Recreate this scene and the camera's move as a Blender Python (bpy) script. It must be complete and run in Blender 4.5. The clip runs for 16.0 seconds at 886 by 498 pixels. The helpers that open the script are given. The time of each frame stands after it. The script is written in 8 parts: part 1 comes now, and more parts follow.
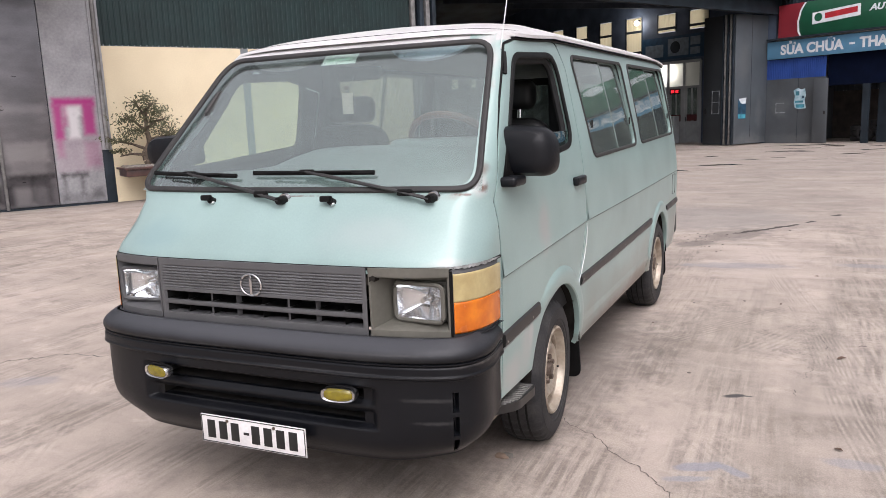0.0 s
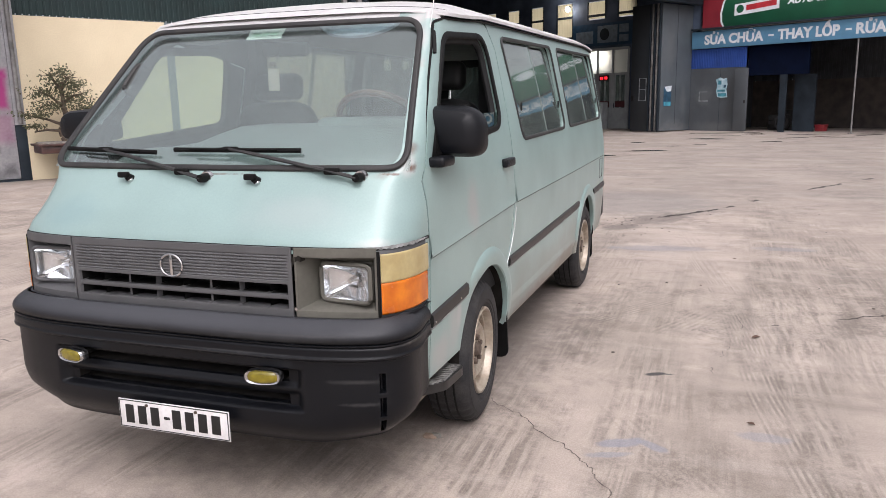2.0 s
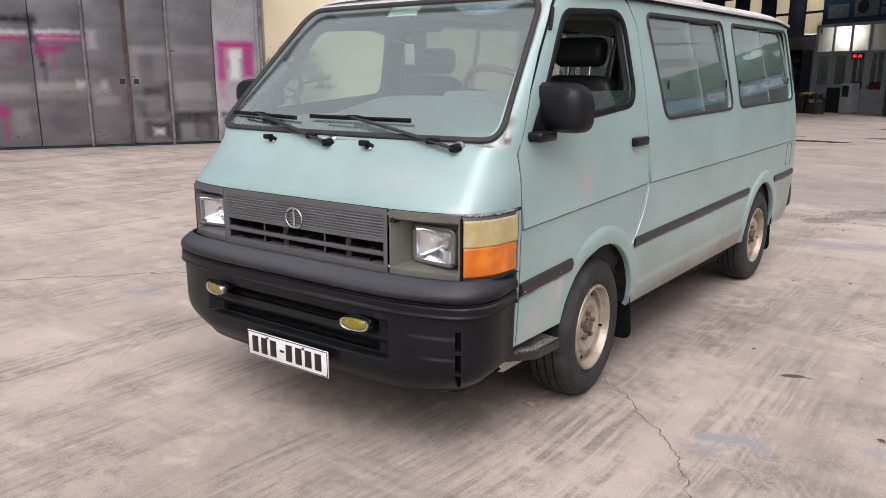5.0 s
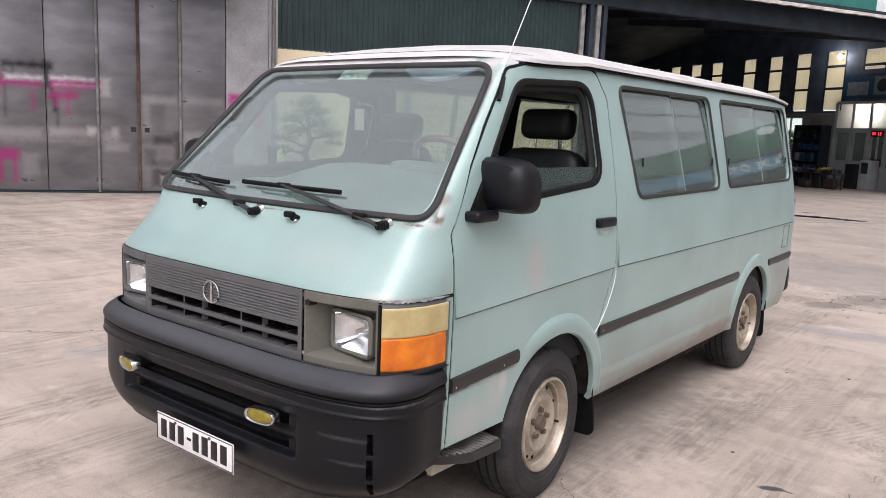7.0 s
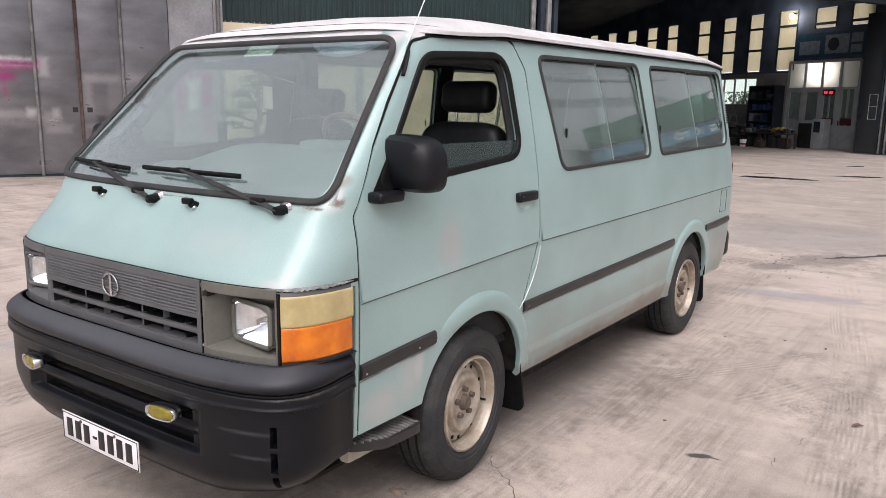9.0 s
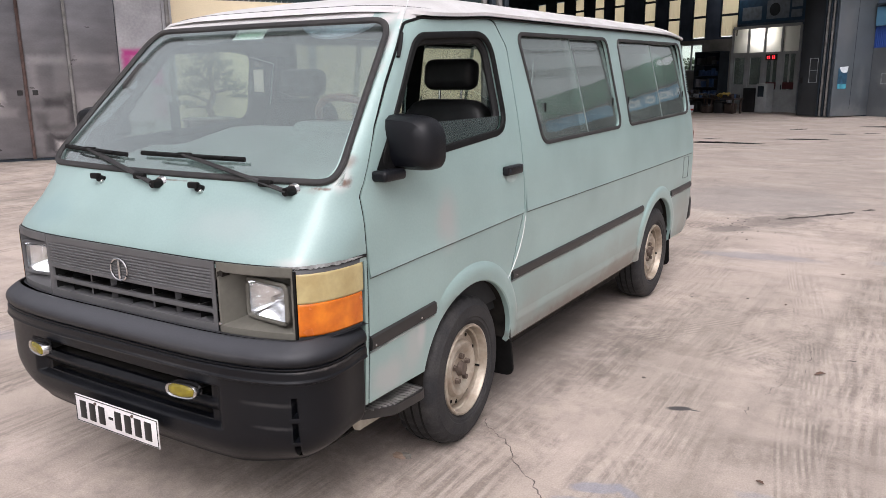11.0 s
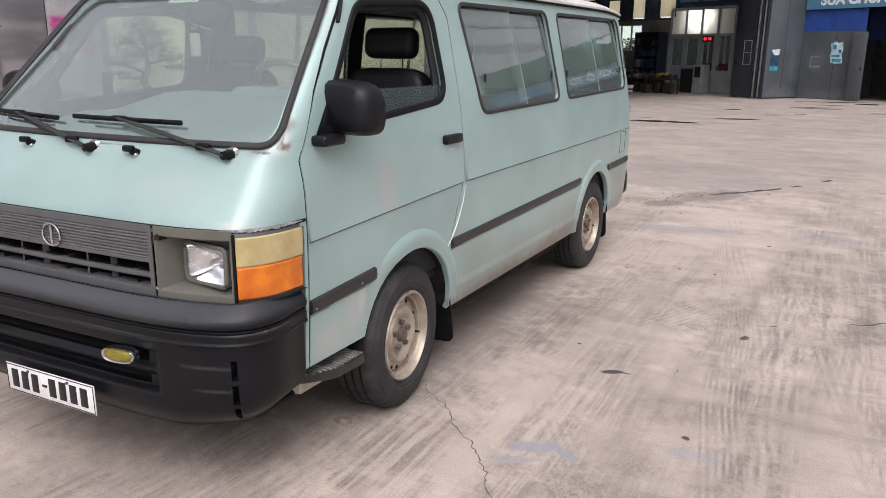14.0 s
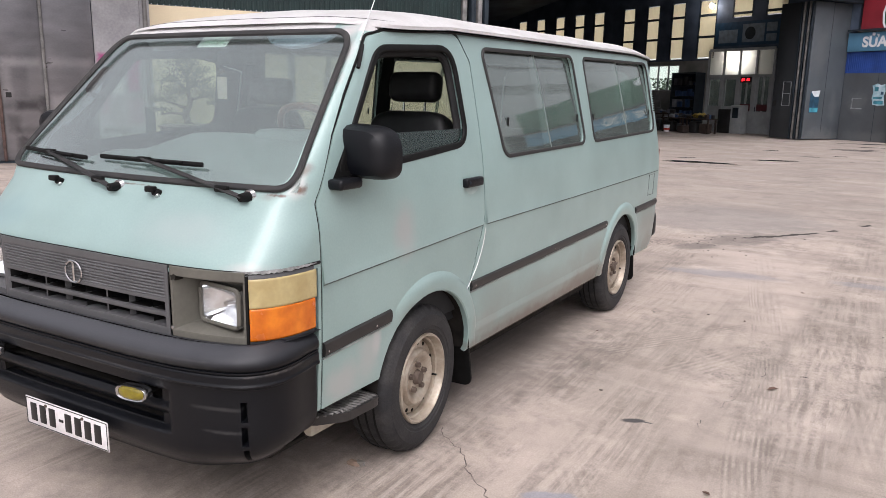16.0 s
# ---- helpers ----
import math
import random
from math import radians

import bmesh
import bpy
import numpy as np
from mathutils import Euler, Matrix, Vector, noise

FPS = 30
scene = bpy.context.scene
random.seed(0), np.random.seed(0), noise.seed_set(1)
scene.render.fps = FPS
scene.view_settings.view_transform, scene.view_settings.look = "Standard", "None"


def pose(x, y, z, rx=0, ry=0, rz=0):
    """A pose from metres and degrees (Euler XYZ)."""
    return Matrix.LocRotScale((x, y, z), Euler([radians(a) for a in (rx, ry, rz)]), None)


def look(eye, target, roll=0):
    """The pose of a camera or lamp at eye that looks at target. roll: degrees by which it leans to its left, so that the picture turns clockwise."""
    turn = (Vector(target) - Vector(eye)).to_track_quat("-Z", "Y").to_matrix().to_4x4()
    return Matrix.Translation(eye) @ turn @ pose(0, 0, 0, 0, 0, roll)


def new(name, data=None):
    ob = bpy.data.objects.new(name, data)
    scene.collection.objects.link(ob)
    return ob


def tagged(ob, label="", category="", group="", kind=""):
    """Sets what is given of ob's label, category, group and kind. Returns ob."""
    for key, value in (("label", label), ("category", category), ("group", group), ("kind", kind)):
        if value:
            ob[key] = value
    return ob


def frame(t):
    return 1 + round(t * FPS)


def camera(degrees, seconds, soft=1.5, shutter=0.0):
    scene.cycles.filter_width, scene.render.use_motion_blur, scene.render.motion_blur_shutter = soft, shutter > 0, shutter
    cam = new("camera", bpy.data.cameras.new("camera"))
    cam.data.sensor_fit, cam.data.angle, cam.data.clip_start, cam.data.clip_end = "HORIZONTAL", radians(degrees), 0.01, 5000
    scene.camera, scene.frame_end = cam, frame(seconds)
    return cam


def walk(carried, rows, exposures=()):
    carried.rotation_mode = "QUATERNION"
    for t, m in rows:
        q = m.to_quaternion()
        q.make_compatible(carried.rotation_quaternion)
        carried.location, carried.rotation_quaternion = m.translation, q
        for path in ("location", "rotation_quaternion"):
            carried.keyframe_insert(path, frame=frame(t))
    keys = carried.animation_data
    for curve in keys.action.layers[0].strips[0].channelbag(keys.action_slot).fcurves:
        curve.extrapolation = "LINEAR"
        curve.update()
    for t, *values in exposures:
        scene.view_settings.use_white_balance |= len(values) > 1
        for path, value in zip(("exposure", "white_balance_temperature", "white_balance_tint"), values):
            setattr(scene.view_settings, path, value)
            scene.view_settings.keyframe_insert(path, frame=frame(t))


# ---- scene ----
cam = camera(61.0, 16.0, soft=0.7)
PATH = [
    (0, (1.826, -2.144, 1.477), (0.965, -0.371, 1.137), -2.3),
    (0.5, (1.813, -2.152, 1.482), (0.975, -0.366, 1.152), -2.0),
    (1, (1.815, -2.163, 1.481), (1.041, -0.345, 1.169), -2.0),
    (1.5, (1.821, -2.137, 1.471), (1.156, -0.283, 1.124), -2.3),
    (2, (1.834, -2.126, 1.465), (1.141, -0.291, 1.075), -1.1),
    (2.5, (1.866, -2.101, 1.458), (1.021, -0.338, 1.035), 0.9),
    (3, (1.909, -2.041, 1.439), (0.902, -0.368, 1.004), 1.1),
    (3.2, (1.928, -2.036, 1.444), (0.888, -0.383, 1.012), 0.7),
    (5.3, (2.362, -2.012, 1.471), (1.15, -0.484, 1.025), 0.3),
    (5.5, (2.396, -1.955, 1.48), (1.17, -0.438, 1.039), 0.4),
    (6, (2.425, -1.847, 1.496), (1.191, -0.325, 1.096), 0.7),
    (6.5, (2.378, -1.707, 1.499), (1.151, -0.164, 1.164), 2.1),
    (7, (2.364, -1.593, 1.511), (1.12, -0.055, 1.211), 2.4),
    (7.5, (2.391, -1.515, 1.544), (1.159, 0.032, 1.25), 1.5),
    (8, (2.398, -1.473, 1.546), (1.197, 0.097, 1.24), 0.4),
    (8.5, (2.407, -1.43, 1.552), (1.242, 0.159, 1.208), 0.6),
    (9, (2.474, -1.401, 1.541), (1.309, 0.181, 1.166), 0.8),
    (9.2, (2.512, -1.376, 1.544), (1.345, 0.203, 1.161), 0.6),
    (11.3, (2.403, -1.611, 1.568), (1.363, 0.036, 1.111), -0.5),
    (11.5, (2.421, -1.606, 1.55), (1.389, 0.043, 1.084), -0.4),
    (12, (2.444, -1.569, 1.559), (1.438, 0.091, 1.079), -0.1),
    (12.5, (2.45, -1.552, 1.562), (1.467, 0.122, 1.081), 0.1),
    (13, (2.462, -1.565, 1.564), (1.501, 0.12, 1.077), 0.2),
    (13.5, (2.45, -1.612, 1.54), (1.513, 0.084, 1.044), 0.4),
    (14, (2.448, -1.634, 1.532), (1.528, 0.07, 1.031), 0.5),
    (14.5, (2.487, -1.626, 1.533), (1.57, 0.08, 1.036), 0.7),
    (15, (2.515, -1.589, 1.548), (1.578, 0.113, 1.071), 0.8),
    (15.5, (2.516, -1.576, 1.554), (1.543, 0.114, 1.111), 0.8),
    (16, (2.504, -1.588, 1.563), (1.493, 0.088, 1.153), 1.0),
]
walk(cam, [(t, look(eye, target, roll)) for t, eye, target, roll in PATH], [(t, e, 6400.0, 17.0) for t, e in ((0.0, 0.40), (1.5, 0.38), (3.0, 0.33), (5.5, 0.31), (6.5, 0.40), (8.5, 0.43), (10.2, 0.41), (12.0, 0.36), (13.0, 0.38), (15.0, 0.34), (16.0, 0.39))])

# ---- world, sun, exposure ----
SUN_EL, SUN_ROT = 50.0, 150.0
world = bpy.data.worlds.new("overcast_sky")
scene.world = world
world.use_nodes = True
wn = world.node_tree.nodes
sky = wn.new("ShaderNodeTexSky")
sky.sky_type = 'NISHITA'
sky.sun_disc = False
sky.sun_elevation, sky.sun_rotation = radians(SUN_EL), radians(SUN_ROT)
sky.dust_density, sky.air_density = 6.0, 1.0
pale = wn.new("ShaderNodeHueSaturation")
pale.inputs["Saturation"].default_value = 0.12
world.node_tree.links.new(sky.outputs["Color"], pale.inputs["Color"])
world.node_tree.links.new(pale.outputs["Color"], wn["Background"].inputs["Color"])
wn["Background"].inputs["Strength"].default_value = 0.15
sun = new("sun", bpy.data.lights.new("sun", "SUN"))
sun.data.energy, sun.data.angle, sun.data.color = 0.9, radians(40), (1.0, 0.96, 0.92)
# the veiled sun stands high over the open yard, on the driver's side
sun.matrix_basis = look((3.9, -1.0, 14), (0, 0, 0))

# ---- materials ----


def socket(node, *names):
    for n in names:
        if n in node.inputs:
            return node.inputs[n]


def material(name, base, rough=0.6, metal=0.0, vary=0.12, scale=6.0, bump=0.0, bump_scale=60.0, coat=0.0, second=None, stretch=None, grain=0.06):
    """A surface with broad stains (towards second) and fine grain."""
    m = bpy.data.materials.new(name)
    m.use_nodes = True
    nt = m.node_tree
    n, l = nt.nodes, nt.links
    bsdf = n["Principled BSDF"]
    bsdf.inputs["Metallic"].default_value = metal
    if coat:
        bsdf.inputs["Coat Weight"].default_value = coat
        bsdf.inputs["Coat Roughness"].default_value = 0.22
    tc = n.new("ShaderNodeTexCoord")
    src = tc.outputs["Object"]
    if stretch:
        mp = n.new("ShaderNodeMapping")
        mp.inputs["Scale"].default_value = stretch
        l.new(src, mp.inputs["Vector"])
        src = mp.outputs["Vector"]
    big, fine = n.new("ShaderNodeTexNoise"), n.new("ShaderNodeTexNoise")
    big.inputs["Scale"].default_value, big.inputs["Detail"].default_value = scale, 6
    fine.inputs["Scale"].default_value, fine.inputs["Detail"].default_value = bump_scale, 3
    l.new(src, big.inputs["Vector"])
    l.new(src, fine.inputs["Vector"])
    ramp = n.new("ShaderNodeValToRGB")
    ramp.color_ramp.elements[0].position, ramp.color_ramp.elements[1].position = 0.35, 0.7
    b = Vector(base)
    s2 = Vector(second) if second else b * (1 - 2.0 * vary)
    ramp.color_ramp.elements[0].color = (*(b * (1 + vary)), 1)
    ramp.color_ramp.elements[1].color = (*s2, 1)
    l.new(big.outputs["Fac"], ramp.inputs["Fac"])
    mix = n.new("ShaderNodeMix")
    mix.data_type, mix.blend_type = 'RGBA', 'MULTIPLY'
    mix.inputs[0].default_value = 1.0
    g = n.new("ShaderNodeMapRange")
    g.inputs["From Min"].default_value, g.inputs["From Max"].default_value = 0.3, 0.7
    g.inputs["To Min"].default_value, g.inputs["To Max"].default_value = 1 - grain, 1 + grain
    l.new(fine.outputs["Fac"], g.inputs["Value"])
    l.new(ramp.outputs["Color"], mix.inputs[6])
    l.new(g.outputs["Result"], mix.inputs[7])
    l.new(mix.outputs[2], bsdf.inputs["Base Color"])
    r = n.new("ShaderNodeMapRange")
    r.inputs["To Min"].default_value, r.inputs["To Max"].default_value = max(0.02, rough - 0.08), min(1, rough + 0.08)
    l.new(big.outputs["Fac"], r.inputs["Value"])
    l.new(r.outputs["Result"], bsdf.inputs["Roughness"])
    if bump:
        bp = n.new("ShaderNodeBump")
        bp.inputs["Strength"].default_value, bp.inputs["Distance"].default_value = 1.0, bump
        l.new(fine.outputs["Fac"], bp.inputs["Height"])
        l.new(bp.outputs["Normal"], bsdf.inputs["Normal"])
    return m


def stained(m, spots, ragged=0.45, noise_scale=7.0):
    """Adds soft ragged stains to a material: each is a centre, three half sizes, a colour and a strength."""
    n, l = m.node_tree.nodes, m.node_tree.links
    bsdf = n["Principled BSDF"]
    col = bsdf.inputs["Base Color"].links[0].from_socket
    tc = n.new("ShaderNodeTexCoord")
    noi = n.new("ShaderNodeTexNoise")
    noi.inputs["Scale"].default_value, noi.inputs["Detail"].default_value, noi.inputs["Roughness"].default_value = noise_scale, 6, 0.65
    l.new(tc.outputs["Object"], noi.inputs["Vector"])
    for centre, size, colour, strength in spots:
        mp = n.new("ShaderNodeMapping")
        mp.vector_type = 'TEXTURE'
        mp.inputs["Location"].default_value, mp.inputs["Scale"].default_value = centre, size
        l.new(tc.outputs["Object"], mp.inputs["Vector"])
        ln = n.new("ShaderNodeVectorMath")
        ln.operation = 'LENGTH'
        l.new(mp.outputs["Vector"], ln.inputs[0])
        ad = n.new("ShaderNodeMath")
        ad.operation = 'MULTIPLY_ADD'
        ad.inputs[1].default_value = ragged * 2
        l.new(noi.outputs["Fac"], ad.inputs[0])
        l.new(ln.outputs["Value"], ad.inputs[2])
        mr = n.new("ShaderNodeMapRange")
        mr.interpolation_type = 'SMOOTHSTEP'
        for k, x in zip(("From Min", "From Max", "To Min", "To Max"), (1.0 + ragged, 0.15 + ragged, 0.0, strength)):
            mr.inputs[k].default_value = x
        l.new(ad.outputs[0], mr.inputs["Value"])
        mx = n.new("ShaderNodeMix")
        mx.data_type = 'RGBA'
        l.new(mr.outputs["Result"], mx.inputs[0])
        l.new(col, mx.inputs[6])
        mx.inputs[7].default_value = (*colour, 1)
        col = mx.outputs[2]
    l.new(col, bsdf.inputs["Base Color"])
    return m


def clear_glass(name, tint, gloss=1.0, dust=0.0, dust_color=(0.5, 0.52, 0.5), power=5.0):
    """A thin pane: what is behind shows through the tint, and the sky mirrors in it more at grazing angles."""
    m = bpy.data.materials.new(name)
    m.use_nodes = True
    nt = m.node_tree
    n, l = nt.nodes, nt.links
    n.remove(n["Principled BSDF"])
    out = n["Material Output"]
    tr, gl, df = n.new("ShaderNodeBsdfTransparent"), n.new("ShaderNodeBsdfGlossy"), n.new("ShaderNodeBsdfDiffuse")
    tr.inputs["Color"].default_value = (*tint, 1)
    gl.inputs["Roughness"].default_value = 0.015
    gl.inputs["Color"].default_value = (0.96, 1.0, 0.985, 1)
    df.inputs["Color"].default_value = (*dust_color, 1)
    fr = n.new("ShaderNodeLayerWeight")
    fr.inputs["Blend"].default_value = 0.5
    pw = n.new("ShaderNodeMath")
    pw.operation = 'POWER'
    pw.inputs[1].default_value = power
    l.new(fr.outputs["Facing"], pw.inputs[0])
    mul = n.new("ShaderNodeMath")
    mul.operation = 'MULTIPLY_ADD'
    mul.inputs[1].default_value, mul.inputs[2].default_value = 0.9 * min(1.0, gloss), 0.04 * gloss
    mul.use_clamp = True
    l.new(pw.outputs[0], mul.inputs[0])
    noi = n.new("ShaderNodeTexNoise")
    noi.inputs["Scale"].default_value, noi.inputs["Detail"].default_value = 5.0, 5
    tc = n.new("ShaderNodeTexCoord")
    l.new(tc.outputs["Object"], noi.inputs["Vector"])
    dm = n.new("ShaderNodeMapRange")
    dm.inputs["To Min"].default_value, dm.inputs["To Max"].default_value = dust * 0.5, dust * 1.6
    l.new(noi.outputs["Fac"], dm.inputs["Value"])
    a, b = n.new("ShaderNodeMixShader"), n.new("ShaderNodeMixShader")
    l.new(dm.outputs["Result"], a.inputs[0])
    l.new(tr.outputs[0], a.inputs[1])
    l.new(df.outputs[0], a.inputs[2])
    l.new(mul.outputs[0], b.inputs[0])
    l.new(a.outputs[0], b.inputs[1])
    l.new(gl.outputs[0], b.inputs[2])
    l.new(b.outputs[0], out.inputs["Surface"])
    return m


def glowing(name, color, strength):
    m = bpy.data.materials.new(name)
    m.use_nodes = True
    b = m.node_tree.nodes["Principled BSDF"]
    b.inputs["Base Color"].default_value = (*color, 1)
    b.inputs["Emission Color"].default_value = (*color, 1)
    b.inputs["Emission Strength"].default_value = strength
    return m


def translucent(name, color, clear=0.0):
    """A thin sheet that daylight comes through."""
    m = bpy.data.materials.new(name)
    m.use_nodes = True
    n, l = m.node_tree.nodes, m.node_tree.links
    n.remove(n["Principled BSDF"])
    t, d = n.new("ShaderNodeBsdfTranslucent"), n.new("ShaderNodeBsdfDiffuse")
    t.inputs["Color"].default_value = d.inputs["Color"].default_value = (*color, 1)
    noi = n.new("ShaderNodeTexNoise")
    noi.inputs["Scale"].default_value = 2.5
    tc = n.new("ShaderNodeTexCoord")
    l.new(tc.outputs["Object"], noi.inputs["Vector"])
    mr = n.new("ShaderNodeMapRange")
    mr.inputs["To Min"].default_value, mr.inputs["To Max"].default_value = 0.0, 0.15
    l.new(noi.outputs["Fac"], mr.inputs["Value"])
    mx = n.new("ShaderNodeMixShader")
    l.new(mr.outputs["Result"], mx.inputs[0])
    l.new(t.outputs[0], mx.inputs[1])
    l.new(d.outputs[0], mx.inputs[2])
    l.new(mx.outputs[0], n["Material Output"].inputs["Surface"])
    return m


TEAL = (0.270, 0.382, 0.364)
paint = material("faded_teal_paint", TEAL, rough=0.40, metal=0.10, vary=0.06, scale=2.2, coat=0.7, bump_scale=140, grain=0.03)
paint.node_tree.nodes["Principled BSDF"].inputs["Coat Roughness"].default_value = 0.40
roof_paint = material("chalky_white_paint", (0.54, 0.535, 0.53), rough=0.5, vary=0.05, scale=4, second=(0.46, 0.445, 0.44), grain=0.05)
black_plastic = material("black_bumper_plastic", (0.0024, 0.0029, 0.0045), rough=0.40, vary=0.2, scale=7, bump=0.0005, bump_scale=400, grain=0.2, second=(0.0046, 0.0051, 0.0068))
black_plastic.node_tree.nodes["Principled BSDF"].inputs["Specular IOR Level"].default_value = 0.27
grey_plastic = material("grey_grille_plastic", (0.085, 0.085, 0.088), rough=0.55, vary=0.08, scale=5, bump=0.0003, bump_scale=300)
olive_plastic = material("olive_surround_plastic", (0.11, 0.105, 0.088), rough=0.6, vary=0.1, scale=6)
rubber = material("black_rubber", (0.007, 0.007, 0.007), rough=0.55, vary=0.15, scale=20)
old_rubber = material("weathered_grey_rubber", (0.012, 0.012, 0.0125), rough=0.6, vary=0.25, scale=14, second=(0.030, 0.028, 0.027))
channel_black = material("black_felt_channel", (0.0028, 0.003, 0.0036), rough=0.8, vary=0.2, scale=12)
tyre_rubber = material("dusty_tyre_rubber", (0.017, 0.017, 0.0182), rough=0.7, vary=0.25, scale=9, bump=0.0008, bump_scale=120, second=(0.042, 0.040, 0.039), grain=0.2)
rim_paint = material("rusty_cream_steel", (0.36, 0.315, 0.255), rough=0.34, metal=0.30, vary=0.10, scale=16, second=(0.26, 0.205, 0.155), grain=0.10)
rust = material("rusty_steel", (0.062, 0.044, 0.034), rough=0.8, vary=0.3, scale=30, second=(0.11, 0.082, 0.064))
chrome = material("worn_chrome", (0.6, 0.6, 0.6), rough=0.18, metal=1.0, vary=0.05)
dark_trim = material("dark_grey_moulding", (0.011, 0.0105, 0.0105), rough=0.42, vary=0.2, scale=8, second=(0.024, 0.022, 0.021))
cabin_dark = material("dark_cabin_lining", (0.02, 0.021, 0.022), rough=0.8, vary=0.15)
headliner = material("grey_headliner", (0.22, 0.23, 0.23), rough=0.9, vary=0.08)
seat_vinyl = material("black_seat_vinyl", (0.016, 0.016, 0.017), rough=0.5, vary=0.15, scale=12)
dash_plastic = material("grey_dashboard_plastic", (0.165, 0.205, 0.200), rough=0.65, vary=0.08, scale=5)
under_black = material("dirty_underbody", (0.02, 0.018, 0.016), rough=0.95, vary=0.3, scale=10)
windscreen_glass = clear_glass("windscreen_glass", (0.89, 0.945, 0.932), gloss=2.5, dust=0.06, dust_color=(0.44, 0.50, 0.49), power=2.0)
window_glass = clear_glass("tinted_window_glass", (0.68, 0.75, 0.735), gloss=3.1, dust=0.16, dust_color=(0.36, 0.415, 0.40))
window_glass.node_tree.nodes["Glossy BSDF"].inputs["Roughness"].default_value = 0.04
windscreen_glass.node_tree.nodes["Glossy BSDF"].inputs["Roughness"].default_value = 0.11
windscreen_glass.node_tree.nodes["Glossy BSDF"].inputs["Color"].default_value = (0.935, 0.99, 0.98, 1)


def uneven(m, scale, height):
    """Gives a pane the slight waves of old tempered glass."""
    n, l = m.node_tree.nodes, m.node_tree.links
    tc, noi, bp = n.new("ShaderNodeTexCoord"), n.new("ShaderNodeTexNoise"), n.new("ShaderNodeBump")
    noi.inputs["Scale"].default_value, noi.inputs["Detail"].default_value = scale, 1.0
    bp.inputs["Strength"].default_value, bp.inputs["Distance"].default_value = 1.0, height
    l.new(tc.outputs["Object"], noi.inputs["Vector"])
    l.new(noi.outputs["Fac"], bp.inputs["Height"])
    l.new(bp.outputs["Normal"], n["Glossy BSDF"].inputs["Normal"])


uneven(window_glass, 3.0, 0.0011)
lowered_glass = clear_glass("lowered_window_glass", (0.55, 0.66, 0.64), gloss=1.0, dust=0.03, dust_color=(0.3, 0.36, 0.35))
raised_glass = clear_glass("raised_window_glass", (0.84, 0.93, 0.88), gloss=1.0, dust=0.03, dust_color=(0.4, 0.46, 0.43))
pane_rim = material("ground_glass_edge", (0.20, 0.24, 0.235), rough=0.5, vary=0.1)
lens_glass = clear_glass("lamp_glass", (0.97, 0.98, 0.98), gloss=1.3)
amber = material("amber_lens", (0.60, 0.165, 0.006), rough=0.25, vary=0.15, scale=12, coat=0.3, second=(0.46, 0.095, 0.003))
cream_lens = material("yellowed_clear_lens", (0.41, 0.335, 0.165), rough=0.3, vary=0.08, scale=10, coat=0.3, second=(0.36, 0.275, 0.12))
fog_yellow = material("yellow_fog_lens", (0.185, 0.145, 0.006), rough=0.2, vary=0.15, scale=40, coat=0.5)
reflector = material("lamp_reflector", (0.88, 0.89, 0.91), rough=0.30, metal=0.6, vary=0.03)
plate_white = material("white_plate", (0.72, 0.70, 0.70), rough=0.45, vary=0.04)
facet_chrome = material("facet_chrome", (0.80, 0.81, 0.83), rough=0.14, metal=1.0, vary=0.02)
GREYED, PRIMER = (0.30, 0.315, 0.29), (0.37, 0.40, 0.385)
stained(paint, [
    ((0.83, 0.87, 1.02), (0.3, 0.11, 0.16), (0.37, 0.36, 0.35), 0.7),
    ((0.83, 0.47, 0.50), (0.2, 0.17, 0.11), PRIMER, 0.95), ((0.83, 0.63, 0.57), (0.2, 0.09, 0.16), PRIMER, 0.85), ((0.83, 0.68, 0.62), (0.2, 0.04, 0.10), (0.44, 0.445, 0.435), 0.8),
    ((0.82, 2.2, 0.37), (0.2, 1.0, 0.09), GREYED, 0.7), ((0.82, 3.0, 0.39), (0.2, 0.7, 0.10), GREYED, 0.7), ((0.82, 1.6, 0.45), (0.2, 0.18, 0.10), GREYED, 0.6),
    ((0.80, 4.3, 0.55), (0.2, 0.35, 0.12), GREYED, 0.8),
    ((0.80, 4.45, 0.5), (0.2, 0.2, 0.2), GREYED, 0.5)])
stained(paint, [
    ((0.72, 0.14, 0.995), (0.10, 0.16, 0.032), (0.50, 0.47, 0.455), 0.7), ((0.70, 0.16, 1.21), (0.09, 0.12, 0.022), (0.20, 0.10, 0.06), 0.9),
    ((0.0, 0.80, 1.825), (0.75, 0.2, 0.028), (0.6, 0.56, 0.55), 0.95), ((0.62, 0.75, 1.79), (0.08, 0.12, 0.06), (0.6, 0.55, 0.54), 0.9), ((-0.62, 0.75, 1.79), (0.08, 0.12, 0.06), (0.6, 0.55, 0.54), 0.8), ((0.775, 0.27, 1.25), (0.03, 0.10, 0.07), (0.55, 0.52, 0.51), 0.75), ((0.775, 0.30, 1.30), (0.03, 0.08, 0.035), (0.14, 0.07, 0.05), 0.9), ((0.66, 0.70, 1.70), (0.05, 0.12, 0.12), (0.5, 0.46, 0.46), 0.8),
    # nose: darker reflection on the left, highlight on the right, put into the colour
    ((-0.55, 0.05, 1.06), (0.22, 0.2, 0.10), (0.20, 0.31, 0.32), 0.55), ((0.45, 0.05, 1.10), (0.3, 0.2, 0.10), (0.34, 0.40, 0.39), 0.5)])
GRIME = (0.205, 0.232, 0.208)
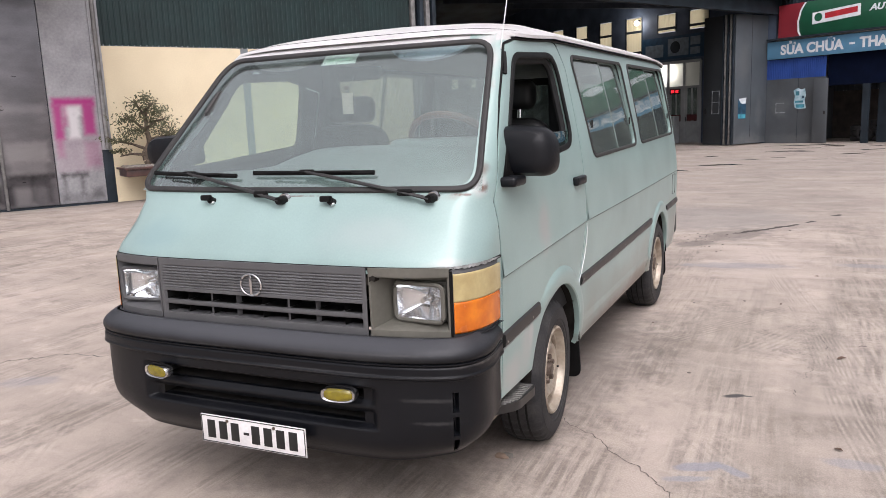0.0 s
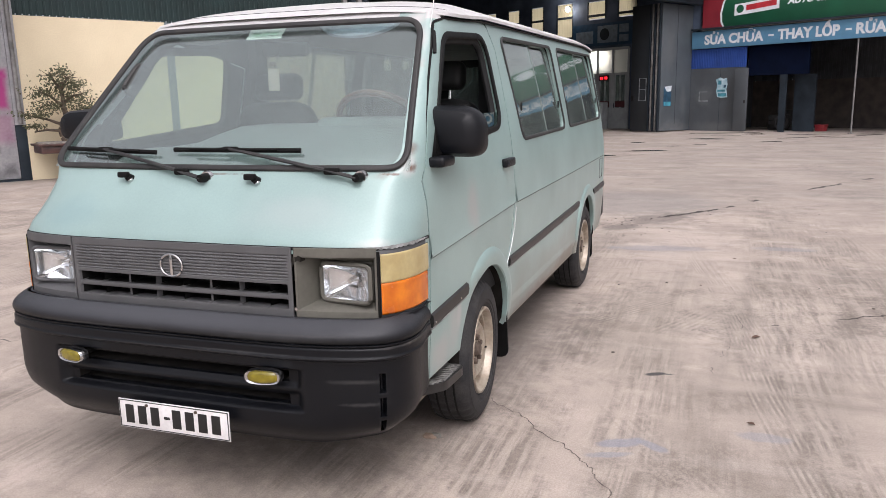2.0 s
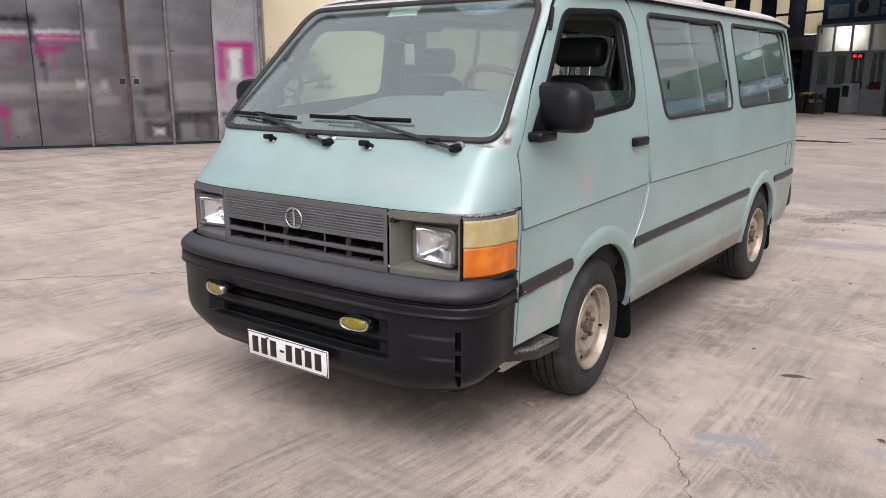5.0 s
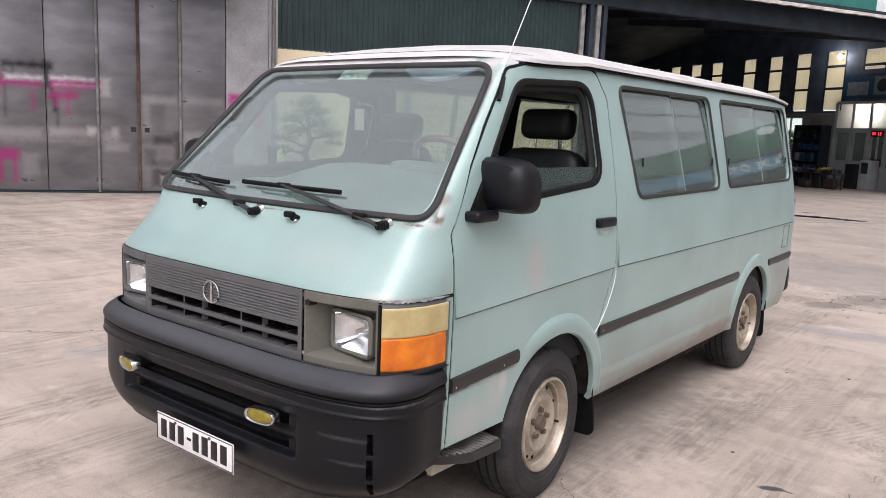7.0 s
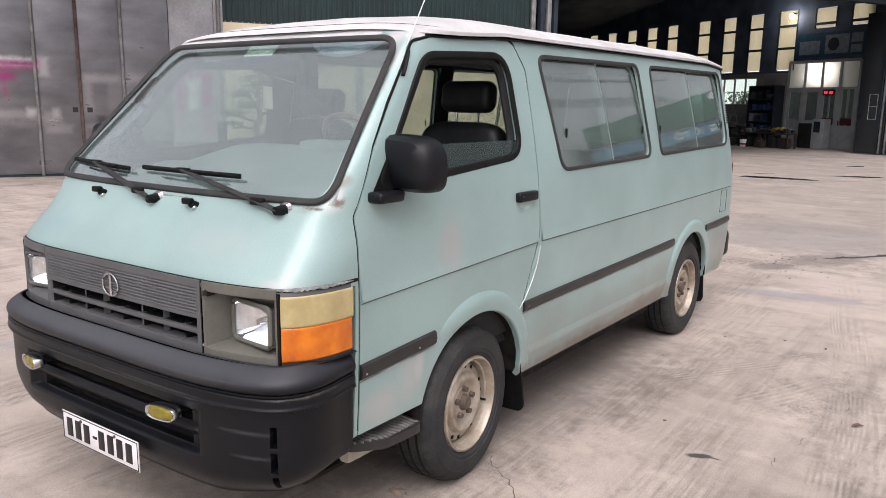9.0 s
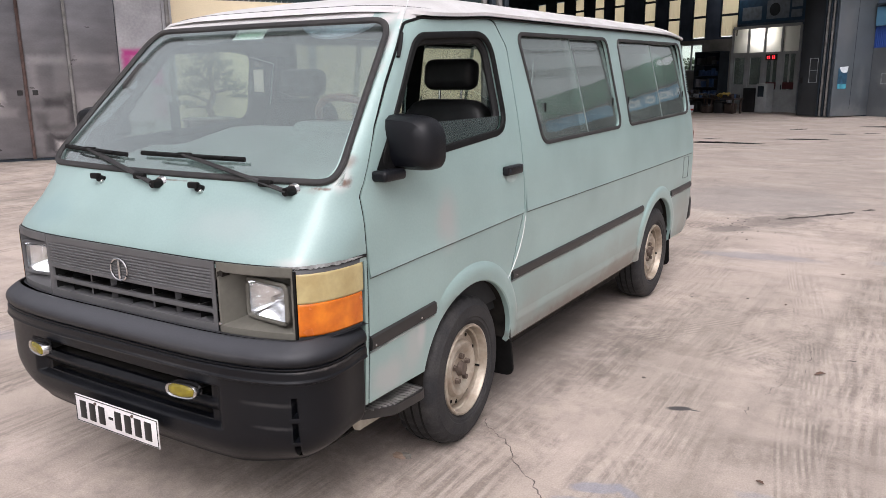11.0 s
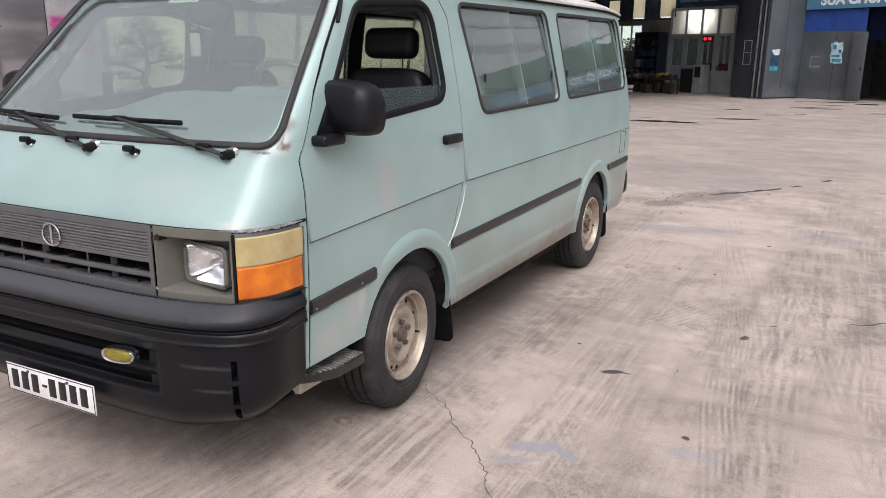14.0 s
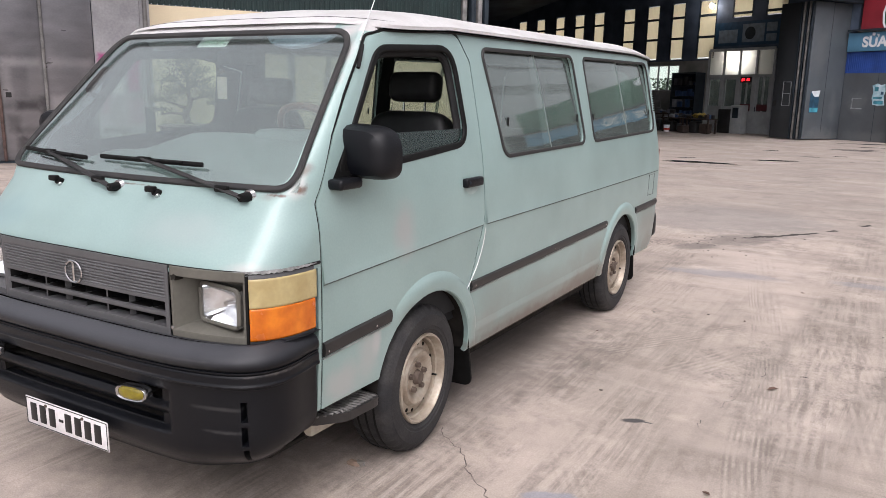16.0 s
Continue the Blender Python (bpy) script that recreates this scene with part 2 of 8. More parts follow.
stained(paint, [((0.82, 2.3, 0.46), (0.2, 1.1, 0.17), GRIME, 0.6), ((0.82, 3.05, 0.50), (0.2, 0.5, 0.2), GRIME, 0.6), ((0.80, 4.3, 0.62), (0.2, 0.4, 0.22), GRIME, 0.6), ((0.82, 1.7, 0.55), (0.2, 0.3, 0.12), GRIME, 0.45)], ragged=0.6, noise_scale=3.5)
stained(paint, [((0.82, 2.3, 0.345), (0.2, 1.3, 0.065), (0.15, 0.118, 0.09), 0.9), ((0.82, 3.0, 0.38), (0.2, 0.6, 0.09), (0.15, 0.12, 0.09), 0.75), ((0.80, 4.4, 0.40), (0.2, 0.35, 0.12), (0.19, 0.165, 0.135), 0.6)], ragged=0.7, noise_scale=9.0)
RUSTY = (0.13, 0.055, 0.028)
stained(paint, [((0.715, 0.27, 1.214), (0.045, 0.05, 0.007), RUSTY, 0.95), ((0.782, 0.30, 1.232), (0.012, 0.05, 0.02), RUSTY, 0.9), ((0.10, 0.19, 1.213), (0.12, 0.06, 0.004), RUSTY, 0.7), ((0.70, 0.60, 1.62), (0.03, 0.06, 0.07), (0.30, 0.27, 0.26), 0.5)], ragged=0.9, noise_scale=60.0)
stained(paint, [((0.742, 0.2, 1.213), (0.022, 0.4, 0.008), (0.075, 0.030, 0.016), 0.95), ((0.790, 0.3, 1.235), (0.008, 0.4, 0.022), (0.10, 0.045, 0.025), 0.8), ((0.05, 0.2, 1.212), (0.06, 0.4, 0.004), (0.10, 0.05, 0.03), 0.8)], ragged=0.7, noise_scale=55.0)
stained(black_plastic, [((0.80, 0.10, 0.36), (0.12, 0.3, 0.025), (0.05, 0.048, 0.046), 0.6), ((0.78, 0.15, 0.665), (0.10, 0.16, 0.012), (0.22, 0.19, 0.17), 0.9), ((0.70, 0.0, 0.55), (0.12, 0.2, 0.012), (0.04, 0.04, 0.04), 0.7), ((0.4, -0.05, 0.70), (0.4, 0.1, 0.03), (0.03, 0.03, 0.03), 0.6)], noise_scale=25.0)
# sky sheen on the bumper's rounded top, put into the colour with faded plastic
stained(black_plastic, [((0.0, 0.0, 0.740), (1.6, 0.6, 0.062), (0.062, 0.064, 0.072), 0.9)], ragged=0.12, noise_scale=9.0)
scuff = [((0.1, -0.07, 0.632), (0.8, 0.25, 0.004), (0.030, 0.030, 0.032), 0.8), ((0.45, -0.07, 0.71), (0.5, 0.1, 0.006), (0.05, 0.05, 0.052), 0.8), ((0.72, 0.02, 0.47), (0.10, 0.15, 0.010), (0.035, 0.035, 0.036), 0.8), ((0.30, -0.08, 0.64), (0.35, 0.1, 0.005), (0.04, 0.04, 0.042), 0.7), ((-0.3, -0.08, 0.69), (0.4, 0.1, 0.006), (0.045, 0.045, 0.047), 0.7), ((0.80, 0.16, 0.66), (0.05, 0.14, 0.014), (0.30, 0.28, 0.26), 0.9)]
stained(black_plastic, scuff, ragged=0.6, noise_scale=60.0)
plate_black = material("black_plate_paint", (0.01, 0.01, 0.01), rough=0.5, vary=0.1)

steel_door = material("brushed_grey_steel", (0.205, 0.201, 0.214), rough=0.30, metal=0.6, vary=0.12, scale=1.3, stretch=(1, 1, 2.2), second=(0.140, 0.137, 0.149), bump_scale=26, grain=0.06)
pale_door = material("pale_grey_sheet", (0.36, 0.36, 0.375), rough=0.5, metal=0.2, vary=0.15, scale=2.4, second=(0.30, 0.30, 0.315), bump_scale=20, grain=0.10)
grey_sheet = material("grey_painted_sheet", (0.080, 0.090, 0.100), rough=0.5, metal=0.2, vary=0.1, scale=1.0, second=(0.070, 0.075, 0.081))
frame_steel = material("grey_frame_steel", (0.22, 0.215, 0.21), rough=0.5, metal=0.3, vary=0.2, scale=6)
rust_post = material("rust_red_post", (0.10, 0.062, 0.054), rough=0.75, vary=0.25, scale=8)
yellow_plaster = material("cream_yellow_plaster", (0.70, 0.605, 0.425), rough=0.85, vary=0.03, scale=1.2, bump=0.001, bump_scale=40, second=(0.665, 0.57, 0.395))
green_sheet = material("dark_green_cladding", (0.0105, 0.027, 0.0275), rough=0.55, vary=0.15, scale=1.5, metal=0.1)
dark_steel = material("dark_blue_steel", (0.017, 0.025, 0.034), rough=0.6, vary=0.2, scale=2)
hall_roof = material("dark_grey_roof_sheet", (0.085, 0.10, 0.125), rough=0.6, vary=0.2, scale=1)
hall_wall = material("dark_blue_hall_cladding", (0.075, 0.098, 0.14), rough=0.6, vary=0.2, scale=1.2)
hall_plaster = material("grey_hall_plaster", (0.20, 0.20, 0.19), rough=0.9, vary=0.15, scale=1.5)
navy_paint = material("dark_navy_paint", (0.002, 0.005, 0.018), rough=0.7, vary=0.15, scale=2)
blue_sheet = material("blue_cladding", (0.02, 0.06, 0.25), rough=0.5, vary=0.12, scale=2)
sign_blue = material("faded_blue_sign", (0.10, 0.25, 0.39), rough=0.55, vary=0.1, scale=1.2, second=(0.075, 0.21, 0.34))
sign_white = material("white_lettering", (0.70, 0.73, 0.76), rough=0.5, vary=0.05)
sign_green = material("green_billboard", (0.010, 0.090, 0.045), rough=0.4, vary=0.1, scale=1)
sign_red = material("red_billboard", (0.22, 0.02, 0.03), rough=0.4, vary=0.1, scale=1)
room_white = material("white_aluminium_frame", (0.33, 0.35, 0.36), rough=0.45, vary=0.08, scale=3)
brick_old = material("old_dark_brick", (0.06, 0.048, 0.042), rough=0.95, vary=0.25, scale=2.5, second=(0.035, 0.03, 0.028), bump=0.004, bump_scale=30)
hall_sheet = translucent("yellow_translucent_sheet", (1.0, 0.93, 0.76))
frosted = translucent("frosted_pane", (0.92, 0.92, 0.88))
clear_pane = clear_glass("clear_window_pane", (0.8, 0.85, 0.82), gloss=1.0)
lamp_white = glowing("white_lamp", (1.0, 0.95, 0.85), 30.0)
red_led = glowing("red_display_segments", (1.0, 0.02, 0.03), 3.5)
bark = material("grey_brown_bark", (0.10, 0.075, 0.055), rough=0.9, vary=0.3, scale=25, bump=0.004, bump_scale=50)
leaf_green = material("small_olive_leaves", (0.05, 0.055, 0.025), rough=0.6, vary=0.3, scale=12, second=(0.085, 0.08, 0.04))
pot_brown = material("glazed_brown_pot", (0.07, 0.035, 0.03), rough=0.35, vary=0.2, scale=8)
stone_grey = material("grey_stone", (0.22, 0.2, 0.18), rough=0.9, vary=0.25, scale=20)
dark_oil = material("old_oil_film", (0.012, 0.011, 0.011), rough=0.12, vary=0.3, scale=4)

for m_, lv in ((black_plastic, 0.27), (rubber, 0.14), (tyre_rubber, 0.25), (seat_vinyl, 0.35), (cabin_dark, 0.25), (under_black, 0.1), (dark_steel, 0.3), (navy_paint, 0.08), (hall_wall, 0.2), (hall_roof, 0.2)):
    m_.node_tree.nodes["Principled BSDF"].inputs["Specular IOR Level"].default_value = lv
# overspray on the store doors: soft mists of magenta, white and black left by sprayed gates and chairs
PK, WH, BK = (0.42, 0.03, 0.21), (0.50, 0.49, 0.50), (0.022, 0.022, 0.026)


def sprayed(m, mists, ragged=0.5, noise_scale=9.0):
    """Adds sprayed-on bars to a sheet: each is u from, u to, z from, z to, a colour and a strength."""
    n, l = m.node_tree.nodes, m.node_tree.links
    bsdf = n["Principled BSDF"]
    col = bsdf.inputs["Base Color"].links[0].from_socket
    tc, noi = n.new("ShaderNodeTexCoord"), n.new("ShaderNodeTexNoise")
    noi.inputs["Scale"].default_value, noi.inputs["Detail"].default_value, noi.inputs["Roughness"].default_value = noise_scale, 5, 0.6
    l.new(tc.outputs["Object"], noi.inputs["Vector"])
    for u0, u1, z0, z1, colour, strength in mists:
        soft = 0.075
        mp, ab, sp, mx_ = n.new("ShaderNodeMapping"), n.new("ShaderNodeVectorMath"), n.new("ShaderNodeSeparateXYZ"), n.new("ShaderNodeMath")
        mp.inputs["Location"].default_value = (-(u0 + u1) / 2, 0, -(z0 + z1) / 2)
        l.new(tc.outputs["Object"], mp.inputs["Vector"])
        ab.operation = 'ABSOLUTE'
        l.new(mp.outputs["Vector"], ab.inputs[0])
        sb = n.new("ShaderNodeVectorMath")
        sb.operation = 'SUBTRACT'
        l.new(ab.outputs["Vector"], sb.inputs[0])
        sb.inputs[1].default_value = ((u1 - u0) / 2, 0, (z1 - z0) / 2)
        l.new(sb.outputs["Vector"], sp.inputs[0])
        mx_.operation = 'MAXIMUM'
        l.new(sp.outputs["X"], mx_.inputs[0])
        l.new(sp.outputs["Z"], mx_.inputs[1])
        ad = n.new("ShaderNodeMath")
        ad.operation = 'MULTIPLY_ADD'
        ad.inputs[1].default_value = ragged * 0.22
        l.new(noi.outputs["Fac"], ad.inputs[0])
        l.new(mx_.outputs[0], ad.inputs[2])
        mr = n.new("ShaderNodeMapRange")
        mr.interpolation_type = 'SMOOTHSTEP'
        for k, x in zip(("From Min", "From Max", "To Min", "To Max"), (soft + ragged * 0.11, -soft + ragged * 0.11, 0.0, strength)):
            mr.inputs[k].default_value = x
        l.new(ad.outputs[0], mr.inputs["Value"])
        mx = n.new("ShaderNodeMix")
        mx.data_type = 'RGBA'
        l.new(mr.outputs["Result"], mx.inputs[0])
        l.new(col, mx.inputs[6])
        mx.inputs[7].default_value = (*colour, 1)
        col = mx.outputs[2]
    l.new(col, bsdf.inputs["Base Color"])


WHB = (0.78, 0.76, 0.77)
sprayed(steel_door, [(-5.39, -4.48, 2.50, 2.62, BK, 0.95), (-5.37, -5.33, 1.53, 2.47, BK, 0.55), (-4.63, -4.54, 2.12, 2.65, BK, 0.9), (-4.54, -4.48, 1.93, 2.32, BK, 0.8), (-4.49, -4.42, 1.65, 2.01, BK, 0.9), (-4.43, -4.41, 1.29, 1.71, BK, 0.8), (-5.21, -5.18, 2.19, 2.45, BK, 0.4), (-5.51, -4.68, 2.14, 2.27, PK, 0.75), (-5.47, -5.42, 1.97, 2.40, PK, 0.6), (-4.52, -3.57, 2.14, 2.30, PK, 0.85), (-5.32, -4.67, 2.27, 2.34, WHB, 0.85), (-4.52, -3.71, 2.31, 2.35, WHB, 0.9), (-4.46, -3.62, 2.19, 2.21, WHB, 0.4), (-4.87, -4.81, 1.67, 2.07, PK, 0.6)])
sprayed(steel_door, [(-4.55, -4.02, 1.93, 2.06, PK, 0.7), (-4.25, -4.19, 1.61, 2.13, PK, 0.55), (-4.48, -4.37, 1.77, 1.92, PK, 0.5), (-3.60, -3.42, 2.01, 2.37, WH, 0.6), (-5.51, -4.70, 1.11, 1.31, WH, 0.45), (-4.59, -3.70, 1.16, 1.34, WH, 0.5), (-3.85, -3.65, 1.22, 1.37, WHB, 0.6), (-5.53, -3.66, 1.02, 1.11, WH, 0.2), (-5.66, -5.14, 0.66, 0.89, PK, 0.8), (-5.65, -5.60, 0.32, 0.75, PK, 0.75), (-5.52, -5.42, 0.24, 0.70, PK, 0.75), (-5.25, -5.18, 0.20, 0.69, PK, 0.7), (-5.06, -4.79, 0.34, 0.80, WH, 0.3), (-3.57, -3.27, 1.08, 1.32, WH, 0.3)])
sprayed(steel_door, [(-3.39, -3.28, 1.20, 1.38, WHB, 0.35), (-3.55, -3.07, 0.87, 1.03, WH, 0.35), (-2.79, -2.11, 1.92, 2.07, WH, 0.45), (-2.78, -2.66, 1.32, 1.91, WH, 0.25), (-2.36, -2.06, 1.32, 2.01, WH, 0.18), (-2.86, -2.14, 0.10, 1.08, WH, 0.2), (-2.59, -2.19, 1.06, 1.23, BK, 0.65), (-2.15, -2.05, 0.72, 1.32, BK, 0.6), (-2.78, -2.55, 0.60, 0.96, BK, 0.4), (-2.63, -2.17, 0.57, 0.72, BK, 0.4), (-2.47, -2.13, 0.18, 0.48, BK, 0.85), (-2.63, -2.47, 0.16, 0.53, BK, 0.6), (-2.43, -2.23, 0.23, 0.36, WHB, 0.95), (-1.92, -1.17, 1.93, 2.09, WH, 0.3)])
sprayed(steel_door, [(-1.96, -1.20, 0.96, 1.35, WH, 0.4), (-1.91, -1.26, 0.71, 0.96, WH, 0.2), (-1.99, -1.28, 0.44, 0.66, BK, 0.6), (-2.04, -1.90, 0.10, 0.53, BK, 0.6), (-1.88, -1.54, 0.09, 0.45, WH, 0.25)])
sprayed(steel_door, [(-7.0, -5.7, 1.0, 2.4, WH, 0.25), (-6.4, -5.8, 0.4, 1.2, PK, 0.2)])
sprayed(pale_door, [(-1.02, -0.23, 2.05, 2.21, PK, 0.97), (-1.03, -0.86, 1.38, 2.08, PK, 0.9), (-0.48, -0.25, 1.45, 2.09, PK, 0.92), (-1.02, -0.90, 1.01, 1.45, PK, 0.5), (-0.81, -0.51, 1.87, 2.04, WHB, 0.75), (-0.76, -0.56, 1.39, 1.89, WHB, 0.8), (-0.85, -0.77, 1.64, 2.09, PK, 0.6), (-1.09, -0.39, 0.70, 1.20, WH, 0.25)], 0.3)
sprayed(pale_door, [(-1.02, -0.5, 0.60, 0.68, BK, 0.75), (-0.98, -0.93, 0.15, 0.65, BK, 0.6), (-0.66, -0.58, 0.2, 0.65, BK, 0.55), (-0.45, -0.25, 0.15, 0.35, BK, 0.5), (-0.5, -0.2, 0.8, 1.3, PK, 0.25), (-1.05, -0.2, 0.05, 0.25, BK, 0.3), (-1.05, -0.2, 0.7, 1.4, PK, 0.12)], 0.6)
sprayed(steel_door, [(-1.95, -1.12, 0.60, 0.70, BK, 0.7), (-1.6, -1.52, 0.15, 0.65, BK, 0.5), (-1.3, -1.2, 0.1, 0.6, BK, 0.5)])

# ---- mesh helpers ----


def link(name, verts, faces, mat, parent=None, label="", smooth=False):
    me = bpy.data.meshes.new(name)
    me.from_pydata([tuple(v) for v in verts], [], faces)
    me.validate()
    bm = bmesh.new()
    bm.from_mesh(me)
    bmesh.ops.recalc_face_normals(bm, faces=bm.faces)
    bm.to_mesh(me)
    bm.free()
    return link_mesh(name, me, mat, parent, label, smooth)


def link_mesh(name, me, mat, parent=None, label="", smooth=False):
    if not me.materials:
        me.materials.append(mat)
    me.shade_smooth() if smooth else me.shade_flat()
    if smooth:
        me.set_sharp_from_angle(angle=radians(38))
    ob = new(name, me)
    ob.parent = parent
    if label:
        ob["label"] = label
    return ob


def part(name, bm, mat, parent=None, label="", smooth=True):
    me = bpy.data.meshes.new(name)
    bmesh.ops.recalc_face_normals(bm, faces=bm.faces)
    bm.to_mesh(me)
    bm.free()
    return link_mesh(name, me, mat, parent, label, smooth)


def add_box(bm, lo, hi, bevel=0.0, seg=2):
    c = [(a + b) / 2 for a, b in zip(lo, hi)]
    d = [max(1e-4, b - a) for a, b in zip(lo, hi)]
    r = bmesh.ops.create_cube(bm, size=1, matrix=Matrix.Translation(c) @ Matrix.Diagonal((*d, 1)))
    if bevel:
        vs = r["verts"]
        es = list({e for v in vs for e in v.link_edges})
        bmesh.ops.bevel(bm, geom=es, offset=min(bevel, min(d) * 0.49), segments=seg, affect='EDGES', profile=0.5)
    return bm


def box(lo, hi, bevel=0.0, seg=2):
    return add_box(bmesh.new(), lo, hi, bevel, seg)


def add_cyl(bm, a, b, r0, r1=None, n=16, cap=True):
    a, b = Vector(a), Vector(b)
    d = b - a
    m = Matrix.Translation((a + b) / 2) @ d.to_track_quat("Z", "Y").to_matrix().to_4x4()
    bmesh.ops.create_cone(bm, cap_ends=cap, segments=n, radius1=r0, radius2=r0 if r1 is None else r1, depth=d.length, matrix=m)
    return bm


def cyl(a, b, r0, r1=None, n=16):
    return add_cyl(bmesh.new(), a, b, r0, r1, n)


def lathe(profile, n=48, axis="X", center=(0, 0, 0)):
    """Turns (radius, along) pairs round an axis; the profile is closed if its ends meet."""
    vs, fs = [], []
    for i in range(n):
        a = 2 * math.pi * i / n
        for r, h in profile:
            p = (h, r * math.cos(a), r * math.sin(a)) if axis == "X" else (r * math.cos(a), r * math.sin(a), h)
            vs.append(Vector(p) + Vector(center))
    k = len(profile)
    for i in range(n):
        for j in range(k - 1):
            fs.append((i * k + j, i * k + j + 1, ((i + 1) % n) * k + j + 1, ((i + 1) % n) * k + j))
    return vs, fs


def tube(path, rx, closed=False, n=8, ry=None, up=None):
    """A round or oval tube along points."""
    pts = [Vector(p) for p in path]
    vs, fs = [], []
    m = len(pts)
    for i, p in enumerate(pts):
        a = pts[(i - 1) % m] if closed or i else p
        b = pts[(i + 1) % m] if closed or i < m - 1 else p
        t = (b - a).normalized()
        u = Vector(up[i]) if up is not None else (Vector((0, 0, 1)) if abs(t.z) < 0.9 else Vector((1, 0, 0)))
        s = t.cross(u).normalized()
        u = s.cross(t).normalized()
        for k in range(n):
            c = 2 * math.pi * k / n
            vs.append(p + s * (rx * math.cos(c)) + u * ((ry or rx) * math.sin(c)))
    for i in range(m if closed else m - 1):
        for k in range(n):
            j = (i + 1) % m
            fs.append((i * n + k, i * n + (k + 1) % n, j * n + (k + 1) % n, j * n + k))
    if not closed:
        fs.append(tuple(range(n)))
        fs.append(tuple((m - 1) * n + k for k in range(n)))
    return vs, fs


def rounded(poly, radii, seg=6):
    """A polygon with its corners rounded."""
    out = []
    n = len(poly)
    for i, p in enumerate(poly):
        r = radii[i] if isinstance(radii, (list, tuple)) else radii
        p0, p1, p2 = Vector(poly[i - 1]), Vector(p), Vector(poly[(i + 1) % n])
        a, b = (p0 - p1).normalized(), (p2 - p1).normalized()
        half = math.acos(max(-1, min(1, a.dot(b)))) / 2
        cut = min(r / math.tan(half), (p0 - p1).length * 0.49, (p2 - p1).length * 0.49)
        s, e = p1 + a * cut, p1 + b * cut
        for k in range(seg + 1):
            t = k / seg
            out.append(tuple((1 - t) ** 2 * s + 2 * t * (1 - t) * p1 + t * t * e))
    return out


def prism(poly, axis, lo, hi):
    """A solid from a polygon in the two axes left over."""
    def at(p, h):
        return {"x": (h, p[0], p[1]), "y": (p[0], h, p[1]), "z": (p[0], p[1], h)}[axis]
    n = len(poly)
    vs = [at(p, lo) for p in poly] + [at(p, hi) for p in poly]
    fs = [tuple(range(n)), tuple(range(n, 2 * n))] + [(i, (i + 1) % n, n + (i + 1) % n, n + i) for i in range(n)]
    return vs, fs


def cut(ob, cutters, op='DIFFERENCE'):
    """Cuts the solids (vertices, faces) out of ob's mesh."""
    made = [link("cutter", *c, paint) for c in cutters]
    for c in made:
        md = ob.modifiers.new("cut", 'BOOLEAN')
        md.object, md.operation, md.solver = c, op, 'EXACT'
    bpy.context.view_layer.update()
    me = bpy.data.meshes.new_from_object(ob.evaluated_get(bpy.context.evaluated_depsgraph_get()))
    ob.modifiers.clear()
    old = ob.data
    ob.data = me
    bpy.data.meshes.remove(old)
    for c in made:
        cm = c.data
        bpy.data.objects.remove(c)
        bpy.data.meshes.remove(cm)
    me.shade_smooth()
    me.set_sharp_from_angle(angle=radians(38))
    return ob

# ---- the van: its skin as level outlines ----
VX = 0.02
LOWER = [  # height, half width, front, rear, bow, corner across, corner along
    (0.330, 0.785, 0.012, 4.58, 0.060, 0.110, 0.18), (0.360, 0.800, 0.012, 4.60, 0.060, 0.110, 0.18),
    (0.450, 0.812, 0.012, 4.62, 0.060, 0.110, 0.18), (0.600, 0.820, 0.012, 4.63, 0.060, 0.110, 0.18),
    (0.750, 0.824, 0.012, 4.63, 0.060, 0.110, 0.19), (0.900, 0.826, 0.012, 4.63, 0.060, 0.110, 0.20),
    (0.955, 0.826, 0.012, 4.63, 0.060, 0.110, 0.20), (0.985, 0.825, 0.016, 4.63, 0.060, 0.110, 0.20),
    (1.020, 0.824, 0.032, 4.63, 0.060, 0.120, 0.21)]
LEVELS = LOWER + [
    (1.100, 0.820, 0.098, 4.62, 0.062, 0.145, 0.22),
    (1.180, 0.812, 0.158, 4.61, 0.064, 0.135, 0.20), (1.225, 0.807, 0.198, 4.60, 0.066, 0.080, 0.12),
    (1.270, 0.802, 0.236, 4.59, 0.064, 0.058, 0.095), (1.400, 0.781, 0.360, 4.57, 0.057, 0.050, 0.09),
    (1.550, 0.753, 0.504, 4.55, 0.049, 0.046, 0.09), (1.700, 0.723, 0.648, 4.53, 0.042, 0.044, 0.09),
    (1.800, 0.702, 0.748, 4.51, 0.038, 0.046, 0.10), (1.836, 0.692, 0.792, 4.50, 0.038, 0.046, 0.10)]
ROOF = [
    (1.836, 0.720, 0.770, 4.53, 0.042, 0.085, 0.15), (1.850, 0.720, 0.784, 4.53, 0.044, 0.085, 0.15),
    (1.866, 0.686, 0.828, 4.51, 0.060, 0.080, 0.15), (1.884, 0.650, 0.890, 4.47, 0.076, 0.110, 0.18),
    (1.904, 0.580, 0.990, 4.40, 0.084, 0.140, 0.22), (1.922, 0.480, 1.120, 4.28, 0.084, 0.160, 0.26),
    (1.936, 0.350, 1.300, 4.10, 0.064, 0.160, 0.28), (1.944, 0.200, 1.520, 3.85, 0.034, 0.120, 0.28)]
NF, NC, NS, NR = 12, 9, 44, 8


def level(z, table=LEVELS):
    rows = np.array(table)
    return [float(np.interp(z, rows[:, 0], rows[:, i])) for i in range(1, 7)]


def tilt_z(y, z):
    """The upper body rises slightly to the rear."""
    t = min(1.0, max(0.0, (z - 1.3) / 0.45))
    return z + 0.011 * (y - 2.2) * t


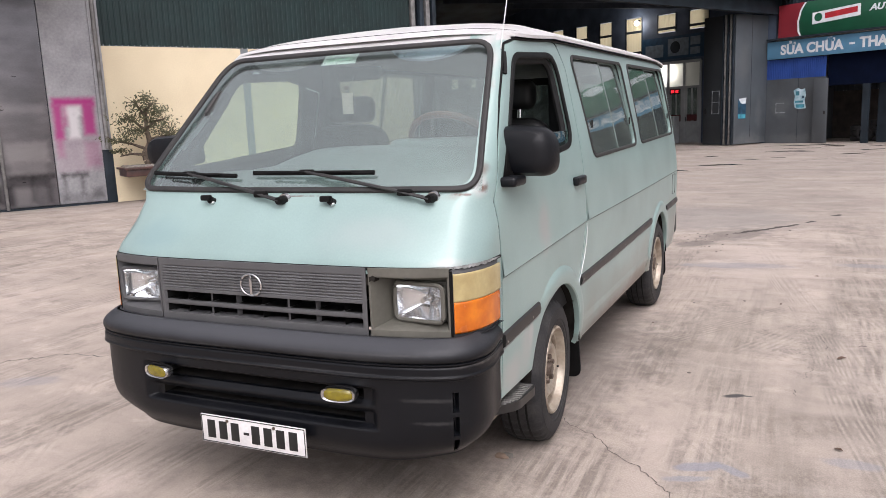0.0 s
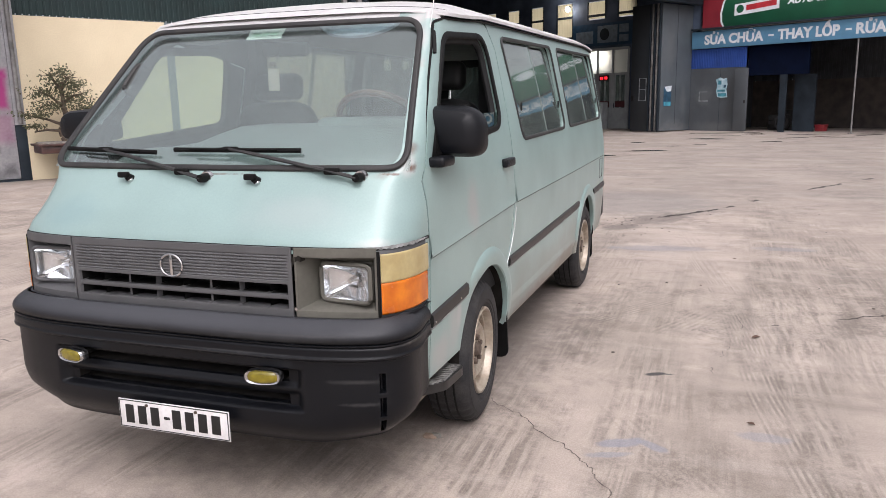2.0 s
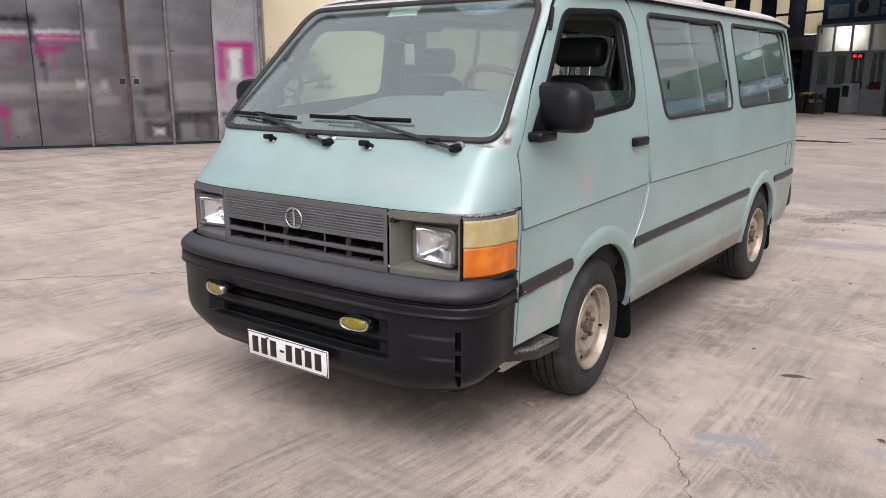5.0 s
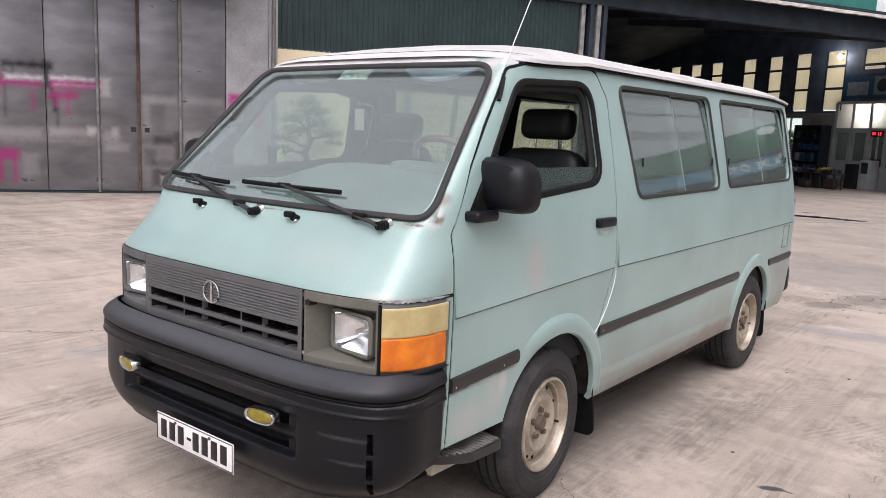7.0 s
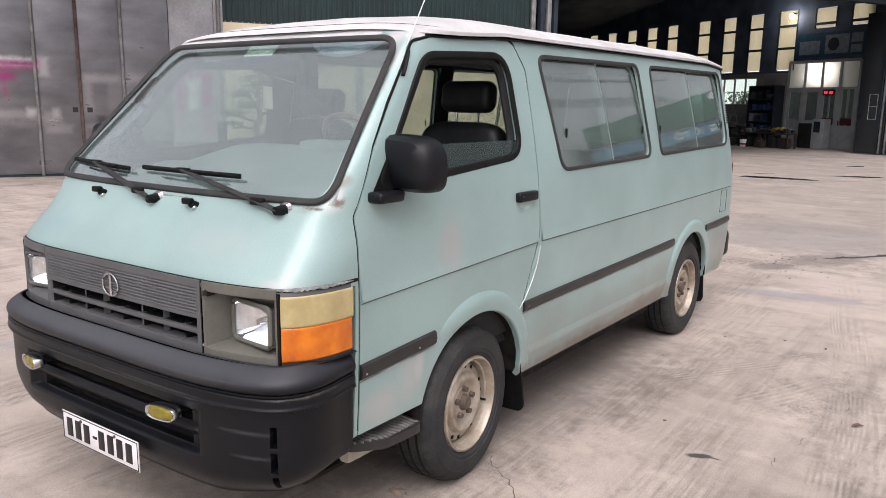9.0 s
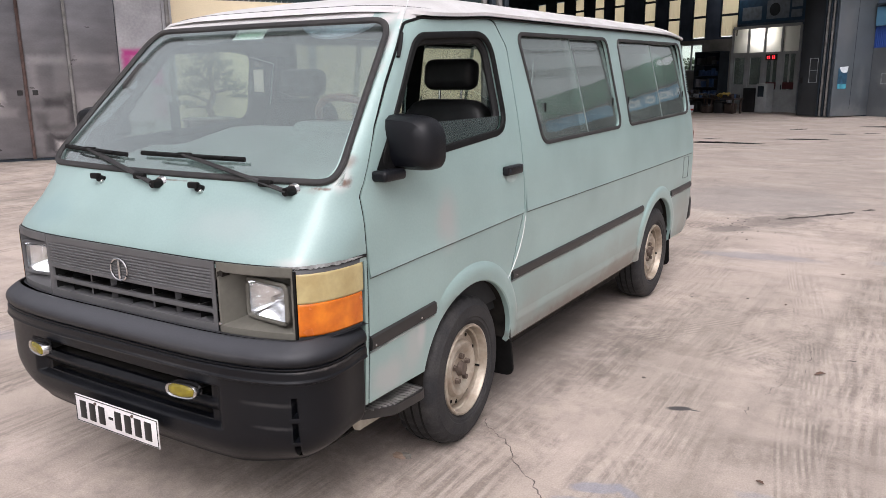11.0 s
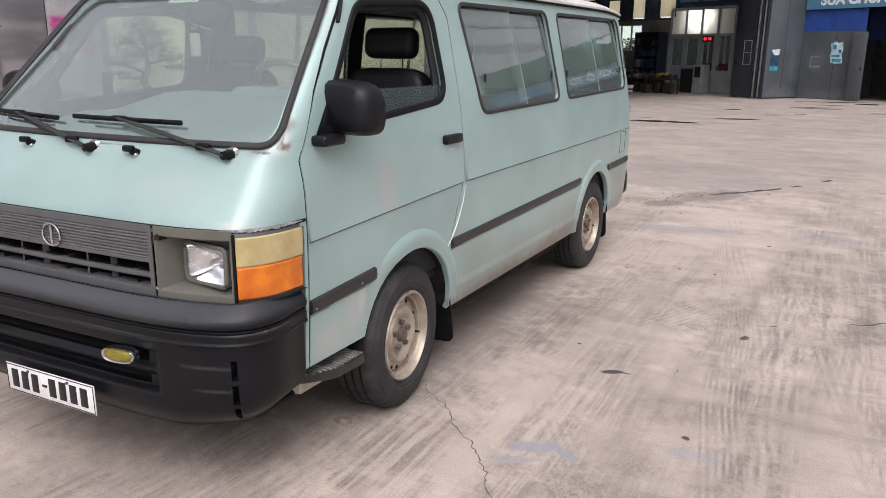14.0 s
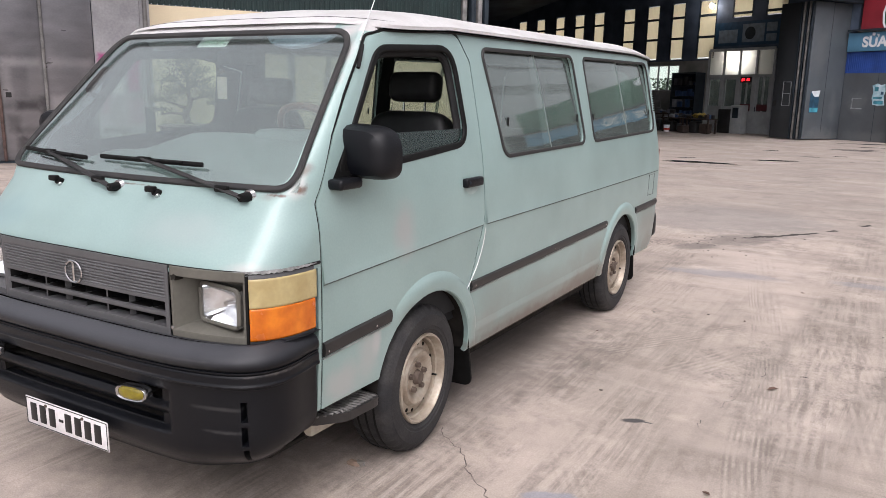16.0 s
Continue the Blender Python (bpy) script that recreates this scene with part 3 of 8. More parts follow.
def half_outline(z, table=LEVELS):
    """The plan of one half at a height, from the middle of the front round to the middle of the rear."""
    W, F, R, bow, rx, ry = level(z, table)
    pts = []
    xe0 = W - rx
    power = 2.2 + 2.6 * min(1.0, max(0.0, (1.16 - z) / 0.16))
    slope = power * bow / xe0
    a0 = math.atan(slope * rx / ry)
    xe = W - rx + rx * math.sin(a0)
    for i in range(NF):
        x = xe * i / NF
        pts.append((x, F + bow * (x / xe) ** power))
    yc = F + bow + ry * math.cos(a0)
    for i in range(NC):
        a = a0 + (math.pi / 2 - a0) * i / NC
        pts.append((W - rx + rx * math.sin(a), yc - ry * math.cos(a)))
    rx2, ry2 = min(0.09, W * 0.5), 0.09
    y1 = R - ry2
    for i in range(NS):
        y = yc + (y1 - yc) * i / NS
        pts.append((W - 0.012 * max(0, (y - 2.6) / 2.0) ** 2, y))
    W2 = W - 0.012
    for i in range(6):
        a = math.pi / 2 * i / 6
        pts.append((W2 - rx2 + rx2 * math.cos(a), y1 + ry2 * math.sin(a)))
    for i in range(NR + 1):
        pts.append(((W2 - rx2) * (1 - i / NR), R))
    return pts


def full_outline(z, table=LEVELS):
    h = half_outline(z, table)
    return h + [(-x, y) for x, y in h[-2:0:-1]]


def side_x(y, z):
    W, F, R, bow, rx, ry = level(min(z, 1.83))
    x = W - 0.012 * max(0, (y - 2.6) / 2.0) ** 2
    yc = F + bow + ry
    if y < yc:
        x = W - rx + rx * math.sqrt(max(0, 1 - ((yc - y) / ry) ** 2))
    return x


def front_y(x, z):
    h = half_outline(min(z, 1.83))[:NF + NC + 1]
    return float(np.interp(abs(x), [p[0] for p in h], [p[1] for p in h]))


def loft(table, steps, close_top):
    zs = []
    for a, b in zip(table[:-1], table[1:]):
        k = max(1, int((b[0] - a[0]) / steps))
        zs += [a[0] + (b[0] - a[0]) * i / k for i in range(k)]
    zs.append(table[-1][0])
    vs, fs = [], []
    n = 0
    for z in zs:
        o = full_outline(z, table)
        n = len(o)
        vs += [(x, y, tilt_z(y, z)) for x, y in o]
    for i in range(len(zs) - 1):
        for j in range(n):
            fs.append((i * n + j, i * n + (j + 1) % n, (i + 1) * n + (j + 1) % n, (i + 1) * n + j))
    if close_top:
        fs.append(tuple((len(zs) - 1) * n + j for j in range(n)))
    return vs, fs


def thickened(name, vs, fs, thick, mat, parent):
    ob = link(name, vs, fs, mat, parent, smooth=True)
    md = ob.modifiers.new("skin", 'SOLIDIFY')
    md.thickness, md.offset, md.use_even_offset = thick, -1, False
    ob.data.materials.append(cabin_dark)
    md.material_offset = 1
    md.material_offset_rim = 0
    return ob


van = new("van")
van.location = (VX, 0, 0)
van.empty_display_size = 0.3
tagged(van, "worn teal-green passenger van with black bumper on concrete yard", "van")

# openings of the skin: side polygons are (y, z), the windscreen is (x, z)
DOOR_WIN = rounded([(0.475, 1.262), (0.830, 1.722), (1.395, 1.752), (1.418, 1.335)], [0.03, 0.15, 0.11, 0.10])
WIN_1 = rounded([(1.775, 1.252), (1.665, 1.765), (2.82, 1.782), (2.885, 1.268)], [0.08, 0.05, 0.06, 0.06])
WIN_2 = rounded([(3.045, 1.27), (3.0, 1.782), (4.375, 1.80), (4.42, 1.29)], [0.05, 0.05, 0.07, 0.08])
SCREEN = rounded([(-0.775, 1.238), (0.775, 1.238), (0.652, 1.797), (-0.652, 1.797)], [0.06, 0.06, 0.10, 0.10], 8)
BACK = rounded([(-0.62, 1.25), (0.62, 1.25), (0.55, 1.74), (-0.55, 1.74)], 0.08)
HUB_F, HUB_R, HUB_Z, TYRE = 1.07, 3.685, 0.318, 0.322
WHEEL_F, WHEEL_R, WHEEL_Z = 1.045, 3.668, 0.324
DOOR = rounded([(0.352, 0.40), (0.348, 1.19), (0.475, 1.402), (0.590, 1.546), (0.785, 1.770), (0.92, 1.803), (1.46, 1.824), (1.548, 1.70), (1.548, 0.98), (1.47, 0.80), (1.30, 0.40)], [0.01, 0.08, 0.05, 0.05, 0.05, 0.05, 0.08, 0.06, 0.1, 0.1, 0.01])


def wheel_cutter(sign, y, r):
    n = 40
    poly = [(y + r * math.cos(2 * math.pi * i / n), HUB_Z + 0.03 + r * math.sin(2 * math.pi * i / n)) for i in range(n)]
    return prism(poly, "x", *sorted((sign * 0.5, sign * 1.0)))


def door_solid(poly, s):
    """A slab that follows the flank, to part a door from the body."""
    n = len(poly)
    vs = [(s * (level(z)[0] - 0.042), y, z) for y, z in poly] + [(s * 1.05, y, z) for y, z in poly]
    return vs, [tuple(range(n)), tuple(range(n, 2 * n))] + [(i, (i + 1) % n, n + (i + 1) % n, n + i) for i in range(n)]


body = thickened("body", *loft(LEVELS, 0.05, False), 0.022, paint, van)
body["label"] = "faded teal painted steel body"
windows = [prism(SCREEN, "y", -0.3, 1.2), prism(BACK, "y", 4.2, 5.0)]
for sgn in (1, -1):
    lo, hi = sorted((sgn * 0.4, sgn * 1.0))
    windows += [prism(WIN_1, "x", lo, hi), prism(WIN_2, "x", lo, hi)]
arches = [wheel_cutter(s, y, 0.372) for s in (1, -1) for y in (HUB_F, HUB_R)]
front_gap = prism([(-0.2, 0.2), (0.335, 0.2), (0.335, 0.965), (-0.2, 0.965)], "x", -1.2, 1.2)
wrap_door = [door_solid(DOOR, s) for s in (1, -1)]
door_src = link("door_skin", *loft(LEVELS, 0.05, False), paint)
md = door_src.modifiers.new("skin", 'SOLIDIFY')
md.thickness, md.offset = 0.022, -1
low_gap = prism([(-0.2, 0.2), (0.80, 0.2), (0.80, 0.435), (-0.2, 0.435)], "x", -1.2, 1.2)
cut(body, windows + arches + [front_gap, low_gap] + wrap_door)

body.data.materials.append(roof_paint)
for p in body.data.polygons:
    if p.center.z > 1.80 and p.center.y < 0.95 and p.material_index == 0:
        p.material_index = 2

# front doors with their lowered windows
inner = rounded([(0.360, 0.408), (0.356, 1.187), (0.482, 1.398), (0.596, 1.541), (0.789, 1.763), (0.92, 1.795), (1.456, 1.816), (1.540, 1.698), (1.540, 0.983), (1.462, 0.806), (1.294, 0.408)], [0.01, 0.08, 0.05, 0.05, 0.05, 0.05, 0.08, 0.06, 0.1, 0.1, 0.01])
doors = {}
for s in (1, -1):
    d = link_mesh("front_door", door_src.data.copy(), paint, van, smooth=True)
    d.data.materials.append(cabin_dark)
    md = d.modifiers.new("skin", 'SOLIDIFY')
    md.thickness, md.offset = 0.022, -1
    md.material_offset = 1
    lo, hi = sorted((s * 0.4, s * 1.0))
    cut(d, [door_solid(inner, s)], 'INTERSECT')
    cut(d, [low_gap, prism(DOOR_WIN, "x", lo, hi), wheel_cutter(s, HUB_F, 0.372), front_gap])
    doors[s] = d
sm = door_src.data
bpy.data.objects.remove(door_src)
bpy.data.meshes.remove(sm)



def crown(v, a, b):
    t = min(1.0, max(0.0, (v - a) / (b - a)))
    return t * t


# the front lip of the roof drops towards its corners
roof_vs, roof_fs = loft(ROOF, 0.006, True)
roof_vs = [(x, y, z + (0.0025 * math.sin(9 * x + 1.3) * math.sin(7 * y) + 0.0015 * math.sin(23 * x + 5 * y)) * (1 - crown(abs(x), 0.45, 0.66)) * crown(y, 0.84, 1.3) - 0.035 * crown(y, 3.95, 4.53) - 0.022 * crown(abs(x), 0.40, 0.72) * (1 - crown(y, 0.80, 1.35))) for x, y, z in roof_vs]
lip = [(x, y) for x, y in half_outline(1.862, ROOF)[:NF + NC]]
lip = [(-x, y) for x, y in lip[:0:-1]] + lip
seam_path = [Vector((x, y, tilt_z(y, 1.862) - 0.022 * crown(abs(x), 0.40, 0.72))) for x, y in lip]
link("roof_seam", *tube(seam_path, 0.0018, False, 6), old_rubber, van, "thin dark seam across the roof lip", smooth=True)
roof = link("roof", roof_vs, roof_fs, roof_paint, van, "chalky white weathered roof", smooth=True)


for s in (1, -1):
    pth = []
    for a_, b_ in zip(DOOR[:-1], DOOR[1:]):
        k_ = max(1, int(math.dist(a_, b_) / 0.04))
        for i_ in range(k_):
            y_, z_ = a_[0] + (b_[0] - a_[0]) * i_ / k_ + 0.004, a_[1] + (b_[1] - a_[1]) * i_ / k_
            if math.dist((y_, z_), (HUB_F, HUB_Z + 0.03)) > 0.40 and z_ > 0.41:
                pth.append(Vector((s * (side_x(y_, z_) - 0.007), y_, z_)))
    link("door_gap_seal", *tube(pth, 0.0055, False, 6), rubber, van, smooth=True)


def on_side(s, y, z, off=0.0):
    return Vector((s * (side_x(y, z) + off), y, z))


def seal(name, poly, s, off, r, parent, mat=rubber, flat=0.6):
    """A rubber strip round an opening of the side."""
    path = [on_side(s, y, z, off) for y, z in poly]
    ups = [(s, 0, 0.15)] * len(path)
    return link(name, *tube(path, r, True, 8, r * flat, ups), mat, parent, smooth=True)


def side_pane(name, y0, y1, z0, z1, s, off, parent, mat, lean0=0.0, lean1=0.0):
    """A bent pane between two y and two z; lean: how far an edge runs back on the way up."""
    vs, fs = [], []
    ny, nz = 10, 8
    for k in range(2):
        for i in range(ny + 1):
            for j in range(nz + 1):
                z = z0 + (z1 - z0) * j / nz
                a, b = y0 + lean0 * j / nz, y1 + lean1 * j / nz
                y = a + (b - a) * i / ny
                vs.append(on_side(s, y, z, off - 0.004 * k - 0.028 * (z - 1.53)))
    w, m = nz + 1, (ny + 1) * (nz + 1)
    for k in range(2):
        for i in range(ny):
            for j in range(nz):
                p = k * m + i * w + j
                fs.append((p, p + 1, p + w + 1, p + w))
    ring = [i * w for i in range(ny + 1)] + [ny * w + j for j in range(1, w)] + [i * w + nz for i in range(ny - 1, -1, -1)] + [j for j in range(nz - 1, 0, -1)]
    for a, b in zip(ring, ring[1:] + ring[:1]):
        fs.append((a, b, m + b, m + a))
    ob = link(name, vs, fs, mat, parent, smooth=True)
    ob.visible_shadow = False
    return ob


for s in (1, -1):
    seal("window_seal", WIN_1, s, 0.002, 0.010, van, old_rubber)
    seal("window_seal", WIN_2, s, 0.002, 0.010, van, old_rubber)
    seal("window_seal", DOOR_WIN, s, -0.002, 0.015, doors[s])
    # wide black run channel inside the opening
    cy_, cz_ = 1.05, 1.52
    channel = [(cy_ + (y_ - cy_) * 0.945, cz_ + (z_ - cz_) * 0.925) for y_, z_ in DOOR_WIN]
    seal("run_channel", channel, s, -0.030, 0.020, doors[s], channel_black, 0.8)
    side_pane("sliding_pane", 1.79, 2.36, 1.25, 1.775, s, -0.010, van, window_glass, -0.12, -0.06)
    side_pane("sliding_pane", 2.30, 2.90, 1.25, 1.785, s, -0.020, van, window_glass, -0.06, -0.06)
    side_pane("sliding_pane", 3.03, 3.74, 1.265, 1.79, s, -0.010, van, window_glass, -0.04, -0.05)
    side_pane("sliding_pane", 3.68, 4.43, 1.27, 1.80, s, -0.020, van, window_glass, -0.05, -0.04)
    if s == 1:
        side_pane("lowered_pane", 0.50, 1.42, 1.20, 1.40, s, -0.014, doors[s], lowered_glass, 0.06, 0.0)
    else:
        side_pane("raised_pane", 0.48, 1.42, 1.20, 1.77, s, -0.014, doors[s], raised_glass, 0.42, 0.0)
    # pale ground edge where the two panes of a window overlap
    for y_, z0_, z1_, lean_ in ((2.36, 1.27, 1.765, -0.06), (3.74, 1.285, 1.78, -0.05)):
        link("pane_edge", *tube([on_side(s, y_ + lean_ * t_, z0_ + (z1_ - z0_) * t_, -0.008 - 0.028 * (z0_ + (z1_ - z0_) * t_ - 1.53)) for t_ in np.linspace(0, 1, 8)], 0.0018, False, 6), pane_rim, van, smooth=True)
    # catches of the sliding panes
    for y, z in ((1.86, 1.42), (2.80, 1.42), (3.08, 1.42), (4.33, 1.43)):
        p = on_side(s, y, z, -0.004)
        part("window_catch", box((p.x - 0.005, y - 0.005, z - 0.022), (p.x + 0.005, y + 0.005, z + 0.022), 0.003), rubber, van)
    # drip rail under the roof edge
    rail = []
    for i in range(40):
        y = 0.86 + (4.46 - 0.86) * i / 39
        rail.append(Vector((s * (side_x(y, 1.83) + 0.010), y, tilt_z(y, 1.829) - 0.022 * (1 - crown(y, 0.80, 1.35)) - 0.035 * crown(y, 3.95, 4.53))))
    link("drip_rail", *tube(rail, 0.008, False, 6, 0.006), rubber, van, smooth=True)

def screen_y(x, z):
    """The windscreen's own even curve, without the body's corner."""
    W, F, R, bow, rx, ry = level(z)
    return F + bow * (abs(x) / (W - 0.6 * rx)) ** 2.2


# windscreen and back window
def front_pane(name, poly_x, z0, z1, inset, parent, mat, rear=False):
    vs, fs = [], []
    nx, nz = 28, 14
    for k in range(2):
        for j in range(nz + 1):
            z = z0 + (z1 - z0) * j / nz
            hw = poly_x[0] + (poly_x[1] - poly_x[0]) * j / nz
            for i in range(nx + 1):
                x = -hw + 2 * hw * i / nx
                y = (level(z)[2] - inset - 0.004 * k) if rear else screen_y(x, z) + inset + 0.004 * k
                vs.append((x, y, tilt_z(y, z)))
    w, m = nx + 1, (nx + 1) * (nz + 1)
    for k in range(2):
        for j in range(nz):
            for i in range(nx):
                p = k * m + j * w + i
                fs.append((p, p + 1, p + w + 1, p + w))
    ob = link(name, vs, fs, mat, parent, smooth=True)
    ob.visible_shadow = False
    return ob


front_pane("windscreen", (0.788, 0.666), 1.225, 1.805, 0.012, van, windscreen_glass)
front_pane("back_window", (0.63, 0.56), 1.23, 1.76, 0.008, van, window_glass, True)
path = [Vector((x, front_y(x, z) - 0.001, tilt_z(0.5, z))) for x, z in rounded([(-0.780, 1.234), (0.780, 1.234), (0.655, 1.800), (-0.655, 1.800)], [0.06, 0.06, 0.10, 0.10], 8)]
dense = []
for a, b in zip(path, path[1:] + path[:1]):
    k = max(1, int((b - a).length / 0.06))
    for i in range(k):
        q = a.lerp(b, i / k)
        dense.append(Vector((q.x, min(front_y(q.x, q.z), screen_y(q.x, q.z)) - 0.003, q.z)))
link("windscreen_seal", *tube(dense, 0.0130, True, 8, 0.010, [(0, -0.75, 0.55)] * len(dense)), old_rubber, van, smooth=True)

# closed underside, bulkhead and lining
part("underbody", box((-0.585, 0.30, 0.17), (0.585, 4.50, 0.46), 0.05), under_black, van)
# hidden boxes (tray, crossmember, rails) added to block light under the van
part("undertray", box((-0.50, 0.22, 0.26), (0.50, 0.36, 0.33), 0.03), under_black, van)
part("front_crossmember", box((-0.58, 0.42, 0.20), (0.58, 0.68, 0.33), 0.03), under_black, van)
for s in (1, -1):
    lo, hi = sorted((s * 0.57, s * 0.71))
    part("chassis_rail", box((lo, 1.36, 0.235), (hi, 3.26, 0.34), 0.02), under_black, van)
for s in (1, -1):
    for y0, y1 in ((1.47, 3.28), (4.09, 4.54)):
        lo, hi = sorted((s * 0.57, s * 0.77))
        part("sill_box", box((lo, y0, 0.32), (hi, y1, 0.46), 0.01), under_black, van)
part("front_bulkhead", box((-0.79, 0.30, 0.42), (0.79, 0.335, 1.05)), under_black, van)
for s in (1, -1):
    for y in (HUB_F, HUB_R):
        bm = bmesh.new()
        n = 24
        prev = None
        for i in range(n + 1):
            a = math.pi * i / n
            yy, zz = y + 0.375 * math.cos(a), HUB_Z + 0.03 + 0.375 * math.sin(a)
            cur = (bm.verts.new((s * 0.50, yy, zz)), bm.verts.new((s * 0.810, yy, zz)))
            if prev:
                bm.faces.new((prev[0], prev[1], cur[1], cur[0]))
            prev = cur
        part("wheel_housing", bm, under_black, van)
part("cabin_floor", box((-0.74, 0.40, 0.50), (0.74, 4.5, 0.56)), cabin_dark, van)
part("headliner", box((-0.62, 1.0, 1.80), (0.62, 4.4, 1.825), 0.01), headliner, van)
for s in (1, -1):
    for y0, y1 in ((0.45, 1.52), (1.62, 4.45)):
        lo, hi = sorted((s * 0.735, s * 0.765))
        part("side_lining", box((lo, y0, 0.55), (hi, y1, 1.20), 0.01), cabin_dark, van)

# dashboard, steering wheel
wheel_brown = material("brown_wheel_rim", (0.11, 0.055, 0.035), rough=0.4, vary=0.2, scale=8)
prof = [(0.30, 1.10), (0.37, 1.232), (0.58, 1.325), (0.74, 1.358), (0.80, 1.33), (0.82, 1.10), (0.78, 0.75), (0.50, 0.60)]
vs, fs = [], []
DASH_X = ((-0.73, -0.085), (-0.58, -0.08), (-0.42, -0.06), (-0.30, -0.02), (-0.18, 0.012), (-0.05, 0.022), (0.20, 0.022), (0.73, 0.012))
for x_, dz_ in DASH_X:
    vs += [(x_, y_, z_ + (dz_ if z_ > 1.2 else 0.0)) for y_, z_ in prof]
kp = len(prof)
fs = [(i * kp + j, i * kp + (j + 1) % kp, (i + 1) * kp + (j + 1) % kp, (i + 1) * kp + j) for i in range(len(DASH_X) - 1) for j in range(kp)]
fs += [tuple(range(kp)), tuple((len(DASH_X) - 1) * kp + j for j in range(kp))]
dash = link("dashboard", vs, fs, dash_plastic, van, "grey plastic dashboard", smooth=True)
md = dash.modifiers.new("soft", 'BEVEL')
md.width, md.segments = 0.02, 2
part("instrument_hood", box((0.20, 0.68, 1.32), (0.62, 0.86, 1.400), 0.03, 3), dash_plastic, dash)
bm = bmesh.new()
c, tiltm = Vector((0.43, 0.85, 1.365)), Matrix.Rotation(radians(46), 3, "X")
ring = [c + tiltm @ Vector((0.19 * math.cos(a), 0, 0.19 * math.sin(a))) for a in np.linspace(0, 2 * math.pi, 40, endpoint=False)]
wheel_ob = link("steering_wheel", *tube(ring, 0.015, True, 8), wheel_brown, van, "brown rimmed steering wheel", smooth=True)
bm = cyl(c, c + tiltm @ Vector((0, -0.30, 0)), 0.035, 0.03)
for a in (0.3, math.pi - 0.3, -math.pi / 2):
    add_cyl(bm, c, c + tiltm @ Vector((0.185 * math.cos(a), 0, 0.185 * math.sin(a))), 0.02, 0.012, 8)
part("spokes", bm, cabin_dark, wheel_ob)


def soft_box(lo, hi, r, seg=4):
    return box(lo, hi, r, seg)


def cushion(poly, half):
    """A padded slab with a rounded rim, its outline in x and z."""
    bmc = bmesh.new()
    cx_, cz_ = sum(p[0] for p in poly) / len(poly), sum(p[1] for p in poly) / len(poly)
    rows_ = []
    for k in range(9):
        a = math.pi * k / 8
        q = 1 - 0.16 * (1 - math.sin(a)) ** 1.5
        rows_.append([bmc.verts.new((cx_ + (px - cx_) * q, -half * math.cos(a), cz_ + (pz - cz_) * q)) for px, pz in poly])
    n_ = len(poly)
    for a, b in zip(rows_[:-1], rows_[1:]):
        for i in range(n_):
            bmc.faces.new((a[i], a[(i + 1) % n_], b[(i + 1) % n_], b[i]))
    bmc.faces.new(rows_[0])
    bmc.faces.new(rows_[-1])
    return bmc


def front_seat(x, drop=0.0):
    seat = part("front_seat", soft_box((x - 0.25, 1.02, 0.86), (x + 0.25, 1.50, 1.02), 0.06), seat_vinyl, van, "black vinyl front seat")
    bmb = cushion(rounded([(-0.245, 0), (0.245, 0), (0.225, 0.52), (-0.225, 0.52)], [0.04, 0.04, 0.13, 0.13], 6), 0.065)
    bmesh.ops.transform(bmb, matrix=Matrix.Translation((x, 1.46, 0.95)) @ Matrix.Rotation(radians(-7), 4, "X"), verts=bmb.verts)
    part("backrest", bmb, seat_vinyl, seat)
    bmh = soft_box((-0.14, -0.05, 0), (0.14, 0.05, 0.145), 0.045, 5)
    bmesh.ops.transform(bmh, matrix=Matrix.Translation((x, 1.535, 1.51 - drop)) @ Matrix.Rotation(radians(-7), 4, "X"), verts=bmh.verts)
    part("headrest", bmh, seat_vinyl, seat)
    for dx in (-0.06, 0.06):
        part("headrest_post", cyl((x + dx, 1.528, 1.42), (x + dx, 1.536, 1.53), 0.006, n=8), chrome, seat)


front_seat(0.43)
front_seat(-0.50, 0.035)
# rear bench rows, low and dark behind the glass
for y in (2.45, 3.35):
    bench = part("bench_seat", box((-0.70, y - 0.40, 0.75), (0.45, y, 0.92), 0.06, 3), seat_vinyl, van, "dark bench seat")
    part("backrest", box((-0.70, y - 0.02, 0.90), (0.45, y + 0.10, 1.25), 0.05, 3), seat_vinyl, bench)

# rear-view mirror with hanging tag, sticker, sun visor, grab handle, partition rails
mir = part("interior_mirror", box((-0.11, 0.80, 1.66), (0.11, 0.83, 1.72), 0.012, 3), cabin_dark, van)
part("hanging_tag", box((-0.052, 0.745, 1.515), (0.002, 0.750, 1.608), 0.003), material("cream_card", (0.40, 0.37, 0.30), rough=0.7), van, "cream card hanging from the mirror")
part("tag_string", cyl((-0.025, 0.748, 1.60), (-0.02, 0.80, 1.68), 0.002, n=6), cabin_dark, van)
part("tag_knot", soft_box((-0.04, 0.74, 1.618), (-0.01, 0.756, 1.638), 0.006), rust, van, "small red-brown knot over the hanging card")
for x0, x1, mt, lb in ((0.16, 0.54, material("pale_blue_visor", (0.55, 0.66, 0.78), rough=0.8), "pale blue sun visor"), (-0.58, -0.18, headliner, "grey sun visor")):
    visor = [((x0 + x1) / 2 + (x1 - x0) / 2 * math.cos(a_), 0.10 + 0.10 * math.sin(a_)) for a_ in np.linspace(math.pi, 2 * math.pi, 20)]
    vs, fs = prism(visor, "y", -0.007, 0.007)
    lean_ = Matrix.Translation((0, 0.775, 1.725)) @ Matrix.Rotation(radians(-42), 4, "X")
    link("sun_visor", [lean_ @ Vector(v) for v in vs], fs, mt, van, lb)
stick = []
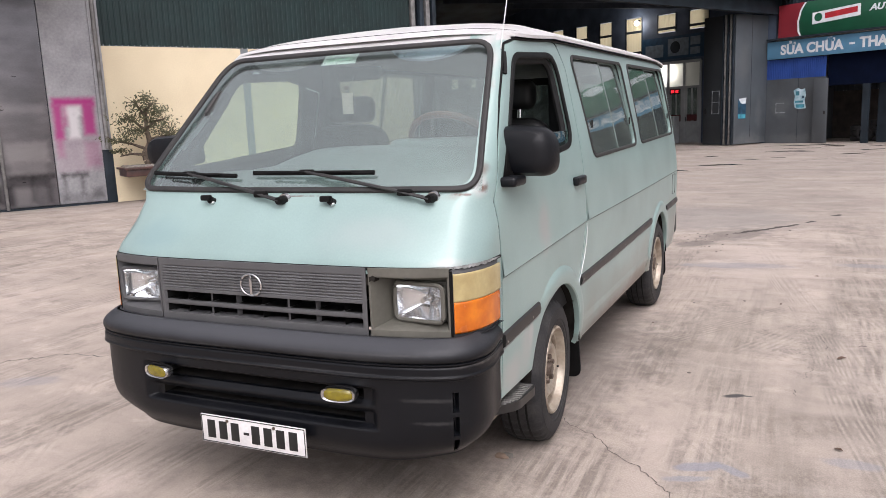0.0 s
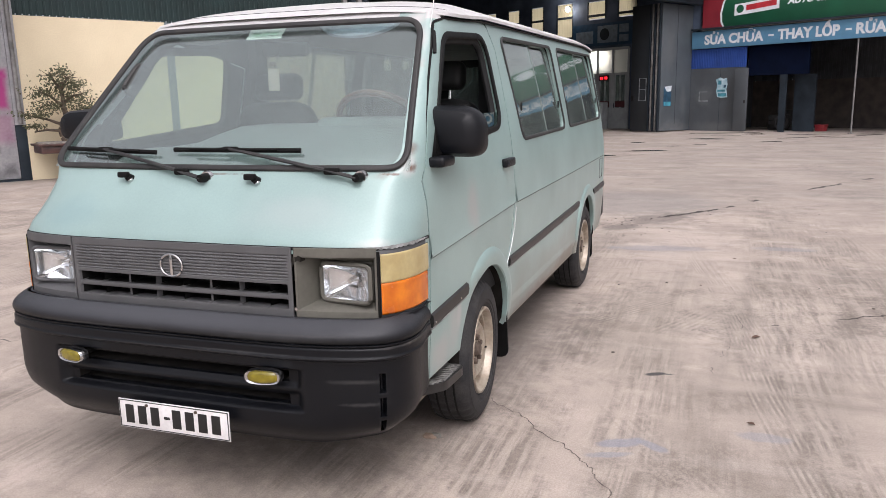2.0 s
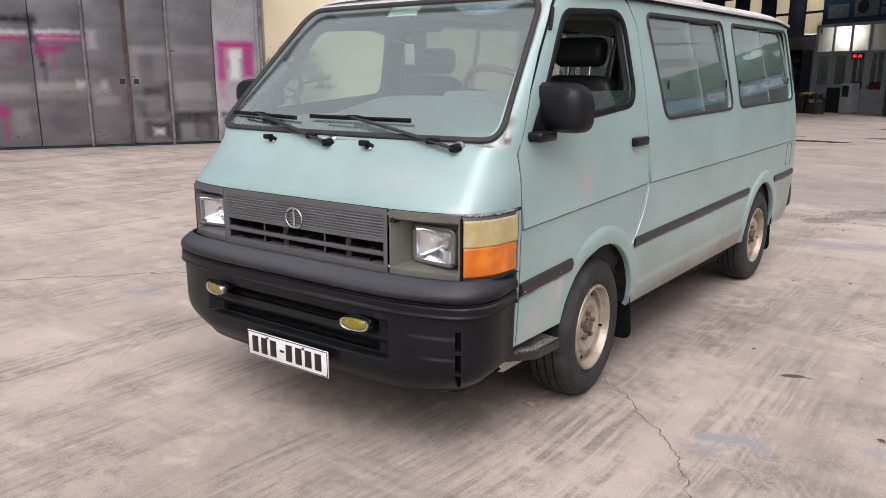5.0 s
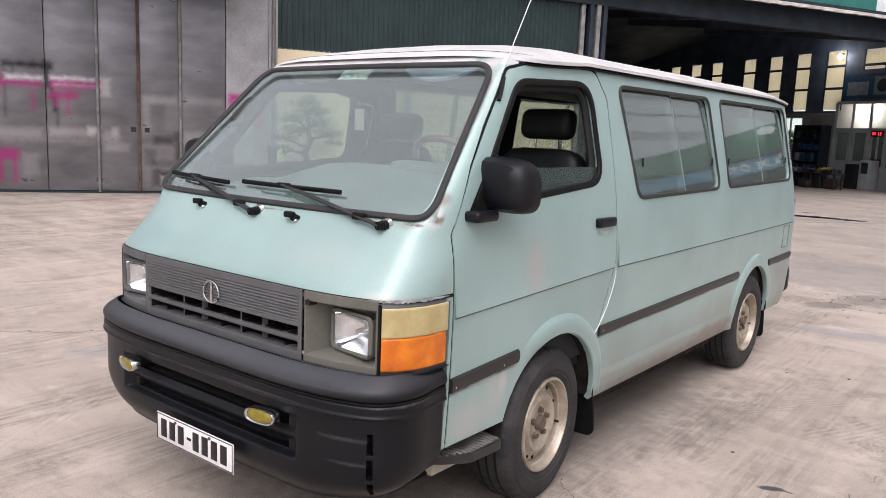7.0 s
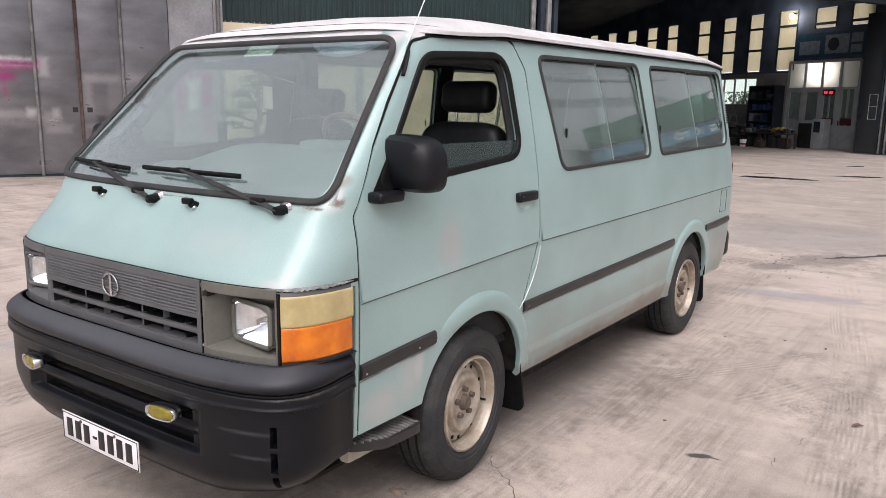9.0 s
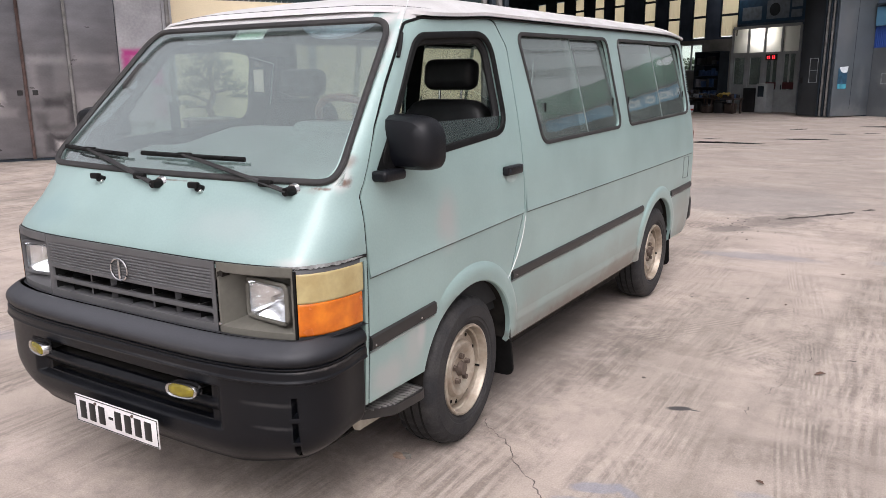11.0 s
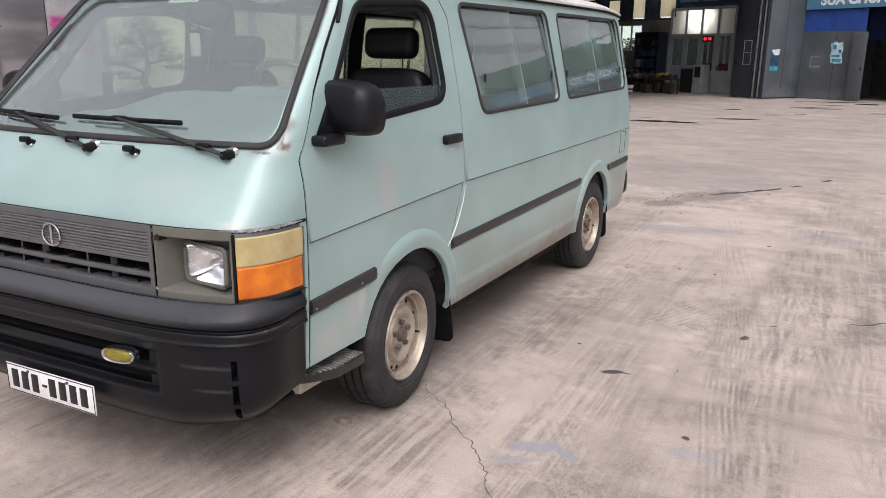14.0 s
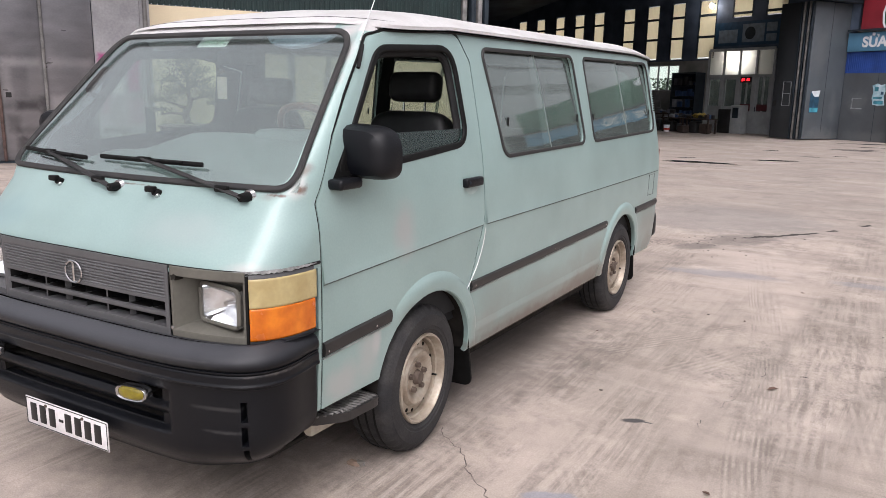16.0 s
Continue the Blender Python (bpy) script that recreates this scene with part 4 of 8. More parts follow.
for x in (-0.125, 0.045):
    for z in (1.745, 1.79):
        stick.append((x, front_y(x, z) + 0.016, tilt_z(0.7, z)))
pale_green = material("pale_green_sticker", (0.74, 0.82, 0.76), rough=0.5, vary=0.05)
sticker = link("sticker", [stick[0], stick[2], stick[3], stick[1]], [(0, 1, 2, 3)], pale_green, van, "pale green sticker on the glass")
for i, (a, b) in enumerate(((0.15, 0.35), (0.42, 0.58), (0.65, 0.85))):
    q = [Vector(stick[0]).lerp(Vector(stick[2]), f).lerp(Vector(stick[1]).lerp(Vector(stick[3]), f), h) + Vector((0, -0.003, 0)) for f, h in ((a, 0.35), (b, 0.35), (b, 0.7), (a, 0.7))]
    link("printed_bar", q, [(0, 1, 2, 3)], material("green_print", (0.36, 0.52, 0.42), rough=0.5), sticker)
grab = [Vector((-0.645, y, z)) for y, z in rounded([(0.545, 1.535), (0.655, 1.640), (0.715, 1.618), (0.605, 1.510)], 0.03, 4)]
link("grab_handle", *tube(grab, 0.013, True, 8), dark_trim, van, "grey grab handle", smooth=True)
for x, y in ((-0.66, 1.60), (0.66, 1.60)):
    part("door_pillar", box((x - 0.03, y - 0.05, 1.1), (x + 0.03, y + 0.05, 1.81), 0.01), cabin_dark, van)

# ---- front of the van ----


def plan_path(z, x_from, y_to, off, n_front=24, n_side=8, s=1):
    """Points on the outline at z, pushed outwards by off, from x on the front round the corner to y on the side."""
    h = half_outline(z)
    seq = [p for p in h[:NF + NC + NS]]
    pts = []
    for i, (x, y) in enumerate(seq):
        a, b = seq[max(0, i - 1)], seq[min(len(seq) - 1, i + 1)]
        t = Vector((b[0] - a[0], b[1] - a[1])).normalized()
        nrm = Vector((t.y, -t.x))
        pts.append((x + nrm.x * off, y + nrm.y * off))
    # densify and clip
    out = []
    for a, b in zip(pts[:-1], pts[1:]):
        for k in range(4):
            f = k / 4
            out.append((a[0] + (b[0] - a[0]) * f, a[1] + (b[1] - a[1]) * f))
    out = [p for p in out if p[0] >= x_from - 1e-6 or p[1] > 0.2]
    out = [p for p in out if p[1] <= y_to]
    return [(s * x, y) for x, y in out]


def outline_at(z, off, y_to, n):
    """n + 1 even steps along the whole front, from the side at -x to the side at +x."""
    r = plan_path(z, 0.0, y_to, off)
    full = [(-x, y) for x, y in reversed(r[1:])] + r
    p = np.array(full)
    d = np.r_[0, np.cumsum(np.hypot(*np.diff(p, axis=0).T))]
    q = np.linspace(0, d[-1], n + 1)
    return np.c_[np.interp(q, d, p[:, 0]), np.interp(q, d, p[:, 1])]


def smooth01(a, b, x):
    t = min(1.0, max(0.0, (x - a) / (b - a)))
    return t * t * (3 - 2 * t)


def wrap_panel(name, z0, z1, off, parent, mat, pocket=None, y_to=0.345, n=160, m=40, x0=-9, x1=9, lean=0.0, thick=0.012, deep=None):
    """A panel bent round the front, with a relief of depth pocket(x, y, z); deep: a depth past which slot faces take a
    black material, their shade put into the colour.
    """
    vs, fs, sunk = [], [], []
    base = outline_at((z0 + z1) / 2, off, y_to, n)
    for _ in range(3):
        base[2:-2] = (base[:-4] + base[1:-3] + base[2:-2] + base[3:-1] + base[4:]) / 5
    keep = [i for i in range(n + 1) if x0 <= base[i, 0] <= x1]
    for j in range(m + 1):
        z = z0 + (z1 - z0) * j / m
        for i in keep:
            a, b = base[max(0, i - 1)], base[min(n, i + 1)]
            t = (b - a) / np.linalg.norm(b - a)
            nrm = np.array([t[1], -t[0]])
            x, y = base[i]
            k = (pocket(x, y, z) if pocket else 0.0) - lean * (z - z0)
            vs.append((x + nrm[0] * k, y + nrm[1] * k, z))
            sunk.append(k)
    w = len(keep)
    for j in range(m):
        for i in range(w - 1):
            fs.append((j * w + i, j * w + i + 1, (j + 1) * w + i + 1, (j + 1) * w + i))
    ob = link(name, vs, fs, mat, parent, smooth=True)
    if deep:
        ob.data.materials.append(deep[1])
        for p in ob.data.polygons:
            if abs(p.center.x) < 0.5 and sum(sunk[i] for i in p.vertices) / 4 < -deep[0]:
                p.material_index = 1
    md = ob.modifiers.new("shell", 'SOLIDIFY')
    md.thickness, md.offset = thick, 0
    return ob


def bumper_relief(x, y, z):
    # section: a rounded pillow on top, a double groove, a flat band, and a lower face set back under a lip
    ax = abs(x)
    k = -0.072 * smooth01(-0.05, 0.34, y)
    k -= 0.052 * max(0.0, (z - 0.690) / 0.062) ** 2.2
    k += 0.004 * math.sin(math.pi * min(1.0, max(0.0, (z - 0.686) / 0.05)))
    for zg, wd, dp in ((0.680, 0.0045, 0.009), (0.669, 0.003, 0.006)):
        k -= dp * math.exp(-((z - zg) / wd) ** 2)
    k -= 0.013 * (1 - smooth01(0.621, 0.630, z))
    k += 0.004 * math.exp(-((z - 0.632) / 0.005) ** 2)
    k -= 0.05 * (1 - smooth01(0.30, 0.42, z)) ** 2
    # the lower corners draw in a little
    k -= 0.030 * (1 - smooth01(0.31, 0.46, z)) * smooth01(0.52, 0.78, ax)
    # recess between the fog lamps: dark slot, rounded bar, dark slot, lower lip
    inside = 1 - smooth01(0.49, 0.53, ax)
    k -= 0.030 * inside * (smooth01(0.428, 0.446, z) - smooth01(0.576, 0.592, z))
    k += 0.014 * inside * math.exp(-((z - 0.510) / 0.014) ** 2)
    slot = 1 - smooth01(0.452, 0.462, ax)
    k -= 0.080 * slot * (smooth01(0.449, 0.455, z) - smooth01(0.484, 0.490, z))
    k -= 0.080 * slot * (smooth01(0.530, 0.536, z) - smooth01(0.566, 0.572, z))
    # split slots at the corners
    if 0.77 < ax < 0.805 and y > 0.0:
        band = smooth01(0.772, 0.777, ax) - smooth01(0.795, 0.80, ax)
        z1 = (smooth01(0.335, 0.338, z) - smooth01(0.405, 0.408, z)) + (smooth01(0.420, 0.423, z) - smooth01(0.490, 0.493, z)) + (smooth01(0.505, 0.508, z) - smooth01(0.575, 0.578, z))
        k -= 0.04 * band * z1
    return k


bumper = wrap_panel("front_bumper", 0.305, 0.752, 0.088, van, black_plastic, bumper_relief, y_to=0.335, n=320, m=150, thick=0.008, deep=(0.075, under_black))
for v in bumper.data.vertices:
    # the chin rises towards the corners
    if v.co.z < 0.42:
        v.co.z += (0.42 - v.co.z) * 0.30 * smooth01(-0.04, 0.16, v.co.y)
bumper["label"] = "scuffed black plastic front bumper"
# top shelf of the bumper closing back to the grille
o1, o2 = outline_at(0.75, 0.015, 0.335, 60), outline_at(0.75, -0.10, 0.36, 60)
vs = [(x, y, 0.748) for x, y in o1] + [(x, y, 0.742) for x, y in o2]
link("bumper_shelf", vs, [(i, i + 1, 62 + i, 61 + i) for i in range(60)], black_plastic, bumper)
o1, o2 = outline_at(0.36, -0.03, 0.32, 60), outline_at(0.36, -0.14, 0.40, 60)
vs = [(x, y, 0.308 + 0.034 * smooth01(-0.04, 0.16, y)) for x, y in o1] + [(x, y, 0.345) for x, y in o2]
link("bumper_underside", vs, [(i, i + 1, 62 + i, 61 + i) for i in range(60)], under_black, bumper)

# grille panel: a ribbed field over two rows of openings
GX = 0.468


def grille_relief(x, y, z):
    k = 0.0
    ax = abs(x)
    if ax < 0.445:
        ribs = smooth01(0.872, 0.876, z) - smooth01(0.960, 0.964, z)
        k -= 0.0045 * ribs * (0.5 + 0.5 * math.cos((z - 0.872) / 0.0110 * 2 * math.pi))
    # two rows of openings; the bars between them stand back
    inside = 1 - smooth01(0.437, 0.445, ax)
    op = (smooth01(0.772, 0.775, z) - smooth01(0.806, 0.809, z)) + (smooth01(0.821, 0.824, z) - smooth01(0.860, 0.863, z))
    bar = 1.0
    for i in range(7):
        bar *= smooth01(0.003, 0.007, abs(x - 0.009 - 0.118 * (i - 3)))
    k -= inside * op * (0.022 + 0.07 * bar)
    k -= 0.007 * inside * (smooth01(0.806, 0.809, z) - smooth01(0.821, 0.824, z))
    return k


grille = wrap_panel("grille", 0.748, 0.988, 0.004, van, grey_plastic, grille_relief, n=420, m=150, x0=-GX, x1=GX, thick=0.006, deep=(0.035, rubber))
grille["label"] = "grey plastic grille with ribs and slots"
yc_ = front_y(0.475, 0.95) - 0.001
chip_ = [(0.462, 0.948), (0.470, 0.958), (0.486, 0.964), (0.500, 0.958), (0.496, 0.940), (0.484, 0.945), (0.474, 0.936), (0.466, 0.922)]
link("broken_corner", *prism(chip_, "y", yc_ - 0.003, yc_ + 0.03), under_black, grille)
# dark gap under the nose panel
link("nose_gap", *tube([Vector((x, y, 0.984)) for x, y in outline_at(0.984, -0.001, 0.345, 120)], 0.0065, False, 6), rubber, van, smooth=True)
# peeled paint and filler over the corner lamp
peel = material("peeled_primer", (0.23, 0.235, 0.23), rough=0.75, vary=0.3, scale=40, second=(0.10, 0.10, 0.098), grain=0.2)
rp = random.Random(31)
edge_ = [p for p in outline_at(0.986, 0.007, 0.335, 240) if p[0] > 0.685]
vs, fs = [], []
for i, (x, y) in enumerate(edge_):
    grow = math.sin(math.pi * min(1.0, (i + 0.5) / len(edge_))) ** 0.6
    lo_, hi_ = 0.985 - 0.006 * grow * rp.random(), 0.986 + 0.008 * grow * (0.75 + 0.25 * rp.random())
    vs += [(x, y, lo_), (x, y + 0.23 * (hi_ - lo_), (lo_ + hi_) / 2), (x * 0.999, y + 0.47 * (hi_ - lo_), hi_)]
fs = [(i * 3 + j, i * 3 + j + 1, i * 3 + j + 4, i * 3 + j + 3) for i in range(len(edge_) - 1) for j in range(2)]
link("peeled_edge", vs, fs, peel, van, "peeled pale primer along the panel edge")
# badge: a plain chrome oval with crossing rings
by = front_y(0, 0.905) - 0.010


def oval(cx, cz, a, b, r, parent, name):
    pth = [Vector((cx + a * math.cos(t), by, cz + b * math.sin(t))) for t in np.linspace(0, 2 * math.pi, 32, endpoint=False)]
    return link(name, *tube(pth, r, True, 6), chrome, parent, smooth=True)


badge = oval(-0.015, 0.905, 0.046, 0.040, 0.0045, grille, "badge")
badge["label"] = "chrome oval badge"
part("badge_bar", box((-0.021, by - 0.003, 0.868), (-0.009, by + 0.004, 0.942), 0.003), chrome, badge)


def lamp_side(s):
    """Headlamp, its surround and the corner lamp on one side."""
    mat = olive_plastic if s == 1 else grey_plastic
    # surround panel with a deep well, its inner wall sloping back to the lamp
    def well(x, y, z):
        ax = abs(x)
        fx = min(1.0, max(0.0, (ax - 0.476) / 0.056)) * (1 - smooth01(0.737, 0.744, ax))
        fz = min(1.0, max(0.0, (z - 0.770) / 0.024)) * min(1.0, max(0.0, (0.958 - z) / 0.026))
        deep = 0.100 - 0.045 * min(1.0, max(0.0, (ax - 0.53) / 0.205))
        hole = (smooth01(0.545, 0.550, ax) - smooth01(0.715, 0.720, ax)) * (smooth01(0.805, 0.809, z) - smooth01(0.915, 0.919, z))
        return -deep * min(fx, fz) - 0.075 * hole
    x0, x1 = sorted((s * GX, s * 0.752))
    sur = wrap_panel("lamp_surround", 0.748, 0.988, 0.002, van, mat, well, n=420, m=90, x0=x0, x1=x1, thick=0.006)
    sur["label"] = "olive plastic headlamp surround" if s == 1 else "grey plastic headlamp surround"
    cx, cz = s * 0.632, 0.862
    y0 = front_y(0.632, cz)
    yaw = Matrix.Rotation(radians(-6 * s), 4, "Z")
    place = Matrix.Translation((cx, y0 + 0.062, cz)) @ yaw @ Matrix.Translation((0, -0.014, 0))
    LW, LH = 0.101, 0.0685
    poly = rounded([(-LW, -LH), (LW, -LH), (LW, LH), (-LW, LH)], 0.026, 5)
    n = len(poly)
    bmr = bmesh.new()
    rings = []
    for sc, dy in ((1.0, 0.004), (0.97, -0.012), (0.90, -0.012), (0.88, -0.004), (0.80, 0.012), (0.66, 0.030), (0.50, 0.044), (0.32, 0.054), (0.12, 0.059)):
        rings.append([bmr.verts.new((x * sc, dy, z * sc)) for x, z in poly])
    for a, b in zip(rings[:-1], rings[1:]):
        for i in range(n):
            bmr.faces.new((a[i], a[(i + 1) % n], b[(i + 1) % n], b[i]))
    bmr.faces.new(rings[-1])
    bmesh.ops.transform(bmr, matrix=place, verts=bmr.verts)
    lamp = part("headlamp", bmr, facet_chrome, van, "clear rectangular headlamp")
    # fluted glass
    bml = bmesh.new()
    gx, gz = 22, 14
    grid = {}
    for i in range(gx + 1):
        for j in range(gz + 1):
            x, z = -0.089 + 0.178 * i / gx, -0.0585 + 0.117 * j / gz
            d = -0.011 - 0.008 * (1 - (x / 0.095) ** 2) * (1 - (z / 0.0625) ** 2) + 0.0012 * (i % 2)
            grid[i, j] = bml.verts.new((x, d, z))
    for i in range(gx):
        for j in range(gz):
            bml.faces.new((grid[i, j], grid[i + 1, j], grid[i + 1, j + 1], grid[i, j + 1]))
    bmesh.ops.transform(bml, matrix=place, verts=bml.verts)
    part("lens", bml, lens_glass, lamp)
    rim = [place @ Vector((x * 0.95, -0.012, z * 0.95)) for x, z in poly]
    link("lamp_rim", *tube(rim, 0.0075, True, 8), mat, lamp, smooth=True)
    part("bulb", cyl(place @ Vector((0, 0.05, 0)), place @ Vector((0, 0.012, 0)), 0.014, 0.01), chrome, lamp)

    # corner lamp: cream over amber, in a dark frame
    def pillow(z0, z1):
        return lambda x, y, z: -0.0025 * (1 - smooth01(z0, z0 + 0.006, z)) - 0.0025 * smooth01(z1 - 0.006, z1, z)
    x0, x1 = (0.745, 9) if s == 1 else (-9, -0.745)
    base = wrap_panel("corner_lamp", 0.742, 0.980, -0.002, van, grey_plastic, None, y_to=0.335, n=420, m=10, x0=x0, x1=x1, thick=0.006)
    base["label"] = "corner lamp with cream and amber lenses"
    gx_ = s * 0.7515
    link("lamp_gap", *tube([Vector((gx_, front_y(0.7515, 0.86) - 0.002, z_)) for z_ in np.linspace(0.750, 0.976, 8)], 0.006, False, 6), rubber, base, smooth=True)
    def sub(name, z0, z1, mt):
        a, b = (0.759, 9) if s == 1 else (-9, -0.759)
        return wrap_panel(name, z0, z1, 0.007, base, mt, pillow(z0, z1), y_to=0.316, n=420, m=24, x0=a, x1=b, thick=0.004)
    sub("cream_lens", 0.869, 0.966, cream_lens)
    sub("amber_lens", 0.760, 0.8675, amber)


lamp_side(1)
lamp_side(-1)
part("screw", cyl((0.472, front_y(0.472, 0.776) - 0.006, 0.776), (0.472, front_y(0.472, 0.776) + 0.004, 0.776), 0.006, n=8), chrome, van)

# fog lamps
for s in (1, -1):
    x, z = s * 0.405, 0.570
    y = front_y(0.405, z) - 0.118
    yaw = Matrix.Translation((x, y, z)) @ Matrix.Rotation(radians(8 * s), 4, "Z")
    poly = [(0.063 * math.copysign(abs(math.cos(a_)) ** 0.72, math.cos(a_)), 0.0255 * math.copysign(abs(math.sin(a_)) ** 0.72, math.sin(a_))) for a_ in np.linspace(0, 2 * math.pi, 28, endpoint=False)]
    bmf = bmesh.new()
    n = len(poly)
    rings = [[bmf.verts.new(yaw @ Vector((px * sc, dy, pz * sc))) for px, pz in poly] for sc, dy in ((0.80, 0.03), (1.0, 0.02), (1.04, -0.005), (0.98, -0.013), (0.84, -0.010))]
    for a, b in zip(rings[:-1], rings[1:]):
        for i in range(n):
            bmf.faces.new((a[i], a[(i + 1) % n], b[(i + 1) % n], b[i]))
    bmf.faces.new(rings[0])
    fog = part("fog_lamp", bmf, chrome, van, "yellow fog lamp in a chrome rim")
    bmf = bmesh.new()
    rings = [[bmf.verts.new(yaw @ Vector((px * sc, dy, pz * sc))) for px, pz in poly] for sc, dy in ((0.84, -0.009), (0.72, -0.014), (0.4, -0.017))]
    for a, b in zip(rings[:-1], rings[1:]):
        for i in range(n):
            bmf.faces.new((a[i], a[(i + 1) % n], b[(i + 1) % n], b[i]))
    bmf.faces.new(rings[-1])
    part("lens", bmf, fog_yellow, fog)
    part("bracket", box((x - 0.02, y + 0.02, z - 0.015), (x + 0.02, y + 0.12, z + 0.015), 0.004), rubber, fog)

# number plate, its characters as plain bars
py = front_y(0, 0.38) - 0.112
PLATE_X, PLATE_Z = 0.008, -0.006
plate = part("number_plate", box((-0.225, py, 0.318), (0.245, py + 0.004, 0.428), 0.0015), plate_white, van, "white number plate with black bars")
bm = bmesh.new()
for lo, hi in (((-0.222, 0.321), (-0.219, 0.425)), ((0.239, 0.321), (0.242, 0.425)), ((-0.222, 0.321), (0.242, 0.324)), ((-0.222, 0.422), (0.242, 0.425))):
    add_box(bm, (lo[0], py - 0.0015, lo[1]), (hi[0], py + 0.001, hi[1]))
part("plate_border", bm, plate_black, plate, smooth=False)
for x0, w, z0, z1 in ((-0.195, 0.036, 0.338, 0.408), (-0.140, 0.036, 0.338, 0.408), (-0.085, 0.036, 0.338, 0.408), (-0.028, 0.025, 0.368, 0.378), (0.008, 0.036, 0.338, 0.408), (0.063, 0.036, 0.338, 0.408), (0.118, 0.036, 0.338, 0.408), (0.173, 0.036, 0.338, 0.408)):
    part("plate_bar", box((x0, py - 0.002, z0), (x0 + w, py + 0.001, z1), 0.001), plate_black, plate)
for x in (-0.10, 0.11):
    part("bolt", cyl((x, py - 0.004, 0.412), (x, py + 0.002, 0.412), 0.006, n=8), rust, plate)
for ob in [plate] + list(plate.children):
    ob.data.transform(Matrix.Translation((PLATE_X, 0, PLATE_Z)))

# wipers and washer nozzles
def wiper(pivot, blade_a, blade_b):
    def on(x, z, off):
        return Vector((x, front_y(x, z) - off, tilt_z(0.3, z)))
    px, pz = pivot
    a, b = on(*blade_a, 0.012), on(*blade_b, 0.012)
    mid = a.lerp(b, 0.48) + Vector((0, -0.018, 0.006))
    root = on(px, pz, 0.03)
    knee = root.lerp(mid, 0.18) + Vector((0, -0.006, 0.004))
    vs, fs = tube([root, knee, knee.lerp(mid, 0.5), mid], 0.0125, False, 8, 0.007)
    w = link("wiper", vs, fs, old_rubber, van, "black wiper arm and blade", smooth=True)
    part("pivot_cap", cyl(on(px, pz, -0.01), on(px, pz, 0.040), 0.019, 0.014), rubber, w)
    part("nut", cyl(on(px, pz, -0.008), on(px, pz, 0.006), 0.027, 0.022), chrome, w)
    part("knuckle", soft_box(tuple(knee - Vector((0.03, 0.010, 0.012))), tuple(knee + Vector((0.03, 0.012, 0.014))), 0.008), rubber, w)
    blade = [on(blade_a[0] + (blade_b[0] - blade_a[0]) * t, blade_a[1] + (blade_b[1] - blade_a[1]) * t, 0.010) for t in np.linspace(0, 1, 14)]
    link("blade", *tube(blade, 0.006, False, 6, 0.010), rubber, w, smooth=True)
    spine = [p + Vector((0, -0.016 * max(0.0, math.sin(math.pi * i / 13)) ** 0.5 - 0.004, 0.004)) for i, p in enumerate(blade)]
    link("blade_frame", *tube(spine[2:-2], 0.005, False, 6), rubber, w, smooth=True)
    part("clip", soft_box(tuple(mid - Vector((0.03, 0.008, 0.008))), tuple(mid + Vector((0.03, 0.014, 0.008))), 0.005), rubber, w)


wiper((0.625, 1.205), (-0.165, 1.296), (0.375, 1.294))
wiper((0.030, 1.200), (-0.74, 1.296), (-0.245, 1.286))
for x in (-0.315, 0.245):
    y = front_y(x, 1.195)
    noz = part("washer_nozzle", cyl((x, y + 0.01, 1.185), (x, y - 0.02, 1.20), 0.016, 0.014), rubber, van)
    part("nozzle_tip", cyl((x + 0.004, y - 0.012, 1.19), (x + 0.012, y - 0.018, 1.182), 0.010, 0.008), chrome, noz)
    part("jet", soft_box((x - 0.040, y - 0.032, 1.196), (x + 0.004, y - 0.008, 1.218), 0.006), rubber, noz)

# ---- sides of the van ----
sign_white_early = material("bare_pale_metal", (0.7, 0.72, 0.72), rough=0.4)
cream_sill = material("dirty_cream_steel", (0.42, 0.38, 0.31), rough=0.7, vary=0.15, scale=9)
moulding_lip = material("scuffed_pale_lip", (0.33, 0.345, 0.335), rough=0.6, vary=0.3, scale=7, second=(0.16, 0.18, 0.17))
# dark tone for the shadow line under the flank crease
crease_grime = material("shade_under_crease", (0.075, 0.095, 0.088), rough=0.7, vary=0.25, scale=6, second=(0.12, 0.15, 0.14))
rear_red = material("red_rear_lens", (0.3, 0.01, 0.01), rough=0.2)


def moulding(s, y0, y1, z0, z1, zm0, parent, mat=dark_trim):
    """A rubbing strip on the side between two heights."""
    vs, fs = [], []
    n = 30
    prof = ((0.0, 0.0), (0.012, 0.12), (0.016, 0.5), (0.012, 0.88), (0.0, 1.0))
    for i in range(n + 1):
        y = y0 + (y1 - y0) * i / n
        lo = z0 + zm0 * (y - y0)
        hi = z1 + zm0 * (y - y0)
        for off, f in prof:
            z = lo + (hi - lo) * f
            vs.append(on_side(s, y, z, off - 0.002))
    k = len(prof)
    for i in range(n):
        for j in range(k - 1):
            fs.append((i * k + j, i * k + j + 1, (i + 1) * k + j + 1, (i + 1) * k + j))
    fs += [tuple(range(k)), tuple(n * k + j for j in range(k))]
    strip = link("side_moulding", vs, fs, mat, parent, smooth=True)
    edge_ = [on_side(s, y0 + (y1 - y0) * t_, z0 - 0.004 + zm0 * (y1 - y0) * t_, 0.0015) for t_ in np.linspace(0, 1, 30)]
    link("pale_lip", *tube(edge_, 0.0035, False, 6), moulding_lip, strip, "pale scuffed lower lip", smooth=True)
    return strip


